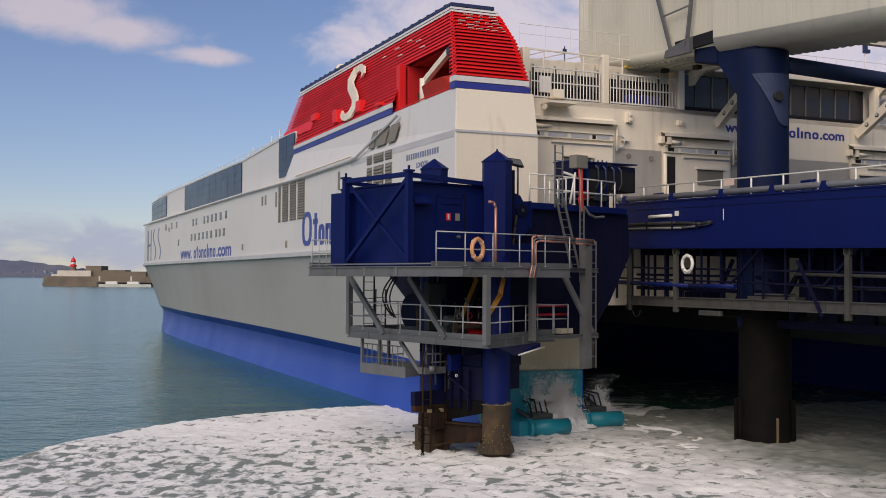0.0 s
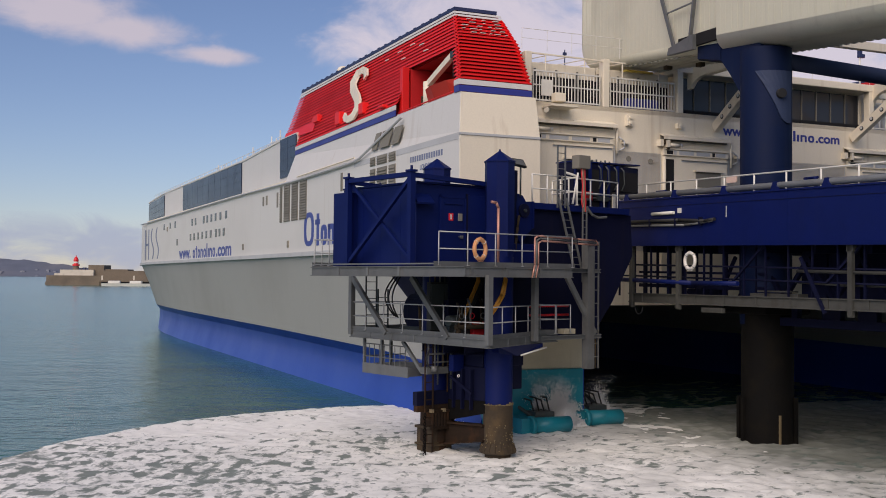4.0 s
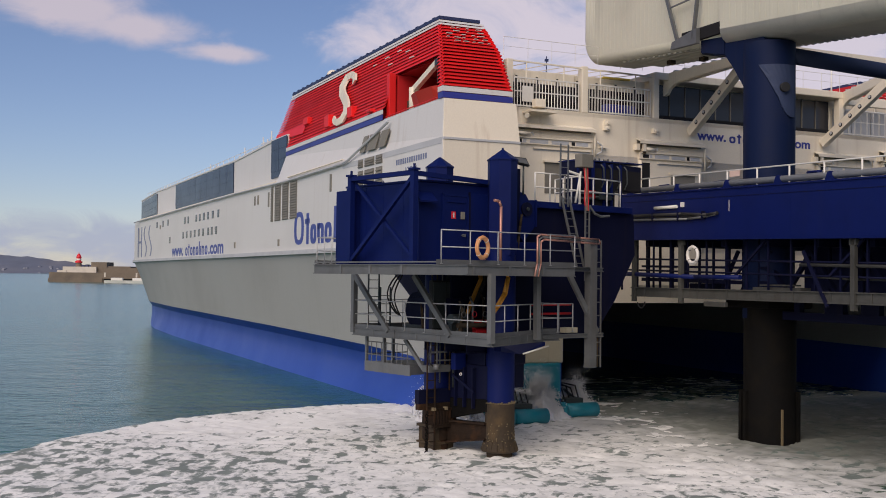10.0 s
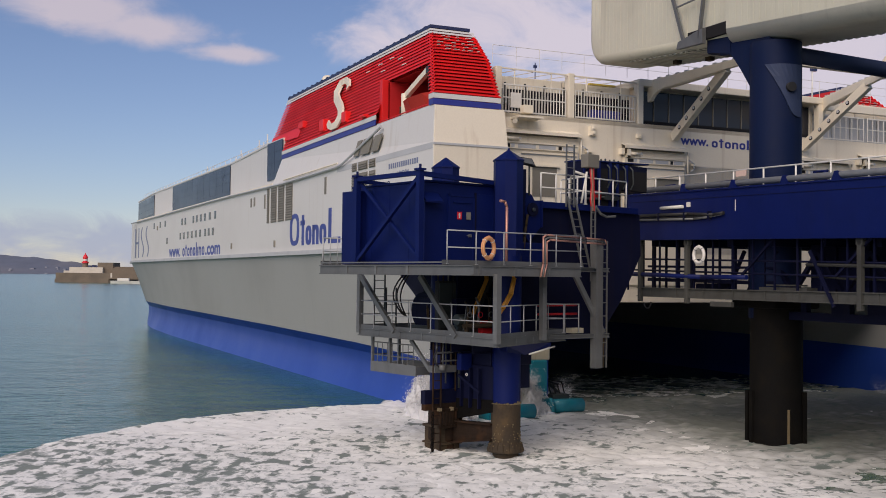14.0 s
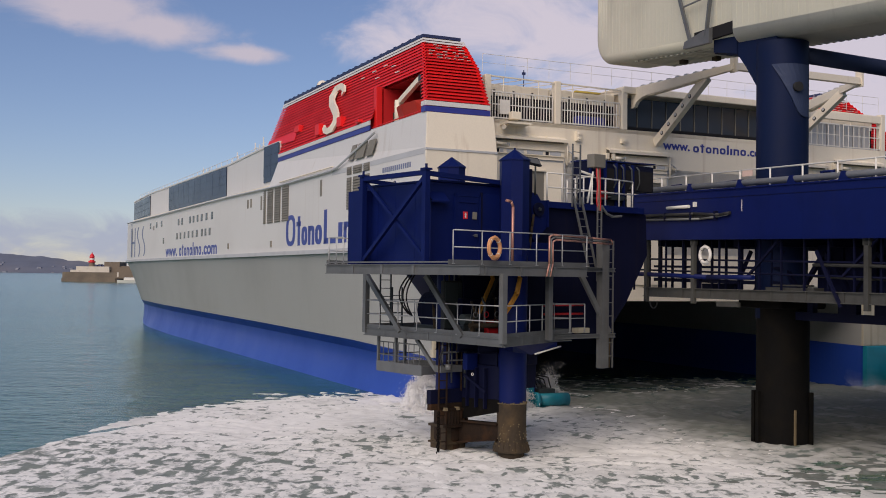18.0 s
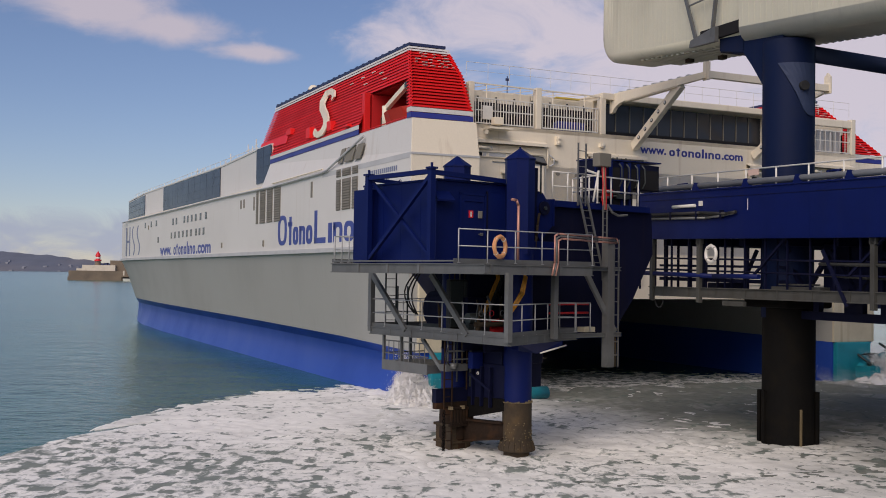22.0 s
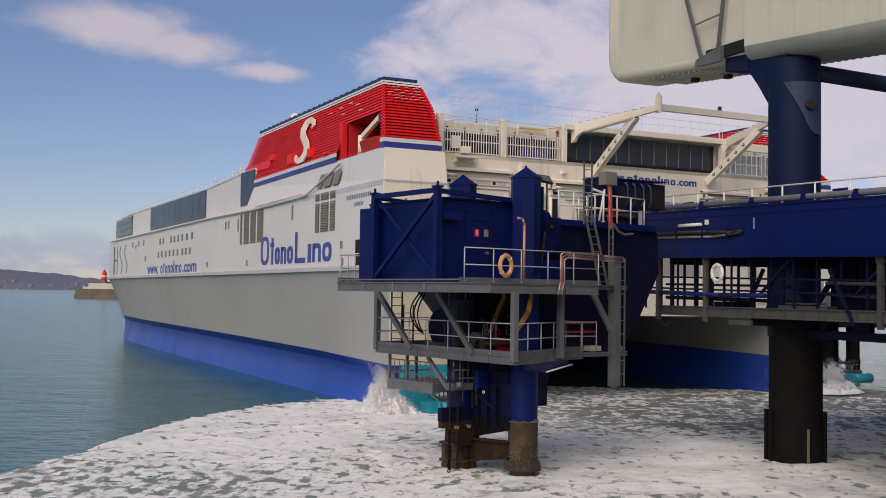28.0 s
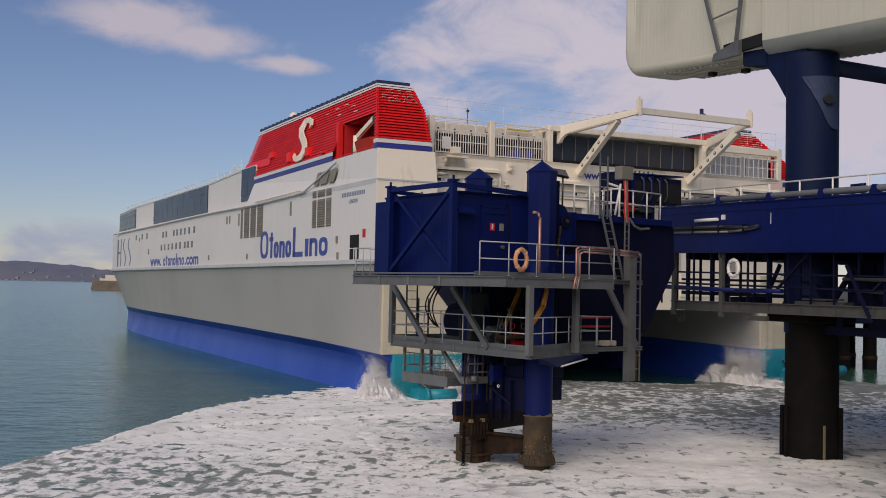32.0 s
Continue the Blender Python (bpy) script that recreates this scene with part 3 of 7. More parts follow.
    for i in range(24):
        box(bm, (5.4 + i * 1.05, s * 18.08 - 0.14, 19.1), (5.68 + i * 1.05, s * 18.08 + 0.08, 19.22))
    part("coping", bm, COPING, ship, "dark blue coping with small vents")


# The starboard half lies closer to the middle than the port half.
HULL_SHIFT, FUNNEL_SHIFT, STB = (2.1, -2.35, 0), (3.5, 3.5, 0), 3.5


def shift_new(ship, seen, s, off, slim=1.0):
    """Move what was just built for the starboard side to its place, narrowed if need be."""
    if s < 0:
        for ob in set(ship.children) - seen:
            for p in (ob, *ob.children):
                p.data.transform(Matrix.Translation(off) @ Matrix.Diagonal((1, slim, 1, 1)))


def ferry():
    ship = thing("catamaran_ferry", pose(*SHIP[0][1:3], 0, 0, 0, SHIP[0][3]), "large white high-speed catamaran ferry with blue waterline and red funnels", "ferry")
    for s in (1, -1):
        seen = set(ship.children)
        hull(ship, s, "port" if s > 0 else "starboard")
        shift_new(ship, seen, s, HULL_SHIFT, 0.61)
        seen = set(ship.children)
        funnel(ship, s)
        shift_new(ship, seen, s, FUNNEL_SHIFT)
    outline = [(0.1, 20), (86, 20), (95, 19.3), (103, 18.1), (106, 11), (107, 0)]
    poly = outline + [(max(x, 3.6), STB - y) for x, y in outline[::-1][1:]] + [(3.85, -12.7), (2.8, -12.7), (2.8, 16.2), (0.35, 16.2)]
    part("side_wall", made(prism, poly, Z_KNUCKLE + 0.0, Z_GUTTER), WHITE, ship, "white slab side with streaks")
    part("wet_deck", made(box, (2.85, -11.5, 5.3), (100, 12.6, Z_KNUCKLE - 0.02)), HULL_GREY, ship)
    xs = [27, 31, 45, 84, 92, 101]
    for z0, z1, nm, grow in ((Z_GUTTER, 15.78, "upper_deck", 0), (15.78, 15.92, "roof_edge", 0.06)):
        line = [(x + grow, upper_y(x) + grow) for x in xs]
        part(nm, made(prism, line + [(103, 8), (103, -8)] + [(x, STB - y) for x, y in line[::-1]], z0, z1), WHITE, ship)
    # dark window bands on the upper side, each with its panes
    for s in (1,):
        for x0, x1, z0, z1 in ((27.1, 31.0, 13.2, 15.86), (45.6, 71.6, 13.1, 15.72), (83.2, 100.4, 12.98, 15.62)):
            band = part("window_band", made(side_panel, x0, x1, z0, z1, s, 0.04), GLASS_BLUE, ship, "dark blue tinted window band")
            n = max(2, round((x1 - x0) / 2.6))
            for i in range(n):
                for j in range(3):
                    za, zb = z0 + 0.42 + (z1 - z0 - 0.42) * j / 3, z0 + 0.42 + (z1 - z0 - 0.42) * (j + 1) / 3
                    part("pane", made(side_panel, x0 + (x1 - x0) * i / n + 0.03, x0 + (x1 - x0) * (i + 1) / n - 0.03, za + 0.02, zb - 0.02, s, 0.03, 0.055), GLASS_BLUE, band)
    stern(ship)
    stern_fittings(ship)
    jets(ship)
    markings(ship)
    return ship


def stern(ship):
    X = 2.8
    part("stern_wall", made(box, (X, -12.7, 5.3), (X + 0.5, 16.2, 14.72)), STERN_WHITE, ship)
    for s in (1, -1):
        seen = set(ship.children)
        part("corner_panel", made(box, (0.02, min(s * 16.2, s * 19.98), 7.9), (0.34, max(s * 16.2, s * 19.98), 12.6)), STERN_WHITE, ship)
        bm = bmesh.new()
        loft(bm, [[(0.05, s * 19.97, 12.62), (0.05, s * 16.2, 12.62), (0.4, s * 16.2, 12.62), (0.4, s * 19.97, 12.62)], [(0.36, s * 19.8, 14.38), (0.36, s * 16.25, 14.38), (0.8, s * 16.25, 14.38), (0.8, s * 19.8, 14.38)]])
        part("corner_slope", bm, STERN_WHITE, ship)
        part("panel_seam", made(box, (-0.02, min(s * 16.2, s * 20.0), 12.52), (0.2, max(s * 16.2, s * 20.0), 12.62)), GREY_PANEL, ship)
        shift_new(ship, seen, s, FUNNEL_SHIFT)
    part("aft_deck", made(box, (X, -12.6, 14.5), (31, 16, 14.72)), STERN_WHITE, ship)
    part("aft_house", made(box, (X + 0.9, -6.6, 14.72), (31, 6.6, 16.95)), STERN_WHITE, ship)
    part("aft_house", made(box, (X + 4.5, -12.5, 14.72), (31, 15.9, 16.9)), STERN_WHITE, ship)
    part("roof_slab", made(box, (X - 0.05, -5.8, 16.72), (31, 6.95, 17.1), 0.05), STERN_WHITE, ship)
    part("roof_slab", made(box, (X + 3.6, 6.95, 16.72), (31, 15.9, 17.25), 0.05), STERN_WHITE, ship)
    part("roof_slab", made(box, (X + 3.6, -12.5, 16.72), (31, -5.8, 17.1), 0.05), STERN_WHITE, ship)
    # light open canopy frames over the galleries
    for y0, y1 in ((7.0, 15.4), (-12.4, -5.7)):
        cn = part("canopy_frame", joined((bar, (X + 0.1, y0, 16.85), (X + 0.1, y1, 16.95), 0.07), (bar, (X + 3.6, y0, 17.15), (X + 3.6, y1, 17.2), 0.06)), STERN_WHITE, ship)
        for i in range(9):
            y = y0 + (y1 - y0) * i / 8
            part("canopy_rib", made(bar, (X + 0.1, y, 16.87), (X + 3.6, y, 17.17), 0.035), STERN_WHITE, cn)
        for i in range(4):
            y = y0 + (y1 - y0) * (i + 0.5) / 4
            part("canopy_post", made(rod, (X + 0.1, y, 16.15), (X + 0.1, y, 16.9), 0.03, 6), STERN_WHITE, cn)
    # wide aft window
    win = part("aft_window", made(box, (X + 0.75, -5.4, 14.95), (X + 0.9, 6.5, 16.62)), GLASS_DARK, ship, "wide dark tinted aft window")
    for i in range(13):
        y = -5.4 + 11.9 * i / 12
        part("mullion", made(box, (X + 0.69, y - 0.024, 14.95), (X + 0.75, y + 0.024, 16.62)), LOUVRE if i % 12 else STERN_WHITE, win)
    part("window_sill", made(box, (X + 0.3, -5.5, 14.72), (X + 0.9, 6.6, 14.95)), DARK, win)
    # caged galleries
    for y0, y1 in ((7.15, 10.8), (11.4, 15.0), (-9.0, -5.8), (-12.3, -9.3)):
        cage = part("gallery_cage", joined((bar, (X + 0.1, y0, 16.15), (X + 0.1, y1, 16.15), 0.07), (bar, (X + 0.1, y0, 15.5), (X + 0.1, y1, 15.5), 0.05), (bar, (X + 0.1, y0, 14.8), (X + 0.1, y1, 14.8), 0.07)), RAIL_WHITE, ship)
        n = int((y1 - y0) / (0.17 if y0 > 0 else 0.42))
        me = mesh_of(made(rod, (0, 0, 14.75), (0, 0, 16.18), 0.026, 5), RAIL_WHITE, "cage_bar")
        for i in range(n + 1):
            piece("cage_bar", me, cage, Matrix.Translation((X + 0.1, y0 + (y1 - y0) * i / n, 0)))
        # near-black sheet stands in for the shade inside the gallery
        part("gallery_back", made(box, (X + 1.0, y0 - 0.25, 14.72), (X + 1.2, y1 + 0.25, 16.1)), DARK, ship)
        part("gallery_fascia", made(box, (X + 0.94, y0 - 0.25, 16.1), (X + 1.2, y1 + 0.25, 16.72), 0.02), STERN_WHITE, ship)
    for y in (6.85, 11.1, 15.3, -5.6, -12.5):
        part("pillar", made(box, (X - 0.02, y - 0.17, 14.7), (X + 0.4, y + 0.17, 17.0), 0.03), STERN_WHITE, ship)
    part("gallery_eave", made(box, (X + 0.0, -12.4, 16.42), (X + 0.3, -5.7, 16.86), 0.03), STERN_WHITE, ship)
    # stern gantry: two arms, two solid braces with painted holes, a cross beam
    for s in (1, -1):
        tip = Vector((-3.2, 4.29 if s > 0 else -4.32, 17.4))
        root = Vector((X + 0.3, s * 6.0, 16.95))
        arm = part("gantry_arm", joined((bar, root, tip, 0.32, 0.3), (bar, root.lerp(tip, 0.16) - Vector((0, 0, 0.42)), root.lerp(tip, 0.74) - Vector((0, 0, 0.26)), 0.34, 0.1)), STERN_WHITE, ship)
        part("arm_web", made(plate, [root + Vector((0, 0, 0.1)), tip, tip - Vector((0, 0, 0.2)), root.lerp(tip, 0.74) - Vector((0, 0, 0.26)), root.lerp(tip, 0.17) - Vector((0, 0, 0.42)), root.lerp(tip, 0.11) - Vector((0, 0, 0.5)), root.lerp(tip, 0.06) - Vector((0, 0, 0.68)), root.lerp(tip, 0.03) - Vector((0, 0, 0.95)), root - Vector((0, 0, 1.0))], (0, 0.22, 0)), STERN_WHITE, arm)
        for k in range(9):
            c = root.lerp(tip, 0.1 + 0.09 * k) + Vector((0, 0, 0.17))
            part("tray_cleat", made(box, c - Vector((0.12, 0.14, 0.03)), c + Vector((0.12, 0.14, 0.05))), GREY_PANEL, arm)
        brace = bmesh.new()
        lo, hi = Vector((X - 0.05, 4.75 if s > 0 else -4.2, 14.1)), root.lerp(tip, 0.74) - Vector((0, 0, 0.2))
        bar(brace, lo, hi, 0.34, 0.46)
        b = part("gantry_brace", brace, STERN_WHITE, ship)
        d = (hi - lo).normalized()
        _, sd, up = frame_of(lo, hi)
        for k in (0.16, 0.3, 0.44, 0.58, 0.72):
            c = lo + (hi - lo) * k
            # dark disc for the hole, paler disc painted for light seen through
            for e in (-1, 1):
                part("lightening_hole", made(rod, c + sd * (0.165 * e), c + sd * (0.175 * e), 0.12, 14), DARK, b)
                part("lightening_hole", made(rod, c + sd * (0.17 * e) + up * 0.035, c + sd * (0.177 * e) + up * 0.035, 0.08, 12), GREY_PANEL, b)
        part("gantry_fin", made(plate, [tip + Vector((-0.25, 0, -0.3)), tip + Vector((0.25, 0, -0.3)), tip + Vector((0.25, 0, 0.65)), tip + Vector((0, 0, 0.9)), tip + Vector((-0.25, 0, 0.65))], (0, 0.1, 0)), STERN_WHITE, ship)
    part("gantry_beam", made(bar, (-3.2, -4.32, 17.4), (-3.2, 4.28, 17.4), 0.34, 0.36), STERN_WHITE, ship)


def stern_fittings(ship):
    X = 2.8
    # folding shell doors: hood, box beam with bays painted dark, ledge, end gear and the big leaf below
    for y0, y1, z in ((15.5, 10.7, 13.85), (8.08, 4.0, 13.5), (-3.6, -7.7, 13.5), (-8.4, -12.3, 13.85)):
        L = y1 - y0

        def span(k0, k1, x0, x1, z0, z1):
            ya, yb = y0 + L * k0, y0 + L * k1
            return (box, (X + x0, min(ya, yb), z + z0), (X + x1, max(ya, yb), z + z1))
        leaf = part("shell_door", joined(span(0.02, 0.98, -0.10, 0.0, 6.2 - z, -0.9)), STERN_WHITE, ship, "white steel shell door under a long hood")
        part("door_hood", made(plate, [(X, y0, z + 0.14), (X, y1, z + 0.14), (X - 0.42, y1, z - 0.02), (X - 0.42, y0, z - 0.02)], (0, 0, -0.05)), STERN_WHITE, leaf)
        part("hood_lip", joined(span(0, 1, -0.43, -0.40, -0.17, -0.02)), STERN_WHITE, leaf)
        # grey strip painted under the hood in place of its shadow
        part("hood_gap", joined(span(0.01, 0.99, -0.05, -0.02, -0.2, 0.05)), LOUVRE, leaf)
        part("box_beam", joined(span(0.03, 0.97, -0.22, 0.0, -0.92, -0.64), span(0.03, 0.97, -0.30, 0.0, -0.64, -0.60)), STERN_WHITE, leaf)
        # flat plates, dark and grey, painted for the recessed bays
        for k0, k1, m in ((0.07, 0.16, DARK), (0.17, 0.21, GREY_PANEL), (0.25, 0.46, GREY_PANEL), (0.50, 0.70, GREY_PANEL), (0.735, 0.775, DARK), (0.79, 0.93, GREY_PANEL)):
            part("beam_bay", joined(span(k0, k1, -0.228, -0.22, -0.87, -0.69)), m, leaf)
        part("door_ledge", joined(span(0.30, 0.97, -0.2, 0.0, -1.12, -1.06)), STERN_WHITE, leaf)
        part("ledge_strip", joined(span(0.30, 0.97, -0.112, -0.10, -1.2, -1.12)), GREY_PANEL, leaf)
        part("ram", made(rod, (X - 0.3, y0 + L * 0.1, z - 0.42), (X - 0.3, y0 + L * 0.24, z - 0.45), 0.09, 10), STERN_WHITE, leaf)
        part("ram_bracket", joined(span(0.05, 0.09, -0.4, 0.0, -0.55, -0.2)), STERN_WHITE, leaf)
        part("rust_patch", joined(span(0.02, 0.045, -0.28, -0.02, -0.42, -0.15)), RUSTY, leaf)
        part("rust_patch", joined(span(0.06, 0.10, -0.32, -0.22, -0.66, -0.56)), RUSTY, leaf)
        part("ram_hose", made(pipe, [(X - 0.2, y0 + L * 0.24, z - 0.42), (X - 0.3, y0 + L * 0.27, z - 0.36), (X - 0.3, y0 + L * 0.28, z - 0.52)], 0.025, 6), GREY_PANEL, leaf)
        part("end_bracket", joined(span(-0.03, 0.015, -0.3, 0.0, -0.5, -0.18)), STERN_WHITE, leaf)
        part("end_pipe", made(rod, (X - 0.2, y1 - 0.08, z - 0.1), (X - 0.2, y1 - 0.08, z - 1.35), 0.05, 8), STERN_WHITE, leaf)
        part("end_pipe", made(pipe, [(X - 0.15, y1 - 0.2, z - 0.55), (X - 0.22, y1 - 0.45, z - 0.75), (X - 0.2, y1 - 0.5, z - 1.05), (X - 0.12, y1 - 0.25, z - 1.2)], 0.04, 7), GREY_PANEL, leaf)
        part("end_box", made(box, (X - 0.24, y1 - 0.75, z - 0.86), (X, y1 - 0.42, z - 0.72)), STERN_WHITE, leaf)
        for k in (0.28, 0.5, 0.72):
            part("hood_stay", joined(span(k, k + 0.008, -0.38, 0.0, -0.12, 0.04)), STERN_WHITE, leaf)
        part("leaf_seam", joined(span(0.0, 0.008, -0.115, -0.09, 8.0 - z, -0.95)), GREY_PANEL, leaf)
        part("leaf_seam", joined(span(0.992, 1.0, -0.115, -0.09, 8.0 - z, -0.95)), GREY_PANEL, leaf)
    slot = part("side_door", made(box, (X - 0.125, 7.3, 9.9), (X - 0.1, 7.78, 12.4)), DARK, ship, "open doorway drawn as a near-black panel")
    part("door_post", joined((rod, (X - 0.16, 7.9, 9.6), (X - 0.16, 7.9, 12.5), 0.09, 10)), STERN_WHITE, slot)
    for y0, y1, z0, z1 in ((6.0, 4.5, 11.1, 11.85), (13.4, 12.0, 10.6, 12.1), (-4.3, -5.7, 11.3, 12.0)):
        w = part("stern_window", made(box, (X - 0.13, y1, z0), (X - 0.09, y0, z1)), LOUVRE, ship)
        part("window_hood", made(box, (X - 0.26, y1 - 0.12, z1), (X - 0.02, y0 + 0.12, z1 + 0.09)), STERN_WHITE, w)
    for y, z in ((15.6, 14.6), (9.9, 14.0), (9.9, 14.25), (7.0, 14.05), (17.4, 14.2)):
        part("bracket", joined((box, (X - 0.22, y - 0.14, z - 0.12), (X, y + 0.14, z + 0.12)), (rod, (X - 0.3, y, z), (X, y, z), 0.07, 8)), STERN_WHITE, ship)
    for y, z in ((9.85, 12.3), (8.6, 12.25)):
        part("round_scuttle", made(rod, (X - 0.04, y, z), (X, y, z), 0.13, 14), LOUVRE, ship)
    # floodlight box and camera on the gallery sill
    lamp = part("deck_floodlight", made(box, (X - 0.5, 13.6, 14.7), (X - 0.1, 14.15, 15.1), 0.03), STERN_WHITE, ship)
    part("lamp_arm", joined((box, (X - 0.9, 13.2, 14.4), (X, 14.6, 14.5)), (rod, (X - 0.4, 14.5, 14.3), (X - 0.7, 14.75, 14.2), 0.12, 8)), STERN_WHITE, lamp)
    part("notice_board", made(box, (X + 0.02, 14.0, 15.0), (X + 0.06, 14.6, 15.75)), RAIL_WHITE, ship)
    part("tarpaulin", made(box, (X + 0.42, 7.8, 14.72), (X + 0.96, 9.6, 15.35), 0.12), STRIPE_BLUE, ship, "folded blue tarpaulin")
    part("strip_lamp", made(box, (X + 0.5, 8.1, 16.62), (X + 0.7, 9.7, 16.71)), LAMP_YELLOW, ship, "yellow strip lamp under the roof")
    for i in range(7):
        y = 7.6 + i * 1.15
        part("gallery_duct", joined((rod, (X + 0.86, y, 14.72), (X + 0.86, y, 16.4), 0.06, 8), (box, (X + 0.7, y - 0.16, 15.3 + 0.2 * (i % 3)), (X + 0.95, y + 0.24, 15.6 + 0.2 * (i % 3)))), SHADED_OLD_STEEL, ship)
    # thin railing round the roof, with a hand mast
    rails = part("roof_railing", made(rod, (X + 0.1, 15.6, 18.05), (X + 0.1, -12.2, 18.05), 0.015, 5), RAIL_WHITE, ship)
    part("wire", made(rod, (X + 0.1, 15.6, 17.6), (X + 0.1, -12.2, 17.6), 0.01, 5), RAIL_WHITE, rails)
    me = mesh_of(made(rod, (0, 0, 17.1), (0, 0, 18.05), 0.013, 5), RAIL_WHITE, "stanchion")
    for i in range(22):
        piece("stanchion", me, rails, Matrix.Translation((X + 0.1, 15.6 - 27.8 * i / 21, 0)))
    part("hand_mast", joined((rod, (10, 9.2, 17), (10, 9.2, 19.0), 0.03, 6), (box, (9.95, 9.1, 18.7), (10.05, 9.3, 18.85))), COPING, ship)
    part("horn_post", made(rod, (6, -7.98, 17), (6, -7.98, 19.4), 0.05, 8), RAIL_WHITE, ship)
    part("horn_mast", joined((box, (5.9, -8.08, 19.4), (6.1, -7.88, 19.95)), (box, (5.9, -8.28, 19.4), (6.1, -8.08, 19.6))), COPING, ship)
    part("roof_plant", joined((box, (14, -9, 17.1), (24, 12, 17.5)), (box, (4, -3.8, 17.1), (6, -1.8, 17.35))), STERN_WHITE, ship)
    # rows of pale plant seen inside the starboard gallery
    for i in range(9):
        y = -6.1 - i * 0.72
        part("gallery_panel", made(box, (X + 0.8, y - 0.32, 14.75), (X + 0.9, y + 0.32, 16.3)), GREY_PANEL, ship)


def jets(ship):
    for s, spots in ((1, ((-1.1, 16.3, 0), (0.2, 12.9, 0))), (-1, ((1.0, 13.4, 0.4), (0.8, 15.9, 0.75)))):
        for x, y, up in spots:
            seen = set(ship.children)
            j = part("jet_bucket", joined((rod, (x, s * y + 0.75, 0.42), (x, s * y - 0.95, 0.42), 0.33, 18), (rod, (x, s * y + 0.75, 0.42), (x, s * y + 0.95, 0.42), 0.40, 18), (box, (x - 0.1, s * y + 0.3, 0.0), (x + 1.1, s * y + 1.35, 0.72))), TEAL, ship, "teal waterjet reversing bucket")
            part("steering_ram", joined((rod, (x + 0.4, s * y + 0.6, 0.75), (2.9, s * y + 0.9, 1.7), 0.08, 8), (rod, (x + 0.3, s * y - 0.2, 0.7), (2.9, s * y - 0.2, 1.6), 0.07, 8), (box, (x + 0.1, s * y - 0.3, 0.7), (x + 0.9, s * y + 0.6, 0.95))), STEEL_DARK, j)
            for k in range(4):
                yy = s * y + 0.5 - 0.25 * k
                part("hydraulic_hose", made(pipe, [(x + 0.4, yy, 0.85), (x + 0.9, yy - 0.1, 1.35 + 0.1 * (k % 2)), (2.0, yy + 0.1, 1.5), (2.9, yy, 1.2)], 0.035, 6), RUBBER, j)
            part("jet_duct", made(rod, (x + 0.6, s * y + 0.4, 0.2), (3.1, s * y + 0.4, 0.4), 0.5, 16, 0.75), TEAL, j)
            for ob in set(ship.children) - seen:
                for p in (ob, *ob.children):
                    p.data.transform(Matrix.Translation((0, 0, up)))


def stems(spec, x0, x1, z0, z1):
    """Rhythm of plain upright strokes between x0 and x1: spec of (start, end, top) in shares."""
    return [(x0 + (x1 - x0) * a, x0 + (x1 - x0) * b, z0, z0 + (z1 - z0) * h) for a, b, h in spec]


def wall_text(body, size, m, material, parent, name):
    cu = bpy.data.curves.new(name, "FONT")
    cu.body, cu.size, cu.extrude, cu.align_x, cu.offset = body, size, 0.004, "CENTER", 0.03 * size
    tmp = bpy.data.objects.new(name, cu)
    scene.collection.objects.link(tmp)
    bpy.context.view_layer.update()
    me = bpy.data.meshes.new_from_object(tmp.evaluated_get(bpy.context.evaluated_depsgraph_get()))
    bpy.data.objects.remove(tmp)
    me.materials.clear()
    me.materials.append(material)
    ob = new(name, me)
    ob.parent = parent
    ob.matrix_local = m
    return ob


def wall_word(body, width, height, m, material, parent):
    """A word in bold letters, fitted to a width and a height of its tallest small letter."""
    ob = wall_text(body, 1.0, m, material, parent, "word")
    co = [v.co for v in ob.data.vertices]
    x0, x1, y0, y1 = min(c.x for c in co), max(c.x for c in co), min(c.y for c in co), max(c.y for c in co)
    ob.data.transform(Matrix.Diagonal((width / (x1 - x0), height / (y1 - y0), 1, 1)) @ Matrix.Translation((-x0, -y0, 0)))
    return ob


def glyph(kind, w, h, tu, tv):
    """Quads of one plain block shape in a box of w by h: ring, arch, stem, cross or foot."""
    def rect(a, b, c, d):
        return [(a, c), (b, c), (b, d), (a, d)]

    def loop(c0, c1, first=0, last=20):
        cu, cv, ru, rv = w / 2, (c0 + c1) / 2, w / 2, (c1 - c0) / 2

        def at(i, a, b):
            t = 2 * math.pi * i / 20
            c, n = math.cos(t), math.sin(t)
            return (cu + a * math.copysign(abs(c) ** 0.7, c), cv + b * math.copysign(abs(n) ** 0.7, n))
        return [[at(i, ru, rv), at(i + 1, ru, rv), at(i + 1, ru - tu, rv - tv), at(i, ru - tu, rv - tv)] for i in range(first, last)]
    if kind == "ring":
        return loop(0, h)
    if kind == "arch":
        mid = h - w * 0.3
        return [rect(0, tu, 0, h), rect(w - tu, w, 0, mid)] + loop(2 * mid - h, h, 0, 10)
    if kind == "cross":
        return [rect(w * 0.3, w * 0.3 + tu, 0, h), rect(0, w, h * 0.66, h * 0.66 + tv)]
    if kind == "foot":
        return [rect(0, tu * 1.1, 0, h), rect(0, w, 0, tv * 1.15)]
    return [rect(0, w, 0, h)]


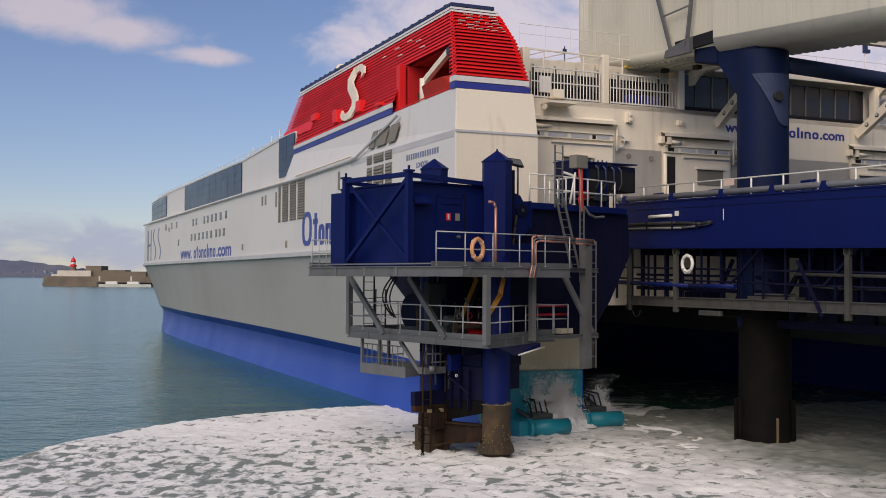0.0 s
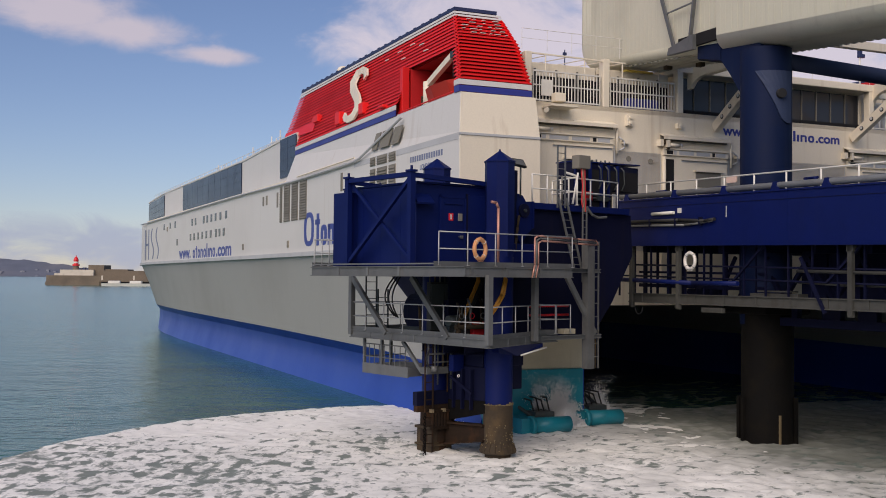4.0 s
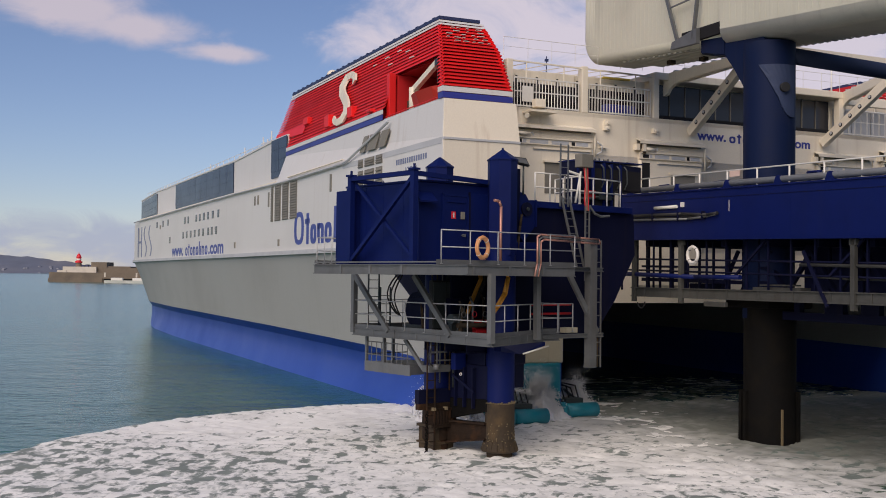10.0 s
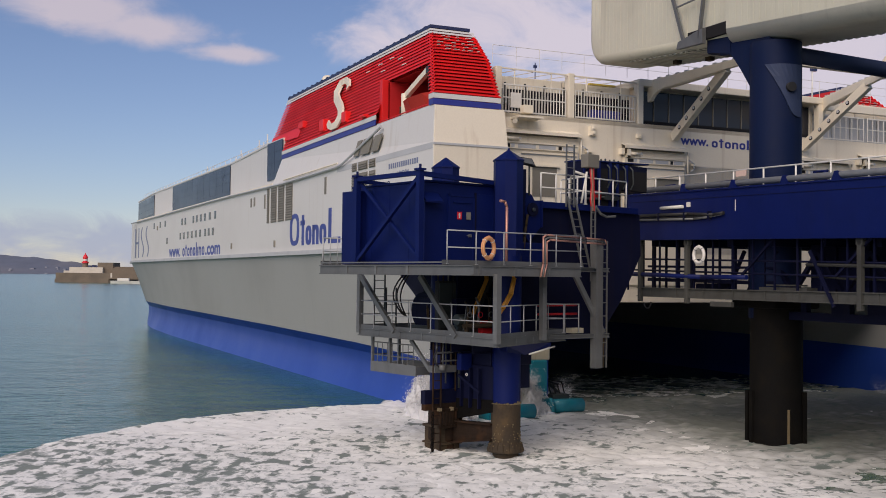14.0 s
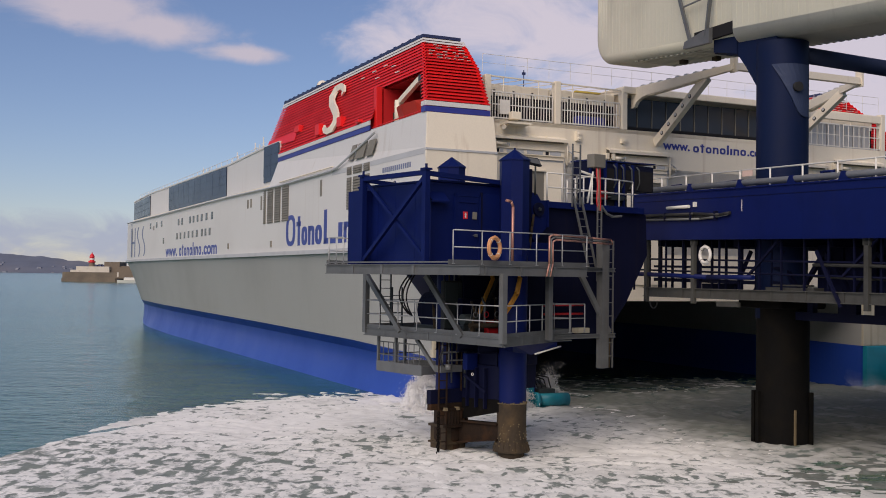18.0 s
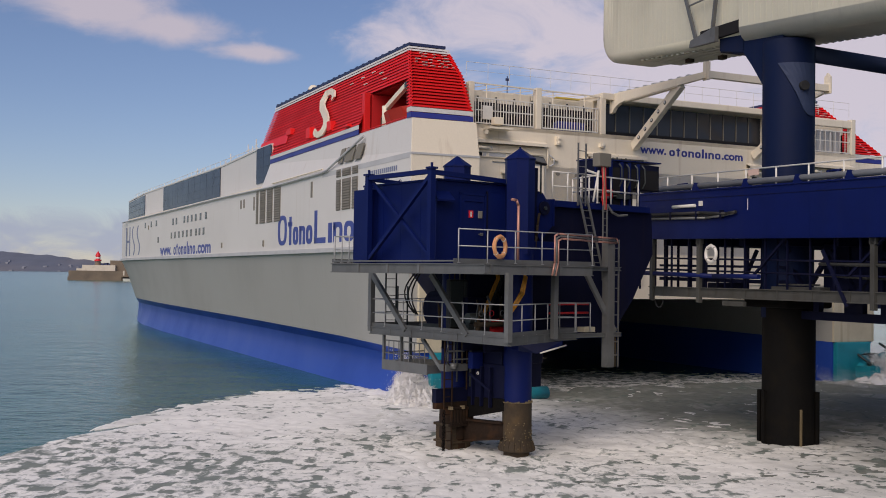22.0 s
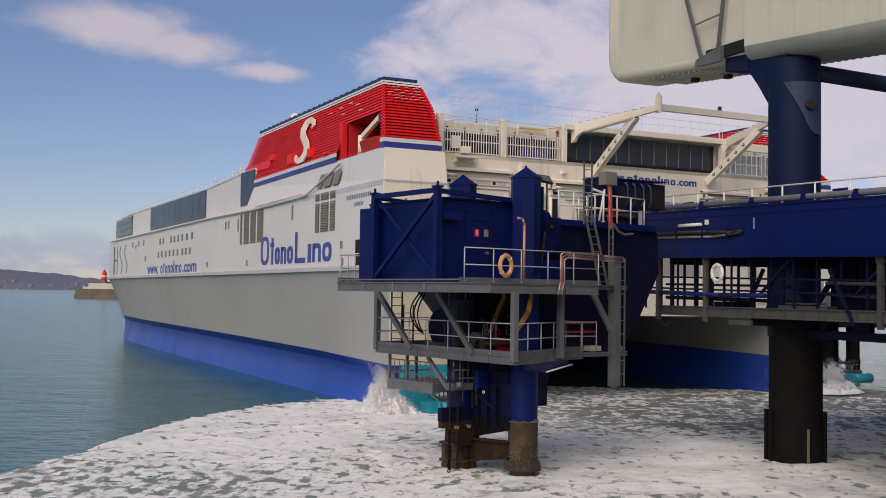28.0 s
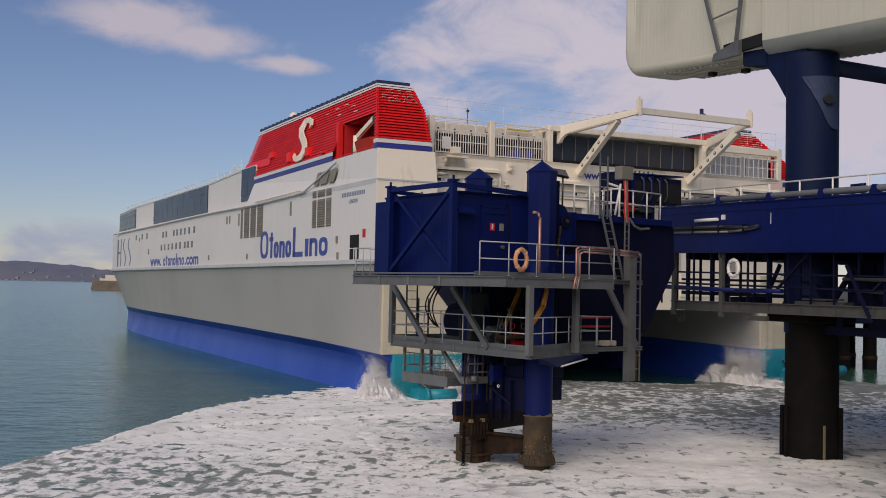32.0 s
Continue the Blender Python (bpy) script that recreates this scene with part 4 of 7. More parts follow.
def in_row(kinds, start, end):
    """Share a stretch out among block shapes by their widths, with even gaps."""
    wide = {"ring": 1.0, "arch": 1.0, "cross": 0.72, "stem": 0.36, "foot": 1.0}
    gap = 0.24
    unit = (start - end) / (sum(wide[k] for k, _ in kinds) + gap * (len(kinds) - 1))
    out, at = [], start
    for k, h in kinds:
        out.append((k, at, at - wide[k] * unit, h))
        at -= (wide[k] + gap) * unit
    return out


def blocks(name, spec, base, tall, tu, tv, place, off, material, parent, label):
    """A row of plain block shapes, each a part: kind, start, end and height share."""
    head = None
    for kind, a, b, h in spec:
        bm = bmesh.new()
        for quad in glyph(kind, a - b, tall * h, tu, tv):
            plate(bm, [place(a - u, base + v) for u, v in quad], off)
        bmesh.ops.remove_doubles(bm, verts=bm.verts[:], dist=0.0005)
        ob = part(name if head is None else "stroke", bm, material, head or parent, label if head is None else "")
        head = head or ob
    return head


def markings(ship):
    Y = 20.0
    port = Matrix(((-1, 0, 0, 0), (0, 0, 1, 0), (0, 1, 0, 0), (0, 0, 0, 1)))

    def strokes(name, rows, mat, label=""):
        g = part(name, made(plate, [(rows[0][0], Y, rows[0][2]), (rows[0][1], Y, rows[0][2]), (rows[0][1], Y, rows[0][3]), (rows[0][0], Y, rows[0][3])], (0, 0.012, 0)), mat, ship, label)
        for a, b, lo, hi in rows[1:]:
            part("stroke", made(plate, [(a, Y, lo), (b, Y, lo), (b, Y, hi), (a, Y, hi)], (0, 0.012, 0)), mat, g)
    # large blue lettering on the slab side, as plain rings, arches and stems
    def side(u, v):
        return (u, Y, v)
    big = (("ring", 22.7, 20.65, 1.0), ("cross", 20.4, 19.45, 0.92), ("ring", 19.3, 18.1, 0.58), ("arch", 17.95, 16.7, 0.58), ("ring", 16.55, 15.25, 0.58), ("foot", 14.9, 12.75, 1.0), ("stem", 12.3, 11.6, 0.58), ("arch", 11.4, 9.8, 0.58), ("ring", 9.55, 7.9, 0.58))
    blocks("lettering", big, 8.36, 2.04, 0.50, 0.30, side, (0, 0.012, 0), LETTER_BLUE, ship, "large dark blue lettering drawn as plain shapes")
    kinds = (("ring", 0.66), ("cross", 0.9), ("ring", 0.66), ("arch", 0.66), ("ring", 0.66), ("stem", 1.0), ("stem", 0.66), ("arch", 0.66), ("ring", 0.66))
    small = in_row(kinds, 58.2, 48.5)
    g = blocks("lettering", small, 8.12, 1.2, 0.32, 0.2, side, (0, 0.012, 0), LETTER_BLUE, ship, "dark blue lettering drawn as plain shapes")
    wall_word("www.", 5.9, 0.8, Matrix.Translation((65.2, Y + 0.006, 8.12)) @ port, LETTER_BLUE, g)
    wall_word(".com", 5.6, 0.8, Matrix.Translation((48.1, Y + 0.006, 8.12)) @ port, LETTER_BLUE, g)
    bow = part("bow_mark", joined(*[(plate, [side(u0, v0), side(u1, v0), side(u1, v1), side(u0, v1)], (0, 0.012, 0)) for u0, u1, v0, v1 in ((87.4, 86.8, 8.3, 11.75), (86.8, 84.9, 9.9, 10.15), (84.9, 84.3, 8.3, 11.75))]), LETTER_PALE, ship, "thin grey-blue bow mark")
    for u in (82.0, 78.6):
        bm = bmesh.new()
        for i in range(16):
            t0, t1 = i / 16, (i + 1) / 16
            q0, q1 = u + 0.9 * math.sin(6.0 * t0 - 3.0), u + 0.9 * math.sin(6.0 * t1 - 3.0)
            plate(bm, [side(q0 + 0.3, 8.35 + 3.4 * t0), side(q0 - 0.3, 8.35 + 3.4 * t0), side(q1 - 0.3, 8.35 + 3.4 * t1), side(q1 + 0.3, 8.35 + 3.4 * t1)], (0, 0.012, 0))
        bmesh.ops.remove_doubles(bm, verts=bm.verts[:], dist=0.0005)
        part("stroke", bm, LETTER_PALE, bow)
    strokes("name_line", stems([(0.07 * i, 0.07 * i + 0.045, 1) for i in range(14)], 5.55, 1.65, 11.84, 12.1), LETTER_PALE, "small grey name line")
    wall_text("LONDON", 0.32, Matrix.Translation((3.65, Y + 0.008, 11.42)) @ port, LETTER_PALE, ship, "home_port")
    strokes("stern_band", [(13.5, 0.15, 12.35, 12.62)], GREY_PANEL)
    # long pipe rail below the gutter, rising aft
    part("gutter_rail", made(pipe, [(90, Y + 0.12, 12.5), (38, Y + 0.12, 12.6), (24, Y + 0.12, 12.5), (13.4, Y + 0.12, 12.62), (12.4, Y + 0.12, 12.7), (6.8, 19.95, 14.15)], 0.07, 6), GREY_PANEL, ship)
    part("gutter_rail", made(pipe, [(24, Y + 0.1, 12.72), (13.2, Y + 0.1, 12.84)], 0.05, 6), STERN_WHITE, ship)
    for s in (1,):
        part("gutter", made(bar, (27, s * 19.9, Z_GUTTER + 0.02), (86, s * 19.9, Z_GUTTER + 0.02), 0.24, 0.12), STERN_WHITE, ship)
    # tall louvred vents with rounded ends
    def vent(x0, x1, z0, z1, lean=0.0):
        v = part("side_vent", made(box, (x1, Y - 0.02 + 0, z0), (x0, Y + 0.03, z1), 0.012), LOUVRE, ship, "grey louvred vent")
        n = max(3, int((z1 - z0) / 0.16))
        for i in range(n):
            z = z0 + 0.05 + (z1 - z0 - 0.1) * i / n
            part("vent_slat", made(plate, [(x0 - 0.05, Y + 0.03, z + 0.10), (x1 + 0.05, Y + 0.03, z + 0.10), (x1 + 0.05, Y + 0.075, z), (x0 - 0.05, Y + 0.075, z)], (0, 0, 0.012)), LOUVRE, v)
    for x0, x1 in ((28.3, 27.75), (27.3, 25.9), (25.5, 24.1), (23.7, 22.2)):
        vent(x0, x1, 10.05, 12.42)
    for x0, x1 in ((10.95, 10.2), (9.95, 8.55), (8.3, 7.4)):
        vent(x0, x1, 10.2, 12.0)
        vent(x0, x1, 12.15, 12.6)
    for x0, x1 in ((10.7, 10.05), (9.75, 8.4), (8.1, 7.1)):
        v = part("side_vent", made(plate, [(x0, 19.99, 12.95), (x1, 19.99, 12.95), (x1 - 0.4, 19.88, 13.78), (x0 - 0.4, 19.88, 13.78)], (0, 0.06, 0)), LOUVRE, ship, "grey louvred vent")
    for x, z0, z1, w in ((15.65, 11.25, 12.25, 0.28), (29.05, 11.1, 12.1, 0.3), (32.8, 11.4, 12.05, 0.32), (31.9, 11.42, 12.07, 0.32)):
        part("side_slit", made(box, (x - w, Y - 0.02, z0), (x + w * 0.2, Y + 0.03, z1), 0.012), LOUVRE, ship)
    # two rows of portholes
    me = mesh_of(made(box, (-0.33, 0, -0.31), (0.33, 0.035, 0.31), 0.03), GLASS_DARK, "porthole")
    for z, xs in ((11.42, (58.7, 57.1, 53.4, 51.9, 50.2, 48.5, 46.6, 44.5)), (10.08, (59.4, 57.7, 55.8, 54.0, 52.2, 50.4, 48.3, 46.9, 45.3)), (11.6, (70.5, 74.2, 67.6)), (9.8, (66.4,))):
        for i, x in enumerate(xs):
            piece("porthole", me, ship, Matrix.Translation((x, Y - 0.01, z)))
    d = part("pilot_door", made(box, (2.56, Y - 0.02, 7.98), (4.0, Y + 0.03, 9.5), 0.02), DARK, ship, "open pilot door in the side drawn as a near-black panel")
    part("door_rail", joined((rod, (2.6, Y + 0.05, 8.7), (4.0, Y + 0.05, 8.7), 0.03, 6), (rod, (3.2, Y + 0.05, 8.0), (3.2, Y + 0.05, 8.7), 0.03, 6)), RAIL_WHITE, d)
    part("red_hatch", made(box, (1.55, Y - 0.02, 9.3), (2.0, Y + 0.03, 9.8), 0.02), DARK_RED, ship)
    for x, z in ((6.0, 8.3), (6.2, 9.3), (26.2, 8.6), (38.5, 8.7), (72, 11.3)):
        part("fairlead", made(box, (x - 0.12, Y - 0.02, z - 0.22), (x + 0.12, Y + 0.08, z + 0.22), 0.02), LOUVRE, ship)
    # emblem on the funnel: a white slanted shape with hooked ends, standing off the slats
    for s in (1,):
        bm = bmesh.new()
        path = [(15.0, 17.5), (15.35, 17.9), (16.1, 18.14), (16.85, 18.1), (17.2, 17.72), (16.85, 17.2), (16.1, 16.8), (15.3, 16.42), (14.75, 16.02), (14.5, 15.6), (14.75, 15.26), (15.5, 15.2), (16.2, 15.36), (16.7, 15.62)]
        rings = []
        for i, (x, z) in enumerate(path):
            a, b = path[max(i - 1, 0)], path[min(i + 1, len(path) - 1)]
            n = Vector((-(b[1] - a[1]), b[0] - a[0])).normalized()
            k = 0.55 + 0.45 * math.sin(math.pi * i / (len(path) - 1))
            n = Vector((n.x * 0.62 * k, n.y * 0.24 * k))
            y = f_out(x, z) + 0.14
            rings.append([(x + n.x, s * y, z + n.y), (x - n.x, s * y, z - n.y), (x - n.x, s * (y + 0.12), z - n.y), (x + n.x, s * (y + 0.12), z + n.y)])
        loft(bm, rings)
        part("emblem", bm, STERN_WHITE, ship, "white emblem shape on the funnel")
        for x, z, w, h in ((23.2, 16.3, 0.5, 0.22), (17.9, 15.6, 0.4, 0.36), (13.6, 15.55, 0.35, 0.3), (10.0, 15.12, 0.35, 0.08)):
            part("exhaust_hood", made(box, (x - w, min(s * (f_out(x, z) - 0.1), s * (f_out(x, z) + 0.28)), z - h), (x + w, max(s * (f_out(x, z) - 0.1), s * (f_out(x, z) + 0.28)), z + h), 0.05), RED, ship)
    # crane and rescue boat in the funnel recess
    for s in (1,):
        cr = part("recess_crane", joined((rod, (6.1, s * 18.9, 14.46), (6.1, s * 18.9, 15.8), 0.24, 12), (bar, (6.35, s * 18.9, 15.6), (3.0, s * 19.0, 16.5), 0.22, 0.28), (bar, (5.2, s * 18.9, 15.95), (2.8, s * 19.0, 16.6), 0.13, 0.16)), STERN_WHITE, ship, "white davit crane")
        part("crane_head", joined((box, (2.75, s * 19.0 - 0.12, 16.35), (3.1, s * 19.0 + 0.12, 16.65)), (rod, (3.0, s * 19.0, 16.45), (3.0, s * 19.0, 15.5), 0.02, 5)), STEEL_DARK, cr)
        bm = bmesh.new()
        loft(bm, [[(x, s * 18.8 - w, 15.3), (x, s * 18.8 - w * 0.6, 14.6), (x, s * 18.8 + w * 0.6, 14.6), (x, s * 18.8 + w, 15.3)] for x, w in ((1.9, 0.3), (2.8, 0.65), (4.5, 0.7), (5.5, 0.5))])
        part("rescue_boat", bm, BOAT_ORANGE, ship, "orange-red rescue boat")
        part("recess_locker", made(box, (7.0, s * 18.2 - 0.4, 14.46), (7.7, s * 18.2 + 0.4, 15.4), 0.03), RUSTY, ship)
        part("recess_rail", joined((rod, (1.4, s * 19.72, 14.55), (8.1, s * 19.6, 14.55), 0.03, 6)), RED, ship)
    # radomes, aerials and rails on the roof
    for x, y, r in ((36.5, 16.2, 0.45), (35.2, 14.8, 0.36), (24.0, 17.2, 0.40)):
        bm = bmesh.new()
        z = 16.9 if x > 30 else 19.5
        bmesh.ops.create_icosphere(bm, subdivisions=3, radius=r, matrix=Matrix.Translation((x, y, z)))
        for f in bm.faces:
            f.smooth = True
        dome = part("radome", bm, STERN_WHITE, ship)
        part("dome_foot", made(rod, (x, y, z - 1.05), (x, y, z - r * 0.7), 0.22, 10), STERN_WHITE, dome)
    for i, (x, h) in enumerate(((38.5, 1.7), (39.6, 1.2), (41.0, 1.5), (47, 1.3), (49, 0.8), (58, 0.9), (60.5, 1.1), (70, 0.6))):
        part("roof_aerial", joined((rod, (x, 17.3, 15.9), (x, 17.3, 15.9 + h), 0.05, 6), (rod, (x - 0.5, 17.3, 15.9 + h * 0.7), (x + 0.5, 17.3, 15.9 + h * 0.7), 0.03, 5)), RAIL_WHITE, ship)
    rl = part("deck_rail", made(rod, (37, 17.6, 16.75), (100, 17.0, 16.75), 0.025, 5), RAIL_WHITE, ship)
    me = mesh_of(made(rod, (0, 0, 0), (0, 0, 0.85), 0.025, 5), RAIL_WHITE, "stanchion")
    for i in range(30):
        x = 37 + 63 * i / 29
        piece("stanchion", me, rl, Matrix.Translation((x, 17.6 - 0.6 * i / 29, 15.9)))
    # tall lettering across the stern, as plain blocks
    X = 2.8
    row = in_row(kinds, 2.19, -1.62)
    g = blocks("lettering", row, 13.75, 0.54, 0.12, 0.09, lambda u, v: (X, u, v), (-0.014, 0, 0), STRIPE_BLUE, ship, "dark blue lettering across the stern drawn as plain shapes")
    aft = Matrix(((0, 0, -1, 0), (-1, 0, 0, 0), (0, 1, 0, 0), (0, 0, 0, 1)))
    wall_word("www.", 1.86, 0.35, Matrix.Translation((X - 0.008, 4.28, 13.78)) @ aft, STRIPE_BLUE, g)
    wall_word(".com", 1.62, 0.35, Matrix.Translation((X - 0.008, -1.72, 13.75)) @ aft, STRIPE_BLUE, g)


SHIP = [
    (0, 19.288, 51.601, 112.898),
    (1, 19.320, 51.773, 113.019),
    (2, 19.339, 52.050, 113.175),
    (3, 19.327, 52.294, 113.332),
    (6, 19.082, 53.300, 113.678),
    (7, 18.915, 53.704, 113.763),
    (8, 18.736, 54.079, 113.870),
    (9, 18.554, 54.429, 113.960),
    (10, 18.390, 54.860, 114.055),
    (11, 18.193, 55.299, 114.189),
    (12, 18.024, 55.795, 114.322),
    (13, 17.826, 56.294, 114.479),
    (14, 17.625, 56.798, 114.631),
    (17, 17.059, 58.613, 115.215),
    (18, 16.825, 59.273, 115.406),
    (19, 16.582, 59.915, 115.587),
    (20, 16.303, 60.596, 115.771),
    (21, 15.980, 61.176, 115.894),
    (22, 15.670, 61.860, 116.058),
    (23, 15.354, 62.517, 116.227),
    (24, 14.997, 63.240, 116.408),
    (25, 14.642, 63.981, 116.576),
    (28, 13.540, 66.331, 117.137),
    (29, 13.161, 67.174, 117.339),
    (30, 12.752, 67.884, 117.488),
    (31, 12.324, 68.823, 117.727),
    (32, 11.904, 69.676, 117.902)
]


# ---------------------------------------------------------------- mooring dolphin with machinery house
# Dolphin space: x and y along its deck edges, origin in the front pile.
DOLPHIN = pose(2.35, 38.9, 0, 0, 0, math.degrees(math.atan2(0.62, 0.785)))
Z_LOW, Z_UP = 4.45, 6.93


def railing(parent, a, b, z, n, mat, h=1.08, name="rail", mid=1, r=0.021, zb=None):
    """Posts and horizontal tubes from a to b in plan, on a floor at z (zb at the far end)."""
    a, b = Vector((*a, z)), Vector((*b, z if zb is None else zb))
    up = Vector((0, 0, h))
    for k in range(mid + 1):
        lift = up * (1 - k / (mid + 1))
        part(name, made(rod, a + lift, b + lift, r, 7), mat, parent)
    me = mesh_of(joined((rod, (0, 0, 0), (0, 0, h), r * 1.1, 7), (box, (-0.05, -0.05, 0), (0.05, 0.05, 0.02))), mat, "post")
    for i in range(n + 1):
        piece("post", me, parent, Matrix.Translation(a.lerp(b, i / n)))


def ladder(parent, foot, top, width, mat, side=(1, 0, 0), rise=0.3, name="ladder", w=0.05):
    foot, top, side = Vector(foot), Vector(top), Vector(side).normalized() * (width / 2)
    st = part(name, joined((bar, foot - side, top - side, w), (bar, foot + side, top + side, w)), mat, parent)
    n = max(2, int((top - foot).length / rise))
    me = mesh_of(made(rod, -side, side, 0.017, 6), mat, "rung")
    for i in range(1, n):
        piece("rung", me, st, Matrix.Translation(foot.lerp(top, i / n)))


def channel(bm, p, q, h=0.3, w=0.14, t=0.03):
    """Rolled steel channel from p to q: web and two flanges."""
    p, q = Vector(p), Vector(q)
    _, s, u = frame_of(p, q)
    bar(bm, p, q, t, h)
    for e in (-1, 1):
        o = u * ((h / 2 - t / 2) * e)
        bar(bm, p + o, q + o, w, t)


def life_ring(m, mat, label, band):
    r = thing("life_ring", m, label, "life ring", "life rings")
    part("ring", made(ring_shape, (0, 0, 0), (0, 0, 1), 0.33, 0.072), mat, r)
    for k in range(4):
        a = math.pi / 4 + k * math.pi / 2
        part("band", made(ring_shape, (0.33 * math.cos(a), 0.33 * math.sin(a), 0), (-math.sin(a), math.cos(a), 0), 0.075, 0.012, 12, 5), band, r)
    pts = [(0.415 * math.cos(a), 0.415 * math.sin(a) - 0.02 * (i % 2), 0.02) for i, a in enumerate([2 * math.pi * k / 16 for k in range(17)])]
    part("grab_line", made(pipe, pts, 0.01, 5), mat, r)
    return r


def dolphin():
    d = thing("mooring_dolphin", DOLPHIN, "two-pile steel mooring dolphin with grey walkways and blue piles", "dolphin")
    a = part("tubular_post", made(lathe, (-0.12, 0), [(0.52, 2.0), (0.52, 7.4)], 28), NAVY, d, "blue steel pile with a pyramid cap")
    foot = part("post_foot", made(lathe, (-0.12, 0), [(0.47, -2), (0.47, 0.215), (0.475, 0.22), (0.655, 0.27), (0.66, 0.28), (0.665, 0.315), (0.66, 0.32), (0.565, 0.60), (0.56, 0.61), (0.535, 0.63), (0.532, 0.65), (0.532, 2.02)], 32), RUSTY, a, "brown weed and barnacles on the pile")
    rng = random.Random(8)
    bm = bmesh.new()
    for _ in range(150):
        t, z = rng.uniform(0, 2 * math.pi), rng.triangular(0.35, 1.4, 0.65)
        rr = 0.54 + max(0, 0.7 - z) * 0.35
        bmesh.ops.create_icosphere(bm, subdivisions=1, radius=rng.uniform(0.01, 0.032), matrix=Matrix.Translation((-0.12 + rr * math.cos(t), rr * math.sin(t), z)))
    for k in range(18):
        t = 2 * math.pi * k / 18
        rib = [(-0.12 + r * math.cos(t), r * math.sin(t), z) for r, z in ((0.655, 0.31), (0.565, 0.61))]
        part("collar_rib", made(bar, rib[0], rib[1], 0.035, 0.05), RUSTY, foot)
    tagged(part("barnacles", bm, CRUST, a, "pale barnacle crust"), kind="stuff")
    bm = bmesh.new()
    for i in range(64):
        t = 2 * math.pi * i / 64
        h = -0.02 + 0.16 * abs(noise.noise(Vector((i * 0.37, 1, 0))))
        bar(bm, (-0.12 + 0.528 * math.cos(t), 0.528 * math.sin(t), 1.98), (-0.12 + 0.528 * math.cos(t), 0.528 * math.sin(t), 2.03 + h), 0.06, 0.02)
    part("tide_edge", bm, CRUST, a, "ragged tide line")
    b = part("tubular_post", made(lathe, (-0.85, 2.75), [(0.5, 2.2), (0.5, 7.4)], 26), NAVY, d)
    part("post_foot", made(lathe, (-0.85, 2.75), [(0.51, -2), (0.52, 0.4), (0.56, 0.45), (0.53, 2.22)], 26), RUST_DARK, b)
    part("pile_casing", joined((box, (-1.36, 2.26, -0.6), (-0.4, 3.2, 1.0), 0.05), (box, (-1.42, 2.2, 0.9), (-0.34, 3.26, 1.0), 0.02), (box, (-1.42, 2.2, 0.28), (-0.34, 3.26, 0.36), 0.02)), RUSTY, b, "rusted square casing at the waterline")
    for post, x, y, top, r in ((a, -0.12, 0.0, 10.74, 0.55), (b, -0.85, 2.75, 10.62, 0.53)):
        hx = [(x + r * math.cos(math.radians(k * 45 - 8)), y + r * math.sin(math.radians(k * 45 - 8))) for k in range(8)]
        part("post_head", made(prism, hx, 7.3, top), NAVY, post, "eight-sided blue post head")
        bm = bmesh.new()
        loft(bm, [[(x + (px - x) * g, y + (py - y) * g, z) for px, py in hx] for g, z in ((1.06, top - 0.02), (1.06, top + 0.03), (0.06, top + 0.4))])
        part("post_cap", bm, NAVY, post)
    part("cap_spike", made(rod, (-0.12, 0, 11.1), (-0.12, 0, 11.2), 0.04, 6), NAVY, a)
    # rusty tie between the piles, wedge-shaped
    part("pile_tie", made(plate, [(-0.62, 0.15, 1.23), (-0.78, 2.4, 1.14), (-0.78, 2.4, 0.35), (-0.62, 0.15, 0.70)], (0.5, 0.1, 0)), RUST_DARK, d, "rust-brown tie beam between the piles")
    part("tie_flange", joined((bar, (-0.66, 0.15, 1.24), (-0.82, 2.4, 1.15), 0.16, 0.06), (bar, (-0.66, 0.15, 0.69), (-0.82, 2.4, 0.34), 0.16, 0.06)), RUST_DARK, d)
    web = part("pile_web", made(plate, [(-0.62, 0.1, 3.3), (-0.72, 2.2, 3.3), (-0.72, 2.2, 2.02), (-0.62, 0.1, 2.12)], (0.4, 0.08, 0)), NAVY_DULL_SHADE, d, "dark blue web plate between the piles")
    part("web_skirt", made(plate, [(-0.64, 0.1, 2.11), (-0.74, 2.2, 2.01), (-0.74, 2.2, 1.22), (-0.64, 0.1, 1.68)], (0.4, 0.08, 0)), BLACKENED, web, "weed-blackened lower edge")
    for y in (0.7, 1.2, 1.7):
        part("web_stiffener", made(box, (-0.84, y, 1.75), (-0.7, y + 0.06, 3.2)), NAVY_DULL_SHADE, web)
    part("web_strut", made(bar, (-0.86, 0.62, 2.35), (-0.9, 1.78, 2.9), 0.05, 0.1), NAVY_DULL_SHADE, web)
    # pipes and rods that drop from the deck to the valve block
    for x, r, mt, zb in ((-1.12, 0.045, RUSTY, 3.2), (-1.36, 0.03, STEEL_DARK, 2.6), (-1.5, 0.035, GALV, 3.2), (-1.8, 0.035, GALV, 3.1), (-0.9, 0.03, RUST_DARK, 2.3), (-0.72, 0.05, STEEL_DARK, 2.4)):
        part("drop_pipe", made(rod, (x, 1.95, zb), (x, 1.95, 4.15), r, 8), mt, d)
    part("drop_hose", made(pipe, [(-1.8, 1.9, 3.9), (-1.95, 1.9, 3.6), (-1.88, 1.9, 3.35), (-1.7, 1.9, 3.2)], 0.03, 6), RUBBER, d)
    part("pipe_clamp", joined((box, (-1.85, 1.9, 3.7), (-1.05, 1.98, 3.76)), (box, (-1.55, 1.9, 3.4), (-0.85, 1.98, 3.45))), GALV, d)
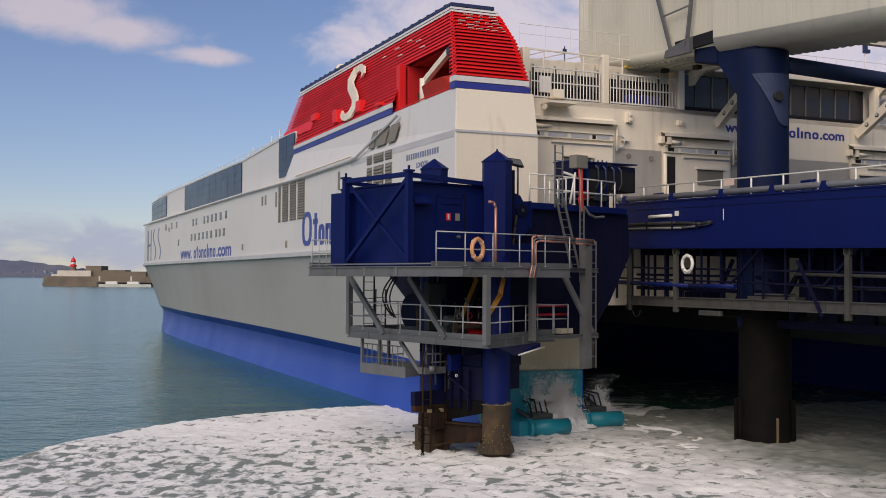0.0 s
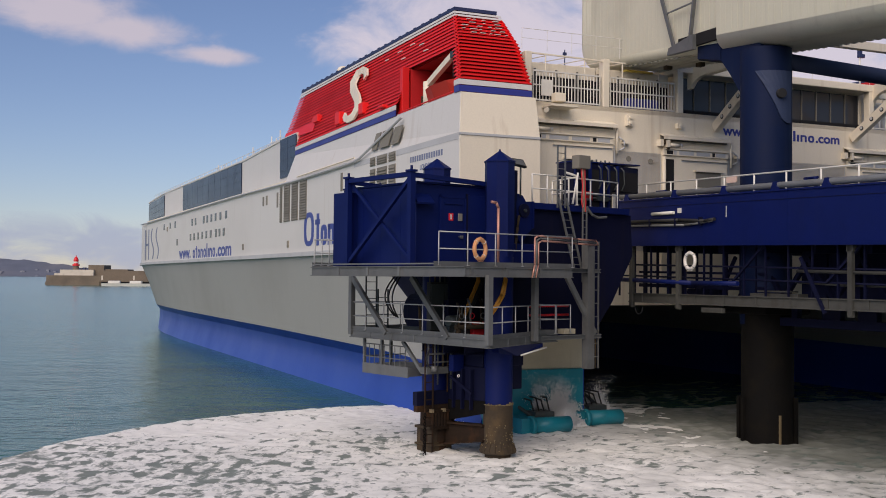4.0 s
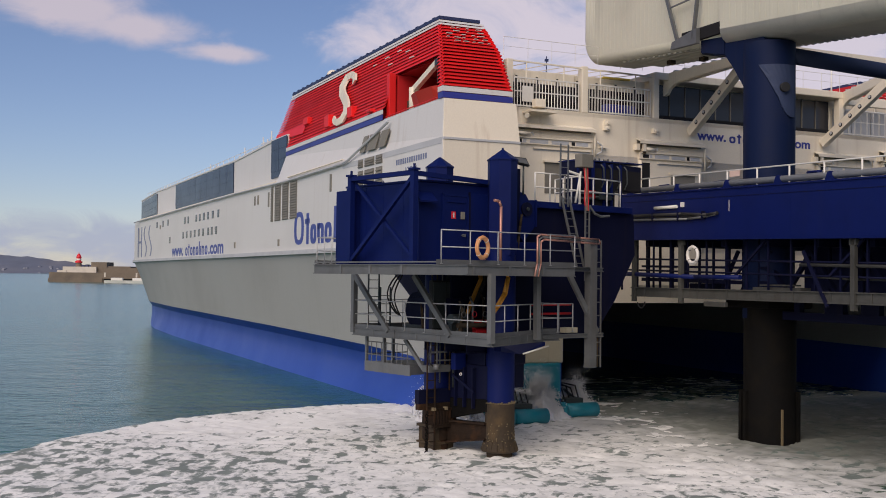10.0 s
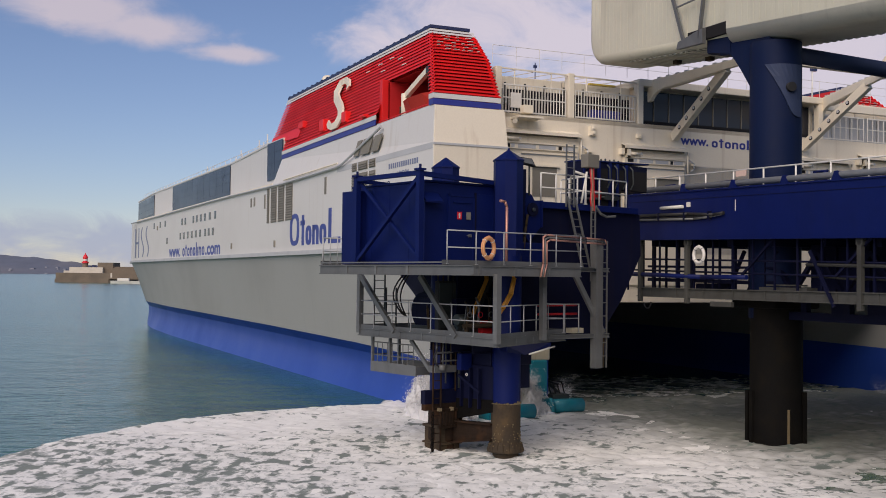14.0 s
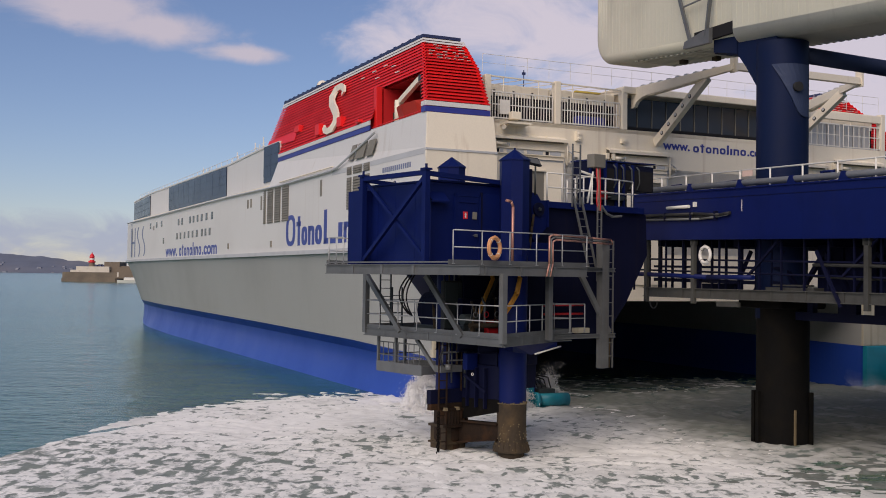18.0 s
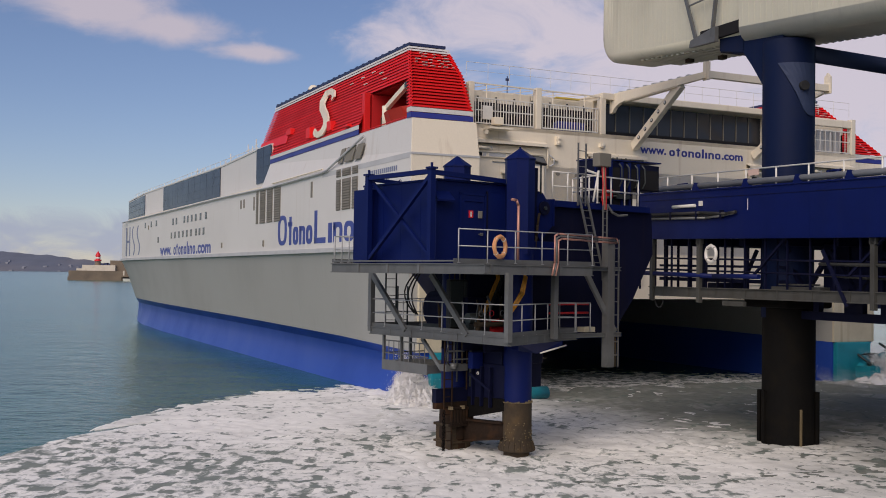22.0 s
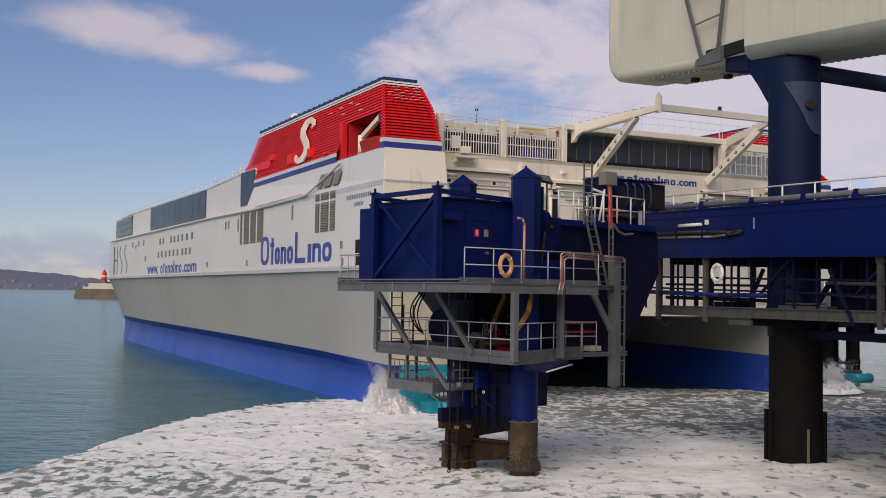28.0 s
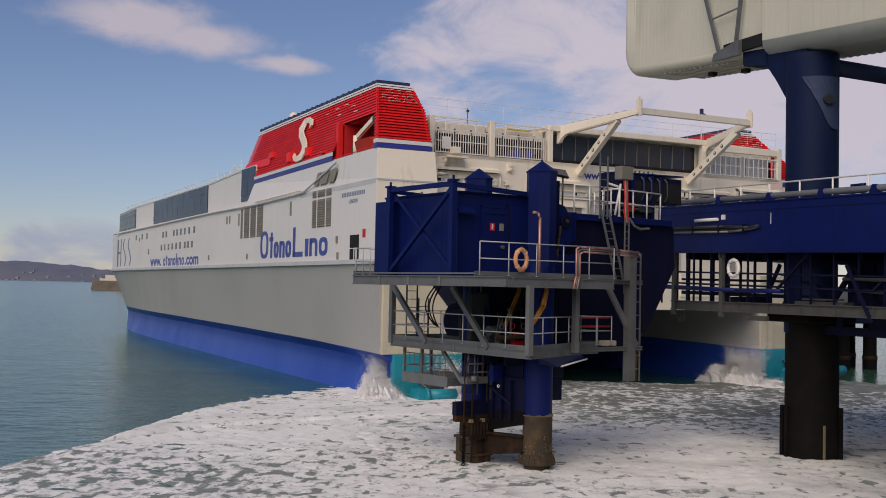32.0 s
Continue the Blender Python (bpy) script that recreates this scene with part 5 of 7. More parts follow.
    # timber fendering and tide ladder on the rear pile
    fe = part("fender_box", made(box, (-2.2, 2.1, 1.85), (-0.5, 2.35, 2.35), 0.02), NAVY_DULL_SHADE, d)
    part("fender_skirt", made(box, (-2.18, 2.1, 1.62), (-0.5, 2.33, 1.85), 0.02), RUST_DARK, fe)
    for i in range(8):
        x = -1.55 + i * 0.14
        part("fender_slat", made(box, (x, 2.0, 1.0), (x + 0.07, 2.1, 1.62)), RUST_DARK, fe)
    for k in (0.0, 0.55, 1.06):
        part("fender_cap", made(box, (-1.62 + k, 1.96, 1.58), (-1.5 + k, 2.12, 1.7)), BARE, fe, "pale crusted timber cap")
    part("fender_rail", joined((bar, (-1.6, 2.05, 1.0), (-0.4, 2.05, 1.0), 0.1), (bar, (-1.6, 2.05, 1.6), (-0.4, 2.05, 1.6), 0.1)), RUST_DARK, fe)
    ladder(d, (-1.72, 2.0, 0.15), (-1.72, 2.0, 4.3), 0.36, RUST_DARK, name="tide_ladder")
    part("chain", joined(*[(ring_shape, (-1.95 + 0.02 * (i % 2), 1.95, 0.1 + i * 0.11), (1, 0, 0) if i % 2 else (0, 1, 0), 0.06, 0.02, 10, 5) for i in range(14)]), BLACKENED, d)
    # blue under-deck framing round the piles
    part("under_frame", made(box, (-0.6, 0.3, 3.3), (1.4, 2.9, 4.1), 0.03), NAVY_DULL_SHADE, d)
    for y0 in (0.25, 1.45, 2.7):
        part("under_beam", made(channel, (-1.5, y0, 3.95), (1.4, y0, 3.95), 0.34), NAVY_DULL_SHADE, d)
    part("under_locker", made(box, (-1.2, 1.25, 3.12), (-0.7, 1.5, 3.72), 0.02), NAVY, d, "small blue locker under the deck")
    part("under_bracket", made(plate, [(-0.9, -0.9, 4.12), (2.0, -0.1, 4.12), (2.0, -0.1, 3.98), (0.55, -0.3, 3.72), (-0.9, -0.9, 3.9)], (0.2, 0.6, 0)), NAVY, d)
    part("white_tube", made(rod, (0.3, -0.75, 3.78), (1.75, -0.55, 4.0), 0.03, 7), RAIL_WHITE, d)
    part("side_skirt", made(box, (0.6, 0.6, 2.4), (1.6, 0.9, 4.1), 0.02), NAVY_DULL_SHADE, d)
    for x, z in ((-1.6, 3.05), (-0.42, 2.15)):
        part("shackle", made(ring_shape, (x, 0.45, z), (0, 1, 0), 0.045, 0.014, 12, 6), RAIL_WHITE, d)
    # lower deck
    low = [(-2.0, 6.75), (-2.0, -1.65), (1.99, 0.0), (2.9, 0.1), (2.9, 6.75)]
    part("lower_deck", made(prism, low, Z_LOW - 0.12, Z_LOW - 0.04), GALV, d)
    for p, q in zip(low, low[1:] + low[:1]):
        e = part("edge_beam", made(channel, (*p, Z_LOW - 0.16), (*q, Z_LOW - 0.16), 0.3), GALV, d)
        part("toe_plate", made(bar, (*p, Z_LOW + 0.06), (*q, Z_LOW + 0.06), 0.02, 0.16), GALV, e)
        n = int((Vector(q) - Vector(p)).length / 1.2)
        for i in range(1, n):
            w = Vector(p).lerp(Vector(q), i / n)
            part("stiffener", made(box, (w.x - 0.03, w.y - 0.03, Z_LOW - 0.3), (w.x + 0.03, w.y + 0.03, Z_LOW)), GALV, e)
    railing(d, (-2.0, 6.95), (-2.0, -1.6), Z_LOW, 7, RAIL_GREY)
    railing(d, (-2.0, -1.6), (1.99, 0.05), Z_LOW, 4, RAIL_GREY)
    railing(d, (1.99, 0.05), (3.6, 0.05), Z_LOW, 2, RAIL_GREY)
    railing(d, (2.9, 0.1), (2.9, 6.6), Z_LOW, 5, RAIL_GREY)
    railing(d, (-2.0, 6.75), (2.9, 6.75), Z_LOW, 4, RAIL_GREY)
    part("red_rail", made(rod, (2.3, 0.95, 5.12), (4.4, 0.95, 5.12), 0.045, 7), MACHINE_RED, d, "red pipe rail")
    part("red_rail", made(rod, (2.3, 0.95, 5.45), (4.4, 0.95, 5.45), 0.03, 7), MACHINE_RED, d, "red pipe rail")
    part("cable_box", made(box, (3.35, 0.12, Z_LOW - 0.04), (3.95, 0.5, Z_LOW + 0.16), 0.02), DIRTY_CREAM, d, "pale cable box on the deck edge")
    # clutter of thin pipes and levers along the machinery
    rng = random.Random(12)
    for i in range(16):
        x, y = rng.uniform(-1.6, 1.2), rng.uniform(0.6, 3.2)
        part("control_rod", made(rod, (x, y, Z_LOW), (x + rng.uniform(-0.2, 0.2), y, Z_LOW + rng.uniform(0.5, 1.5)), rng.uniform(0.02, 0.045), 6), rng.choice((GALV, STEEL_DARK, RUSTY)), d)
    for i in range(7):
        x, y = rng.uniform(-1.7, 1.0), rng.uniform(0.5, 3.0)
        part("valve_housing", made(box, (x, y, Z_LOW - 0.04), (x + rng.uniform(0.2, 0.5), y + 0.3, Z_LOW + rng.uniform(0.15, 0.5)), 0.02), rng.choice((STEEL_DARK, RUSTY, NAVY_DULL_SHADE)), d)
    # upper deck
    up = [(-4.3, 6.0), (-4.3, -1.5), (2.1, -1.5), (2.1, 6.0)]
    part("upper_deck", made(prism, up, Z_UP - 0.1, Z_UP - 0.02), GALV, d)
    for k, (p, q) in enumerate(zip(up, up[1:] + up[:1])):
        e = part("edge_beam", made(channel, (*p, Z_UP - 0.2), (*q, Z_UP - 0.2), 0.34), GALV, d)
        part("toe_plate", made(bar, (*p, Z_UP + 0.06), (*q, Z_UP + 0.06), 0.02, 0.16 if k else 0.05), GALV, e)
        n = int((Vector(q) - Vector(p)).length / 1.6)
        for i in range(1, n):
            w = Vector(p).lerp(Vector(q), i / n)
            part("stiffener", made(box, (w.x - 0.06, w.y - 0.06, Z_UP - 0.36), (w.x + 0.06, w.y + 0.06, Z_UP - 0.02)), GALV, e)
    part("outrigger", made(channel, (-4.36, -1.5, Z_UP - 0.2), (-4.36, -3.2, Z_UP - 0.2), 0.32), GALV, d)
    railing(d, (-4.1, -1.5), (2.1, -1.5), Z_UP, 5, RAIL_GREY, 1.12)
    railing(d, (-4.25, 5.9), (-4.25, 4.9), Z_UP, 2, RAIL_GREY, 1.0)
    railing(d, (-4.25, 5.95), (-1.5, 5.95), Z_UP, 3, RAIL_GREY, 1.0)
    # posts and slanting braces between the decks
    for x, y in ((-2.0, 6.7), (-2.0, -1.62), (1.1, -0.6), (2.85, 6.7)):
        part("deck_post", made(bar, (x, y, Z_LOW - 0.2), (x, y, Z_UP - 0.3), 0.2, 0.2), GALV, d)
    for y0, y1 in ((6.65, 4.3), (2.72, 0.55)):
        part("deck_brace", made(bar, (-2.02, y0, Z_UP - 0.4), (-2.02, y1, Z_LOW - 0.05), 0.14, 0.2), GALV, d)
    part("deck_brace", made(bar, (3.3, 0.05, 6.75), (4.95, 0.05, 4.4), 0.12, 0.2), GALV, d)
    # small landing hung under the lower deck
    sub = part("landing", made(prism, [(-1.6, 6.35), (-1.6, 3.4), (0.4, 3.4), (0.4, 6.35)], 2.78, 3.1), GALV, d)
    for x, y in ((-1.6, 6.35), (-1.6, 5.15), (-0.3, 6.35), (0.3, 4.8)):
        part("landing_hanger", made(bar, (x, y, 2.95), (x, y, Z_LOW - 0.2), 0.1, 0.1), GALV, sub)
    part("landing_rail", joined((rod, (-1.6, 6.4, 3.9), (-1.6, 3.4, 3.9), 0.025, 6), (rod, (-1.6, 6.4, 3.4), (-1.6, 3.4, 3.4), 0.025, 6), (rod, (-1.6, 6.35, 3.4), (0.4, 6.35, 3.4), 0.025, 6)), GALV, sub)
    for k in range(9):
        y = 6.35 - 0.34 * k
        part("landing_bar", made(rod, (-1.6, y, 3.1), (-1.6, y, 3.9), 0.018, 6), GALV, sub)
    part("landing_fascia", made(box, (-1.66, 3.4, 2.74), (-1.6, 6.4, 3.14)), GALV, sub)
    part("landing_brace", made(bar, (-1.6, 3.8, 4.1), (-1.6, 2.6, 3.05), 0.1, 0.14), GALV, sub)
    part("valve_block", joined((box, (-1.9, 1.9, 3.0), (-0.9, 2.3, 3.25)), (rod, (-1.6, 1.85, 3.1), (-1.6, 1.85, 3.3), 0.14, 10)), GALV, d)
    # ladders seen between the decks
    ladder(d, (-1.2, 6.5, 4.35), (-1.2, 6.5, 7.0), 0.42, STEEL_DARK, side=(0.8, -0.6, 0))
    ladder(d, (-0.62, 6.5, 4.35), (-0.62, 6.5, 6.05), 0.40, STEEL_DARK, side=(0.8, -0.6, 0))
    ladder(d, (2.3, 1.4, 4.45), (2.3, 1.4, 6.8), 0.42, GALV)
    # pipe column at the shore end
    col = part("pipe_column", joined((bar, (4.54, 0.03, 3.05), (4.54, 0.03, 8.0), 0.34, 0.3)), GALV, d, "grey steel column with pipe runs")
    for x in (4.86, 5.12):
        part("riser", made(bar, (x, 0.03, 3.05), (x, 0.03, 8.0), 0.05, 0.05), GALV, col)
    for i in range(9):
        part("riser_cleat", made(bar, (4.86, 0.03, 3.5 + 0.52 * i), (5.12, 0.03, 3.5 + 0.52 * i), 0.04, 0.04), GALV, col)
    part("rust_pipe", made(rod, (4.99, 0.1, 3.05), (4.99, 0.1, 4.2), 0.07, 8), RUSTY, col)
    part("column_arm", made(channel, (2.0, 0.03, 4.3), (5.25, 0.03, 4.3), 0.16), GALV, d)
    part("column_arm", made(channel, (2.1, 0.03, 6.85), (5.2, 0.03, 6.85), 0.16), GALV, d)
    part("column_arm", made(channel, (2.1, -1.4, 6.85), (4.5, 0.03, 6.85), 0.16), GALV, d)
    for k, mat in ((0, COPPER), (1, GALV), (2, COPPER)):
        o = k * 0.085
        part("pipe_run", made(pipe, [(0.0 + o, -1.62, 6.55), (0.12 + o, -1.62, 7.0), (0.12 + o, -1.62, 7.95 - o), (0.3 + o, -1.62, 8.03 - o), (3.3, -0.6, 8.03 - o), (4.95, 0.0, 8.03 - o), (5.12 - o, 0.05, 7.85)], 0.035, 7), mat, d, "lagged pipe run")
    part("copper_bend", made(pipe, [(-1.2, -0.8, 9.2), (-0.98, -0.8, 9.18), (-0.88, -0.8, 9.0), (-0.88, -0.8, 7.0)], 0.05, 8), COPPER, d)
    # clutter of machinery between the decks
    mac = thing("hydraulic_unit", DOLPHIN @ pose(-0.2, 1.4, Z_LOW - 0.04), "dark hydraulic power unit with a red locker", "machine")
    part("locker", joined((box, (-0.42, -0.62, 0.04), (0.38, -0.1, 0.46), 0.03), (box, (-0.45, -0.65, 0.46), (0.41, -0.07, 0.52), 0.02)), MACHINE_RED, mac, "bright red fire hose locker")
    part("frame", joined((box, (-0.9, 0.3, 0.0), (2.2, 2.8, 1.3), 0.03), (box, (-0.7, 0.5, 1.3), (2.4, 2.6, 2.3), 0.03)), NAVY_DULL_SHADE, mac)
    part("pump", joined((rod, (-1.3, -0.2, 0.55), (-0.4, -0.2, 0.55), 0.2, 12), (box, (-1.4, -0.4, 0), (-0.3, 0.0, 0.35))), STEEL_DARK, mac)
    part("motor", joined((rod, (0.5, -0.2, 0.5), (1.2, -0.2, 0.5), 0.22, 12), (box, (0.5, -0.4, 0), (1.2, 0, 0.3))), STEEL_DARK, mac)
    for k in range(4):
        part("hose", made(pipe, [(-0.62 + 0.09 * k, -0.2, 0.55), (-0.46 + 0.1 * k, -0.2, 0.98), (-0.2 + 0.11 * k, -0.2, 1.5), (0.08 + 0.1 * k, -0.2, 2.02), (0.2 + 0.1 * k, 0.0, 2.4)], 0.04, 6), HOSE_YELLOW if k < 2 else RUBBER, mac)
    part("hose", made(pipe, [(-0.95, -2.0, 0.75), (-0.72, -2.0, 1.0), (-0.32, -2.0, 1.55), (-0.16, -2.0, 2.1), (-0.1, -1.9, 2.4)], 0.055, 7), HOSE_YELLOW, mac, "orange-yellow hydraulic hose")
    part("hose", made(pipe, [(-0.86, -2.0, 0.75), (-0.6, -2.0, 1.02), (-0.22, -2.0, 1.5), (-0.08, -2.0, 2.1)], 0.05, 7), HOSE_YELLOW, mac)
    for k in range(3):
        pts = [(-0.85 - (0.42 + 0.1 * k) * math.sin(t * 0.36), 3.3 + 0.1 * k, 2.2 - 0.21 * t + 0.05 * k) for t in range(9)]
        part("hanging_hose", made(pipe, pts, 0.03, 6), RUBBER, mac)
    win = thing("mooring_winch", DOLPHIN @ pose(0.3, 3.9, Z_LOW - 0.04), "dark blue mooring winch behind railings", "winch")
    part("drum", made(rod, (-1.2, 0, 0.8), (0.6, 0, 0.8), 0.45, 18), NAVY_DULL_SHADE, win)
    part("cheek", joined((rod, (-1.3, 0, 0.8), (-1.2, 0, 0.8), 0.7, 20)), NAVY_DULL_SHADE, win)
    part("cheek", joined((rod, (0.6, 0, 0.8), (0.7, 0, 0.8), 0.7, 20)), NAVY_DULL_SHADE, win)
    part("bed", made(box, (-1.5, -0.6, 0), (1.0, 0.6, 0.25), 0.03), STEEL_DARK, win)
    part("lever", made(bar, (-1.6, -0.8, 0.1), (-1.3, -0.3, 1.2), 0.08, 0.14), RUSTY, win)
    part("lever", made(bar, (-0.5, -1.3, 0.1), (-0.3, -0.8, 0.6), 0.08, 0.14), RUSTY, win)
    hop = thing("blue_hopper", DOLPHIN @ pose(0.6, 5.2, Z_UP - 0.3), "blue steel hopper under the deck", "hopper")
    bm = bmesh.new()
    loft(bm, [[(-1.2, -0.8, -0.02), (1.2, -0.8, -0.02), (1.2, 0.8, -0.02), (-1.2, 0.8, -0.02)], [(-0.5, -0.5, -1.0), (0.6, -0.5, -1.0), (0.6, 0.5, -1.0), (-0.5, 0.5, -1.0)]])
    part("hopper_body", bm, NAVY, hop)

    # machinery house
    hs = thing("machinery_house", DOLPHIN @ pose(-2.1, 2.4, Z_UP), "deep blue steel machinery container on the dolphin deck", "container")
    body = part("house_body", made(box, (-1.5, -2.0, 0), (1.75, 2.55, 2.86), 0.03), NAVY, hs)
    part("roof_rim", made(box, (-1.52, -2.06, 2.86), (1.8, 2.58, 2.93), 0.01), NAVY, body)
    part("end_panel", made(box, (-1.9, 1.62, 0), (-1.35, 2.62, 2.72), 0.02), NAVY, hs)
    for y in (-1.1, 0.1, 1.2):
        part("wall_seam", made(box, (-1.506, y, 0.1), (-1.5, y + 0.03, 2.8)), NAVY, body)
    for x, y in ((-1.2, 0.6), (0.2, 0.6), (0.2, -1.4)):
        part("lifting_eye", made(ring_shape, (x, y, 2.99), (1, 0, 0), 0.06, 0.016, 12, 6), NAVY, body)
    for y in (-2.3, 1.55):
        part("corner_post", joined((bar, (-1.94, y, 0), (-1.94, y, 3.22), 0.2, 0.2), (box, (-2.09, y - 0.15, 3.2), (-1.79, y + 0.15, 3.27)), (rod, (-1.94, y, 3.27), (-1.94, y, 3.42), 0.05, 6), (box, (-2.1, y - 0.16, 0), (-1.78, y + 0.16, 0.06))), NAVY, hs)
    part("top_beam", made(bar, (-1.94, -2.3, 3.12), (-1.94, 1.55, 3.12), 0.16, 0.16), NAVY, hs)
    part("top_beam", made(bar, (-1.94, -2.3, 3.1), (1.5, -2.1, 3.0), 0.16, 0.16), NAVY, hs)
    part("top_beam", made(bar, (-1.94, 1.55, 3.08), (1.5, 1.9, 2.98), 0.14, 0.14), NAVY, hs)
    part("cross_brace", made(bar, (-1.94, -2.2, 2.95), (-1.94, 1.45, 0.15), 0.13, 0.13), NAVY, hs)
    part("cross_brace", made(bar, (-1.82, 1.45, 2.95), (-1.82, -2.2, 0.15), 0.1, 0.1), NAVY, hs)
    part("vent_hood", made(plate, [(-1.72, -2.02, 2.5), (-0.95, -2.02, 2.5), (-0.95, -2.38, 2.18), (-1.72, -2.38, 2.18)], (0, 0.02, -0.06)), NAVY, hs)
    part("vent_hood", joined((plate, [(-1.72, -2.02, 2.5), (-1.72, -2.38, 2.18), (-1.72, -2.02, 2.18)], (0.02, 0, 0)), (plate, [(-0.97, -2.02, 2.5), (-0.97, -2.38, 2.18), (-0.97, -2.02, 2.18)], (0.02, 0, 0))), NAVY, hs)
    door = part("house_door", made(box, (-0.42, -2.05, 0.12), (0.62, -2.0, 2.42), 0.01), NAVY, hs)
    part("door_frame", joined((box, (-0.5, -2.07, 0.1), (-0.42, -2.0, 2.5)), (box, (0.62, -2.07, 0.1), (0.70, -2.0, 2.5)), (box, (-0.5, -2.07, 2.42), (0.7, -2.0, 2.5)), (box, (-0.3, -2.09, 2.2), (0.5, -2.05, 2.26))), NAVY, door)
    part("door_handle", joined((box, (0.42, -2.12, 1.0), (0.52, -2.05, 1.1)), (rod, (0.47, -2.12, 1.05), (0.3, -2.12, 1.05), 0.015, 6)), GALV, door)
    part("hazard_sign", made(box, (-0.10, -2.062, 1.62), (0.10, -2.05, 1.88)), SIGN_RED, door, "red hazard sign")
    part("sign_bar", joined((box, (-0.03, -2.066, 1.66), (0.03, -2.062, 1.84)), (box, (-0.05, -2.066, 1.76), (0.05, -2.062, 1.78))), RAIL_WHITE, door)
    part("switch_box", made(box, (0.32, -2.09, 1.62), (0.5, -2.05, 1.88), 0.01), LOUVRE, door)
    leaf = part("house_door", made(box, (0.78, -2.04, 0.12), (1.66, -2.0, 2.55), 0.01), NAVY, hs)
    part("door_seam", joined((box, (0.72, -2.06, 0.1), (0.78, -2.0, 2.6)), (box, (1.66, -2.06, 0.1), (1.72, -2.0, 2.6))), NAVY_DULL_SHADE, leaf)
    part("roof_vent", made(box, (0.9, -0.5, 2.93), (1.6, 0.4, 3.08), 0.02), NAVY, hs)
    life_ring(DOLPHIN @ pose(-2.42, -1.62, Z_UP + 0.57, 90, 0, 15), ORANGE, "faded orange life ring on the walkway railing", RAIL_WHITE)
    # floodlight and winch head beside the front pile
    fl = thing("floodlight", DOLPHIN @ pose(1.35, 0.5, 9.6), "black floodlight on a short post", "floodlight")
    part("lamp_post", made(rod, (0.02, 0, 0), (0.02, 0, 1.12), 0.035, 8), STEEL_DARK, fl)
    part("lamp_yoke", joined((rod, (-0.3, 0.02, 1.16), (0.24, 0.02, 1.1), 0.02, 6), (rod, (0.24, 0.02, 1.1), (0.26, 0.02, 1.24), 0.02, 6), (rod, (-0.3, 0.02, 1.16), (-0.32, 0.02, 1.3), 0.02, 6)), STEEL_DARK, fl)
    part("lamp_head", made(plate, [(-0.36, -0.1, 1.16), (0.26, -0.1, 1.10), (0.20, 0.06, 1.40), (-0.38, 0.06, 1.42)], (0, 0.12, -0.03)), RUBBER, fl)
    part("lamp_glass", made(plate, [(-0.31, -0.105, 1.19), (0.2, -0.105, 1.14), (0.15, 0.03, 1.36), (-0.33, 0.03, 1.38)], (0, -0.012, 0.006)), GALV, fl, "pale floodlight glass")
    wh = thing("winch_head", DOLPHIN @ pose(1.2, 0.6, Z_UP), "blue winch head with a slack brown rope", "winch")
    part("guide_rail", made(box, (-0.16, 0.0, 0.2), (0.12, 0.4, 3.65), 0.02), NAVY_DULL_SHADE, wh)
    part("cheek_plate", made(plate, [(0.05, 0, 1.2), (0.05, 0, 2.5), (0.14, 0, 2.78), (0.38, 0, 2.72), (0.55, 0, 2.5), (0.88, 0, 2.52), (0.88, 0, 1.5), (0.62, 0, 1.25), (0.3, 0, 0.9)], (0, 0.45, 0)), NAVY, wh)
    part("cheek_flange", made(bar, (0.88, -0.04, 1.5), (0.88, -0.04, 2.52), 0.05, 0.1), NAVY, wh)
    part("sheave", made(rod, (0.42, -0.08, 2.15), (0.42, 0.0, 2.15), 0.26, 18), NAVY_DULL_SHADE, wh)
    part("sheave_pin", made(rod, (0.42, -0.14, 2.15), (0.42, -0.08, 2.15), 0.07, 10), STEEL_DARK, wh)
    part("rope", made(pipe, [(0.16, -0.05, 1.95), (0.05, -0.08, 1.5), (0.0, -0.08, 1.1), (-0.05, -0.05, 0.5)], 0.05, 7), RUSTY, wh)
    part("winch_bed", made(box, (-0.3, -0.1, 0.0), (0.95, 0.6, 0.9), 0.03), NAVY, wh)
    # dark machinery behind the rails of the lower deck, added to darken the gap
    cb = thing("switch_cabinet", DOLPHIN @ pose(-1.15, 2.0, Z_LOW - 0.04), "black cabinet added to darken the gap between the decks", "cabinet")
    part("cabinet_body", made(box, (-0.55, 0.0, 0.12), (0.75, 0.22, 1.95), 0.02), RUBBER, cb)
    for x in (-0.53, 0.11):
        leaf = part("cabinet_door", made(box, (x, -0.03, 0.2), (x + 0.6, 0.0, 1.88), 0.01), STEEL_DARK, cb)
        part("door_handle", made(box, (x + 0.5, -0.06, 1.0), (x + 0.54, -0.03, 1.16)), GALV, leaf)
    for x in (-0.5, 0.7):
        part("cabinet_foot", made(box, (x - 0.05, 0.02, 0.0), (x + 0.05, 0.2, 0.12)), STEEL_DARK, cb)
    for k in range(6):
        x = -0.5 + 0.24 * k
        part("conduit", made(pipe, [(x, 0.1, 1.95), (x + 0.02, 0.12, 2.2), (x + 0.3, 0.3, 2.42)], 0.03, 6), (RUBBER, RUSTY, GALV)[k % 3], cb)
    pp = thing("pipe_manifold", DOLPHIN @ pose(-0.6, 0.55, Z_LOW - 0.04), "rust-brown pipe manifold with hand valves", "manifold")
    part("header", joined((rod, (-1.0, 0.1, 0.35), (1.5, 0.1, 0.35), 0.09, 10), (box, (-0.9, 0.02, 0.0), (-0.8, 0.18, 0.35)), (box, (1.3, 0.02, 0.0), (1.4, 0.18, 0.35))), RUSTY, pp)
    for k in range(5):
        x = -0.8 + 0.5 * k
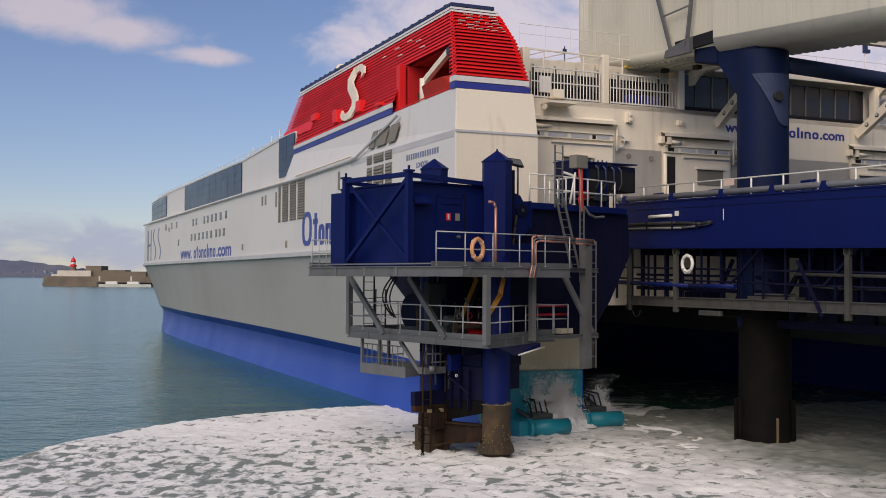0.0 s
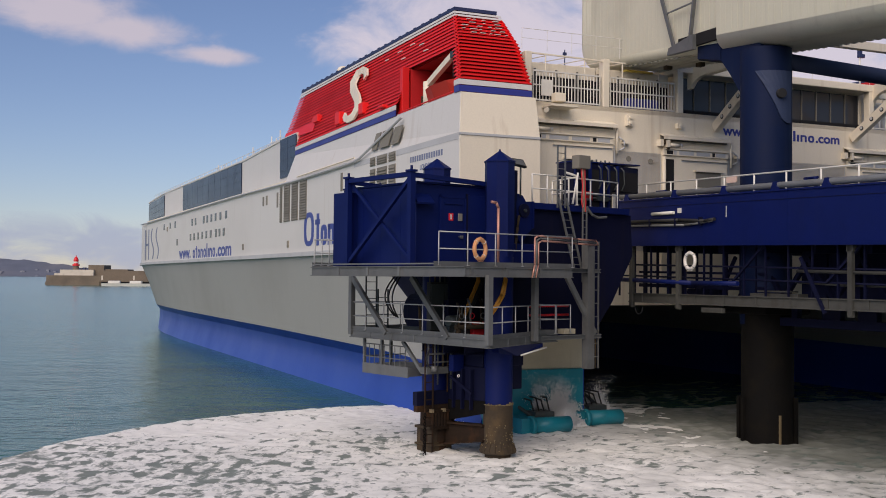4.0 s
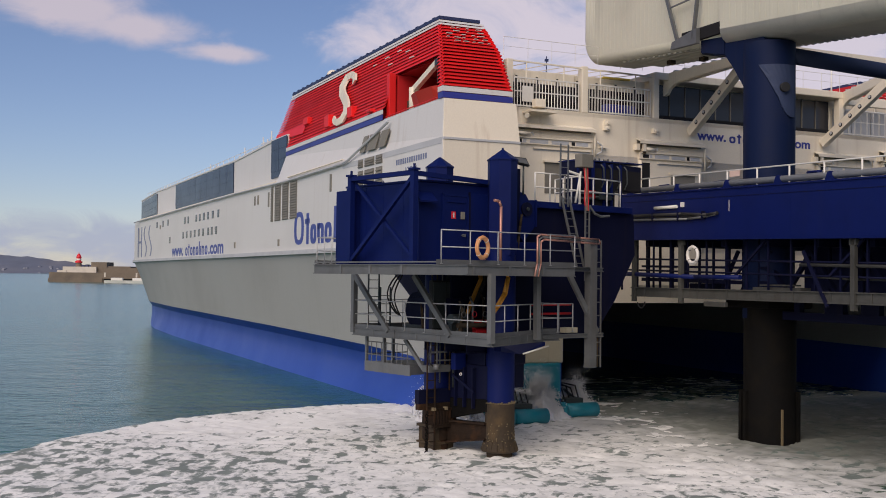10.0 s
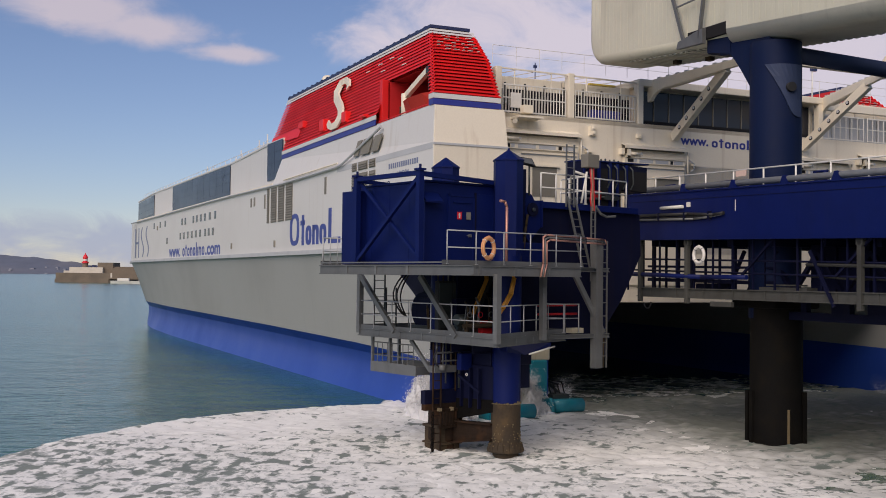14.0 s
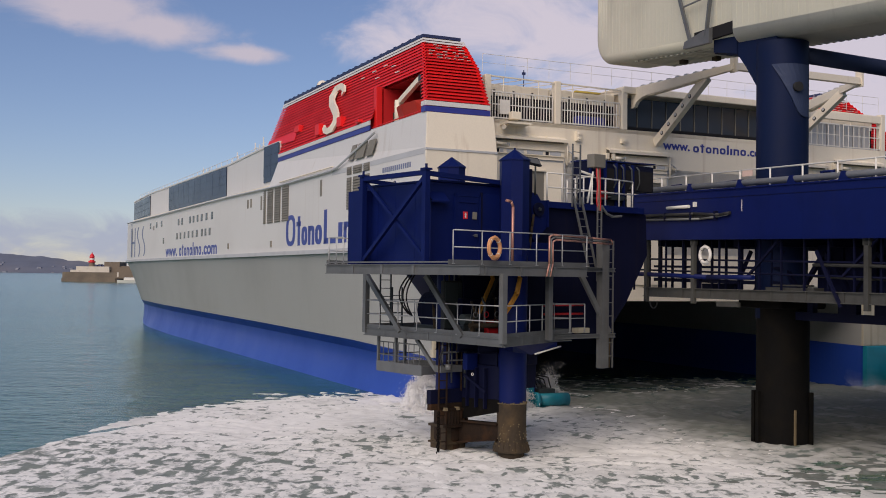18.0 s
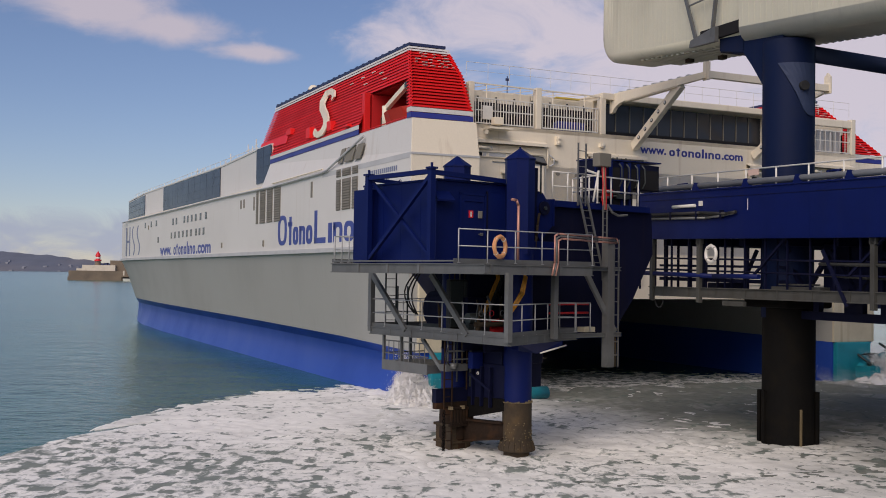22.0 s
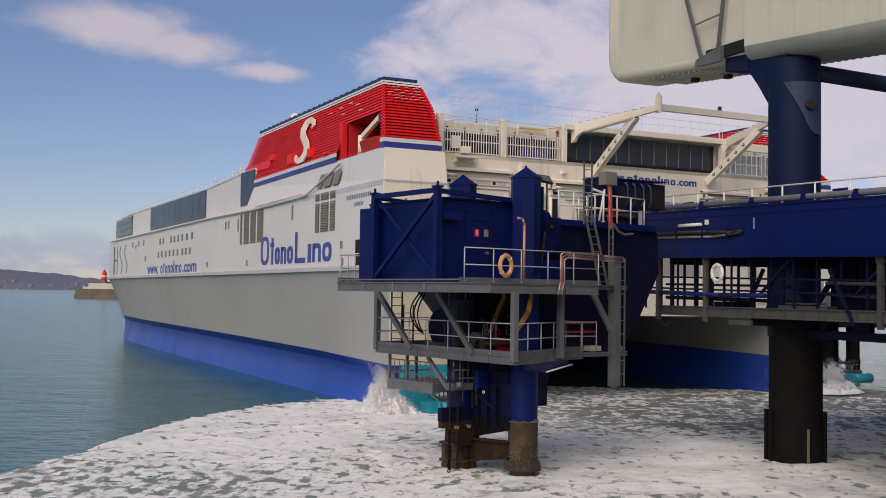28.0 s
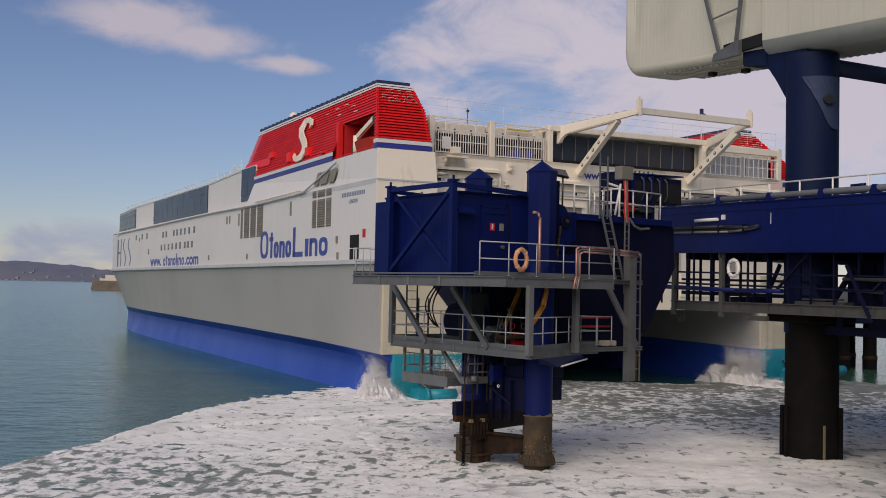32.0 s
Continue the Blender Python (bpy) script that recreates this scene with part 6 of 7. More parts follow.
        br = part("branch_pipe", made(pipe, [(x, 0.1, 0.35), (x, 0.1, 0.95 + 0.15 * (k % 3)), (x + 0.2, 0.5, 1.2 + 0.15 * (k % 3))], 0.045, 7), (RUSTY, GALV, RUST_DARK)[k % 3], pp)
        part("valve_wheel", made(ring_shape, (x, 0.0, 0.75), (0, 1, 0), 0.10, 0.016, 14, 6), MACHINE_RED if k % 2 else GALV, br)
    return d


# ---------------------------------------------------------------- floating linkspan
# Linkspan space: x towards the shore, y away from the quay, origin under the rail.
LINK = Matrix.Translation((12.28, 41.0, 0)) @ pose(0, 0, 0, 0, 0, math.degrees(math.atan2(-0.909, 0.417)))


def gz(x, z):
    """The span falls gently towards the shore."""
    return z - 0.0205 * (x + 9.2)


def span_plate(bm, x0, x1, z0, z1, y, t):
    plate(bm, [(x0, y, gz(x0, z0)), (x1, y, gz(x1, z0)), (x1, y, gz(x1, z1)), (x0, y, gz(x0, z1))], (0, t, 0))


def linkspan():
    l = thing("linkspan", LINK, "deep blue floating steel linkspan with a white railing", "linkspan")
    # main girders, near and far, with flanges and web stiffeners
    for y in (-0.1, 22.0):
        g = part("girder", made(span_plate, -9.3, 30, 8.36, 10.3, y, 0.4), NAVY, l)
        part("flange", made(span_plate, -9.3, 30, 8.28, 8.36, y - 0.06, 0.55), NAVY, g)
        part("flange", made(span_plate, -9.3, 30, 10.3, 10.36, y - 0.05, 0.5), NAVY, g)
        part("weld_line", made(span_plate, -9.3, 30, 9.98, 10.0, y - 0.012, 0.02), NAVY_DULL_SHADE, g)
        for i in range(5):
            x = -5.5 + 7.2 * i
            part("web_joint", made(span_plate, x, x + 0.012, 8.38, 10.28, y - 0.004, 0.02), NAVY, g)
    # outer part of the deck is out of view, added to shade the water
    part("deck_plate", made(span_plate, -9.3, 30, 10.1, 10.2, 0.3, 21.7), NAVY_DULL_SHADE, l)
    kerb = part("kerb_tube", made(rod, (-9.2, 0.05, gz(-9.2, 10.52)), (30, 0.05, gz(30, 10.52)), 0.13, 12), KERB_GREY, l, "grey tube along the deck edge")
    for x in (-8.6, -5.1, -1.9, 1.0, 3.6, 6.8):
        part("kerb_bracket", made(plate, [(x - 0.22, -0.1, gz(x, 10.34)), (x + 0.22, -0.1, gz(x, 10.34)), (x + 0.07, -0.1, gz(x, 10.66)), (x - 0.07, -0.1, gz(x, 10.66))], (0, 0.2, 0)), NAVY, kerb)
    x0, n = -8.9, 18
    railing(l, (x0, 0.0), (x0 + 1.74 * n, 0.0), gz(x0, 10.1), n, RAIL_WHITE, 0.92, r=0.032, zb=gz(x0 + 1.74 * n, 10.1))
    part("mooring_board", made(box, (-1.75, -0.06, gz(-2, 10.75)), (-1.15, -0.02, gz(-2, 10.98))), PALE_BOARD, l, "small faded board on the railing")
    railing(l, (-9.2, 22.1), (22.1, 22.1), gz(-9.2, 10.2), 18, RAIL_WHITE, 0.92, r=0.032, zb=gz(22.1, 10.2))
    # hydraulic hose bundle and tube lamp on the girder face
    hb = part("thick_hose", made(pipe, [(-9.2, -0.2, gz(-9.2, 9.36)), (-4.6, -0.2, gz(-4.6, 9.36)), (-2.9, -0.22, gz(-2.9, 9.28)), (-2.3, -0.2, gz(-2.3, 9.34))], 0.07, 8), RUBBER, l, "thick black hose on the girder")
    part("hose", made(pipe, [(-9.2, -0.2, gz(-9.2, 9.18)), (-4.2, -0.2, gz(-4.2, 9.14)), (-3.2, -0.2, gz(-3.2, 9.2)), (-2.4, -0.2, gz(-2.4, 9.3))], 0.05, 8), GALV, hb)
    part("hose", made(pipe, [(-9.2, -0.18, gz(-9.2, 9.26)), (-3.6, -0.18, gz(-3.6, 9.22))], 0.03, 6), RUBBER, hb)
    for x in (-8.4, -6.6, -4.8, -3.2):
        part("hose_clip", made(box, (x - 0.04, -0.28, gz(x, 9.1)), (x + 0.04, -0.08, gz(x, 9.44))), NAVY_DULL_SHADE, hb)
    part("tube_lamp", joined((rod, (-6.5, -0.2, gz(-6.5, 9.66)), (-4.95, -0.2, gz(-4.95, 9.68)), 0.07, 8), (box, (-4.7, -0.2, gz(-4.6, 9.66)), (-4.55, -0.1, gz(-4.6, 9.86)))), RAIL_WHITE, l)
    part("paint_run", made(span_plate, -1.72, -1.69, 9.4, 9.85, -0.108, 0.02), RAIL_WHITE, l)
    # seaward end of the railing
    part("apron_rail", made(pipe, [(-8.9, 0, 11.0), (-9.3, 0.0, 10.85)], 0.032, 7), RAIL_WHITE, l)
    part("end_plate", made(plate, [(-9.32, -0.14, 8.3), (-9.32, 22.3, 8.3), (-9.32, 22.3, 10.36), (-9.32, -0.14, 10.36)], (0.05, 0, 0)), NAVY, l)
    # gallery hung below the girder
    ga = part("gallery_beam", made(box, (-8.6, 0.1, 5.72), (12, 0.26, 6.12)), SHADED_OLD_STEEL, l, "grey gallery beam under the girder")
    part("gallery_floor", made(box, (-8.6, 0.28, 6.02), (12, 1.4, 6.06)), NAVY_DULL_SHADE, ga)
    part("gallery_lug", made(box, (-3.4, 0.02, 5.42), (-2.1, 0.2, 5.62), 0.02), SHADED_OLD_STEEL, ga)
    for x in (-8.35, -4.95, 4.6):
        part("gallery_hanger", joined((bar, (x, 0.06, 5.5), (x, 0.06, gz(x, 8.3)), 0.2, 0.16), (box, (x - 0.15, -0.02, gz(x, 8.05)), (x + 0.15, 0.16, gz(x, 8.28)))), SHADED_OLD_STEEL, ga)
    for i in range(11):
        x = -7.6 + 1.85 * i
        part("beam_stiffener", made(box, (x - 0.04, 0.06, 5.74), (x + 0.04, 0.1, 6.1)), SHADED_OLD_STEEL, ga)
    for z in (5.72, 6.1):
        part("beam_flange", made(box, (-8.6, 0.03, z), (12, 0.1, z + 0.04)), SHADED_OLD_STEEL, ga)
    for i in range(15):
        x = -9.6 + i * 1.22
        part("gallery_post", made(bar, (x, 0.25, 6.0), (x, 0.25, gz(x, 8.3)), 0.07, 0.07), NAVY_DULL_SHADE, ga)
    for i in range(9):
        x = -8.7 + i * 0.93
        part("gallery_post", made(bar, (x, 1.05, 6.0), (x, 1.05, gz(x, 8.3)), 0.07 if i % 3 else 0.2, 0.1), NAVY_DULL_SHADE, ga)
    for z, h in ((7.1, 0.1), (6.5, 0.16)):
        part("gallery_stringer", made(bar, (-9.2, 1.1, z), (-0.8, 1.1, z - 0.1), 0.1, h), NAVY_DULL_SHADE, ga)
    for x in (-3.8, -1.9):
        part("gallery_web", made(bar, (x, 1.3, 6.1), (x + 1.0, 1.3, 7.7), 0.1, 0.14), NAVY_DULL_SHADE, ga)
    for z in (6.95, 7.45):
        part("gallery_rail", made(rod, (-10.2, 0.25, z), (12, 0.25, gz(12, z)), 0.04, 7), NAVY_DULL_SHADE, ga)
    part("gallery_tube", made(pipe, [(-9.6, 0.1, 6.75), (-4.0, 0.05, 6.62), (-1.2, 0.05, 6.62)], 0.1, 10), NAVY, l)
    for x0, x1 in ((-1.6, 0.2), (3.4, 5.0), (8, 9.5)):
        part("gallery_strut", made(bar, (x0, 0.15, 6.7), (x1, 0.15, gz(x1, 8.3)), 0.09, 0.09), NAVY_DULL_SHADE, l)
    part("gallery_strut", made(bar, (2.2, 0.05, 7.6), (3.4, 0.05, 5.6), 0.08, 0.12), NAVY_DULL_SHADE, l)
    part("service_pipe", made(pipe, [(2.0, 0.1, 7.1), (12, 0.1, 6.9)], 0.06, 8), SHADED_OLD_STEEL, l)
    part("service_pipe", made(pipe, [(1.6, 0.4, 6.7), (4.0, 0.4, 6.6), (12, 0.4, 6.5)], 0.05, 8), SHADED_OLD_STEEL, l)
    part("service_tray", joined((box, (-1.0, 0.5, 6.05), (1.6, 1.0, 6.25)), (box, (-0.6, 0.5, 6.3), (1.2, 0.9, 6.36))), SHADED_OLD_STEEL, l)
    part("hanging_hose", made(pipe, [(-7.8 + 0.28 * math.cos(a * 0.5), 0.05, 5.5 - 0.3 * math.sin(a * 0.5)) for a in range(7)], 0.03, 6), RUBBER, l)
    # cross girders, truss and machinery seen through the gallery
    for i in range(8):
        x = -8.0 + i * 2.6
        part("cross_girder", made(box, (x - 0.12, 0.5, gz(x, 8.0)), (x + 0.12, 21.9, gz(x, 8.3))), NAVY_DULL_SHADE, l)
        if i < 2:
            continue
        part("truss_web", joined((bar, (x, 1.5, 6.0), (x + 1.3, 1.5, gz(x, 7.8)), 0.16, 0.16), (bar, (x + 1.3, 1.5, gz(x, 7.8)), (x + 2.6, 1.5, 6.0), 0.16, 0.16)), NAVY_DULL_SHADE, l)
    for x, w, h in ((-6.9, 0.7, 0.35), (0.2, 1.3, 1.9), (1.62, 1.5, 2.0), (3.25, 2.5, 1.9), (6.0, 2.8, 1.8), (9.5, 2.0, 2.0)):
        part("equipment_box", made(box, (x, 2.0, 6.0), (x + w, 3.4, 6.0 + h), 0.03), NAVY_DULL_SHADE, l)
    part("lower_truss", made(span_plate, -7.6, 22, 5.75, 6.1, 6.0, 0.4), NAVY_DULL_SHADE, l)
    part("lower_truss", made(span_plate, -3.2, 22, 5.2, 5.6, 10.8, 0.4), NAVY_DULL_SHADE, l)
    # column: dark tidal foot, blue shaft, flared head with gusset and pin
    shaft = part("column", made(lathe, (-1.72, 1.93), [(1.02, 5.0), (1.02, 16.1)], 40), COLUMN_BLUE, l, "thick blue steel column")
    part("column_foot", made(lathe, (-1.62, 1.93), [(1.05, -2.5), (1.06, 1.5), (1.03, 1.62), (1.03, 5.6)], 36), BLACKENED, shaft, "dark wet column foot with the shade of the deck in its colour")
    for a in (-122, -98, -16, 34):
        t = math.radians(a)
        part("fender_strip", made(bar, (-1.62 + 1.1 * math.cos(t), 1.93 + 1.1 * math.sin(t), -1), (-1.62 + 1.1 * math.cos(t), 1.93 + 1.1 * math.sin(t), 1.45 if a == -16 else 2.1), 0.07 if a == -16 else 0.16, 0.07 if a == -16 else 0.16), CRUST if a == -16 else BLACKENED, shaft)
    part("collar", made(box, (-3.0, 0.8, 5.4), (-0.45, 3.1, 5.9), 0.1), BLACKENED, l)
    part("under_beam", made(box, (-0.6, 1.65, 4.98), (12, 1.95, 5.3)), NAVY_DULL_SHADE, l)
    for x0, x1 in ((0.0, 0.3), (1.6, 2.5), (3.35, 4.2), (7.2, 7.8)):
        part("under_post", made(box, (x0, 1.68, 5.3), (x1, 1.92, 5.98)), NAVY_DULL_SHADE, l)
    bm = bmesh.new()
    plate(bm, [(-2.1, 1.2, 14.0), (-3.05, 1.2, 15.3), (-3.6, 1.2, 15.95), (-4.3, 1.2, 16.05), (-4.3, 1.2, 16.85), (-1.25, 1.2, 16.3), (-1.25, 1.2, 15.2), (-1.25, 1.2, 14.0)], (0, 1.2, 0))
    part("column_head", bm, COLUMN_BLUE, l)
    part("head_arm", joined((box, (-5.2, 1.25, 16.25), (-4.2, 2.9, 16.95), 0.05), (plate, [(-5.1, 1.15, 16.3), (-3.6, 1.15, 15.98), (-3.6, 1.15, 16.9), (-5.1, 1.15, 17.2)], (0, 0.14, 0))), COLUMN_BLUE, l)
    # gusset: a thick plate wrapped on the column, narrowing downwards to a rounded foot
    def on_column(u, z, r):
        a = math.radians(-41) + math.asin(max(-0.98, min(0.98, u / 1.06)))
        return (-1.72 + r * math.cos(a), 1.93 + r * math.sin(a), z)
    rings = []
    for z, left in ((15.1, -0.42), (14.6, -0.12), (14.2, 0.10), (13.8, 0.31), (13.4, 0.48), (13.2, 0.58), (13.08, 0.68), (13.02, 0.78)):
        us = [left + (0.93 - left) * k / 7 for k in range(8)]
        rings.append([on_column(u, z, 1.09) for u in us] + [on_column(u, z, 1.0) for u in us[::-1]])
    bm = made(loft, rings)
    gu = part("gusset", bm, GUSSET_BLUE, l, "grey-blue gusset plate on the column")
    part("pin", made(rod, on_column(0.53, 14.17, 1.02), on_column(0.53, 14.17, 1.24), 0.19, 16), RUBBER, gu)
    # the paler gusset blue paints in the tube's sunlit top
    part("cross_tube", made(rod, (-1.3, 2.4, 15.65), (-1.3, 14.0, 15.3), 0.33, 20), GUSSET_BLUE, l)
    part("column", made(lathe, (-1.62, 13.0), [(1.0, -2), (1.0, 15.4)], 28), NAVY, l)
    for x, h in ((-3.9, 0.12), (1.5, 0.2), (-7.7, 0.15)):
        part("deck_bollard", joined((rod, (x, 1.0, gz(x, 10.2)), (x, 1.0, gz(x, 10.6) + h), 0.07, 10), (rod, (x + 0.5, 1.0, gz(x, 10.2)), (x + 0.5, 1.0, gz(x, 10.6) + h), 0.07, 10), (rod, (x - 0.1, 1.0, gz(x, 10.6) + h), (x + 0.6, 1.0, gz(x, 10.6) + h), 0.05, 10)), NAVY, l)
    ring = life_ring(LINK @ pose(-4.1, 0.0, 7.54, 90, 0, 0), RING_WHITE, "white life ring hung on the linkspan gallery", GALV)
    # seaward landing with ladders, cabinet and cables
    st = thing("boarding_platform", DOLPHIN @ pose(4.5, 1.0, 9.0), "blue boarding platform with white rails and a grey ladder", "platform")
    part("platform_floor", made(box, (-2.0, -0.1, 0.2), (3.4, 3.4, 0.45), 0.02), NAVY, st)
    part("platform_face", made(plate, [(-3.7, 0.1, 0.2), (3.7, 0.1, 0.2), (3.8, 0.1, -1.5), (2.6, 0.1, -3.4), (1.46, 0.1, -4.7), (-3.7, 0.1, -4.7)], (0, 0.6, 0)), NAVY_DULL_SHADE, st)
    hood = part("ramp_hood", joined((box, (0.75, 0.55, 0.45), (3.0, 1.5, 2.28), 0.03), (box, (3.0, 0.57, 1.2), (4.7, 1.5, 2.28), 0.03)), NAVY_DULL_SHADE, st, "dark blue hood over the ramp end")
    part("hood_roof", made(plate, [(0.72, 0.5, 2.28), (4.75, 0.5, 2.38), (4.75, 1.55, 2.38), (0.72, 1.55, 2.28)], (0, 0, 0.05)), NAVY, hood)
    # flat near-black panels painted for the unlit opening
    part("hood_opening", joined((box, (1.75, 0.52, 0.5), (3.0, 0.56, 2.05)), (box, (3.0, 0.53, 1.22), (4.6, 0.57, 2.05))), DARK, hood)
    for x in (0.8, 1.65, 2.3, 2.75, 3.3):
        part("hood_post", made(bar, (x, 0.48, 0.45), (x, 0.48, 2.28), 0.1, 0.1), NAVY, hood)
    for k in range(9):
        part("hood_stub", made(rod, (0.95 + 0.26 * k, 0.7, 2.3), (0.95 + 0.26 * k, 0.7, 2.46 + 0.03 * (k % 2)), 0.035, 6), STEEL_DARK, hood)
    for x in (2.1, 2.55, 3.05, 3.5):
        part("hood_hook", made(pipe, [(x, 0.45, 2.2), (x, 0.3, 2.05), (x + 0.03, 0.3, 1.5), (x, 0.42, 1.25)], 0.03, 6), STEEL_DARK, hood)
    part("hood_grating", joined((bar, (0.8, 0.4, 0.95), (2.0, 0.4, 1.0), 0.12, 0.06), (bar, (0.5, 0.4, 0.75), (1.6, 0.4, 0.78), 0.08, 0.08)), GALV, hood)
    part("fire_box", made(box, (1.35, 0.38, 0.75), (1.7, 0.5, 1.1), 0.02), DARK_RED, hood, "dark red fire hose box")
    part("leaning_pole", made(rod, (0.05, -0.1, 0.5), (0.35, -0.1, 1.75), 0.045, 7), RAIL_WHITE, st)
    part("leaning_pole", made(rod, (-0.15, 0.1, 1.75), (0.45, -0.05, 1.6), 0.05, 7), RAIL_WHITE, st)
    railing(st, (-2.1, -0.05), (-0.5, -0.05), 0.45, 2, RAIL_WHITE, 1.1, r=0.03)
    railing(st, (-0.5, -0.05), (3.1, 0.3), 0.45, 4, RAIL_WHITE, 1.1, r=0.03)
    railing(st, (0.2, -0.2), (0.6, 1.6), 0.45, 3, RAIL_WHITE, 1.1, r=0.03)
    ladder(st, (-0.68, -0.2, 0.3), (-0.68, -0.2, 2.75), 0.42, GALV, name="steel_ladder")
    ladder(st, (0.15, -0.35, -2.2), (-0.62, -0.2, 0.7), 0.42, GALV, name="steel_ladder", w=0.07)
    ladder(st, (0.58, -0.25, -2.6), (0.58, -0.25, 0.4), 0.22, GALV, name="cable_ladder", rise=0.26)
    cab = part("junction_box", made(box, (0.2, -0.3, 1.92), (0.86, 0.1, 2.45), 0.03), LOUVRE, st, "grey-brown junction box")
    for k in range(4):
        part("cable", made(pipe, [(0.42 + 0.07 * k, -0.2, 1.92), (0.45 + 0.05 * k, -0.25, 1.2), (0.4 + 0.08 * k, -0.25, 0.6), (0.5 + 0.04 * k, -0.25, 0.2)], 0.022, 6), (MACHINE_RED, COPPER, BARE, MACHINE_RED)[k], cab)
    part("cable", made(pipe, [(0.7, -0.25, 0.4), (1.0, -0.25, 0.1), (1.4, -0.2, 0.0), (1.9, -0.2, 0.05)], 0.05, 6), GALV, cab)
    part("red_valve", joined((box, (1.9, 0.3, 0.75), (2.6, 0.6, 0.95)), (rod, (1.7, 0.4, 0.85), (2.8, 0.4, 0.85), 0.05, 7)), STEEL_DARK, st)
    return l, ring


def gangway():
    g = thing("passenger_gangway", LINK, "white corrugated enclosed passenger gangway", "gangway")

    def foot(x):
        return 17.3 - 0.078 * (x + 13.9)

    def tube(x0, x1, lo, y0, y1, r, name):
        rings = []
        nose = [(x0 + 0.85 * (1 - math.cos(a)), 0.85 * (1 - math.sin(a))) for a in (0, 0.3, 0.6, 0.9, 1.2, 1.57)] if x0 < -10 else [(x0, 0)]
        for x, up in nose + [(x1, 0)]:
            z = foot(x) + lo + up
            prof = [(y0, z - up + 4.4), (y0, z + r)] + [(y0 + r - r * math.cos(a), z + r - r * math.sin(a)) for a in (0.26, 0.52, 0.79, 1.05, 1.31)] + [(y0 + r, z), (y1 - r, z)] + [(y1 - r + r * math.sin(a), z + r - r * math.cos(a)) for a in (0.26, 0.52, 0.79, 1.05, 1.31)] + [(y1, z + r), (y1, z - up + 4.4)]
            rings.append([(x, y, zz) for y, zz in prof])
        bm = made(loft, rings)
        for f in bm.faces:
            f.smooth = len(f.verts) == 4 and f.calc_area() < 0.35 * (x1 - x0)
        return part(name, bm, GANG_WHITE, g)
    a = tube(-14.3, -3.5, 0.0, 1.1, 3.9, 0.42, "seaward_section")
    b = tube(-3.5, 24, -0.12, 0.85, 4.1, 0.62, "shore_section")
    # standing seams on the wall sheets and ribs across the belly
    for i in range(34):
        x = -14.2 + i * 0.31
        b0 = 0.45 if x > -13.4 else 1.3
        part("wall_seam", made(plate, [(x, 1.091, foot(x) + b0), (x + 0.04, 1.091, foot(x) + b0), (x + 0.04, 1.091, foot(x) + 4.3), (x, 1.091, foot(x) + 4.3)], (0, 0.03, 0)), GANG_WHITE, a)
    for i in range(56):
        x = -3.3 + i * 0.36
        part("wall_seam", made(plate, [(x, 0.842, foot(x) + 0.6), (x + 0.05, 0.842, foot(x) + 0.6), (x + 0.05, 0.842, foot(x) + 4.3), (x, 0.842, foot(x) + 4.3)], (0, 0.025, 0)), GANG_WHITE, b)
    for i in range(70):
        x = -11.5 + i * 0.4
        y1 = 3.85 if x < -3.5 else 4.05
        part("belly_rib", made(box, (x, 1.5, foot(x) - 0.07), (x + 0.2, y1, foot(x) + 0.06)), GANG_WHITE, a if x < -3.5 else b)
    # hanger frame and saddle over the column head
    fr = part("hanger_frame", joined((bar, (-7.6, 0.8, 20.4), (-6.2, 0.8, 16.75), 0.1, 0.16), (bar, (-4.6, 0.8, 20.6), (-5.2, 0.8, 16.9), 0.1, 0.16)), GALV, g)
    for z in (18.6, 19.9):
        part("frame_tie", made(bar, (-7.6 + (20.4 - z) * 0.38, 0.8, z), (-4.62 - (20.6 - z) * 0.16, 0.8, z + 0.1), 0.06, 0.06), GALV, fr)
    part("saddle", made(plate, [(-6.7, 0.72, 16.7), (-4.9, 0.72, 16.65), (-4.9, 0.72, 17.3), (-6.6, 0.72, 17.0)], (0, 0.2, 0)), GALV, g)
    part("dark_gap", made(box, (-6.2, 0.95, 16.85), (-3.55, 1.2, 17.35)), DARK, g)
    for x, y in ((-9.5, 2.6), (-7.6, 3.0)):
        part("belly_box", made(box, (x, y, foot(x) - 0.26), (x + 0.34, y + 0.3, foot(x)), 0.03), RUSTY if x < 0 else RUBBER, g)
    return g


def shore():
    """The unseen quay underfoot, and an unseen terminal block added to shade the water."""
    q = thing("quay", pose(0, 0, 0), "concrete quay with a granite edge", "quay", kind="structure")
    part("quay_block", made(prism, [(-120, -70), (60, -70), (60, 9), (20, 9), (20, 2), (-120, 2)], -4, 4.9), CONCRETE, q)
    t = thing("terminal_building", pose(33, -6, 4.9), "plain pale terminal block out of view, added to shade the water", "building", kind="structure")
    part("terminal_wall", made(box, (-13, -24, 0), (24, 14, 17.5)), GANG_WHITE, t)
    part("terminal_roof", made(box, (-13.5, -24.5, 17.5), (24.5, 14.5, 18.1)), GREY_PANEL, t)


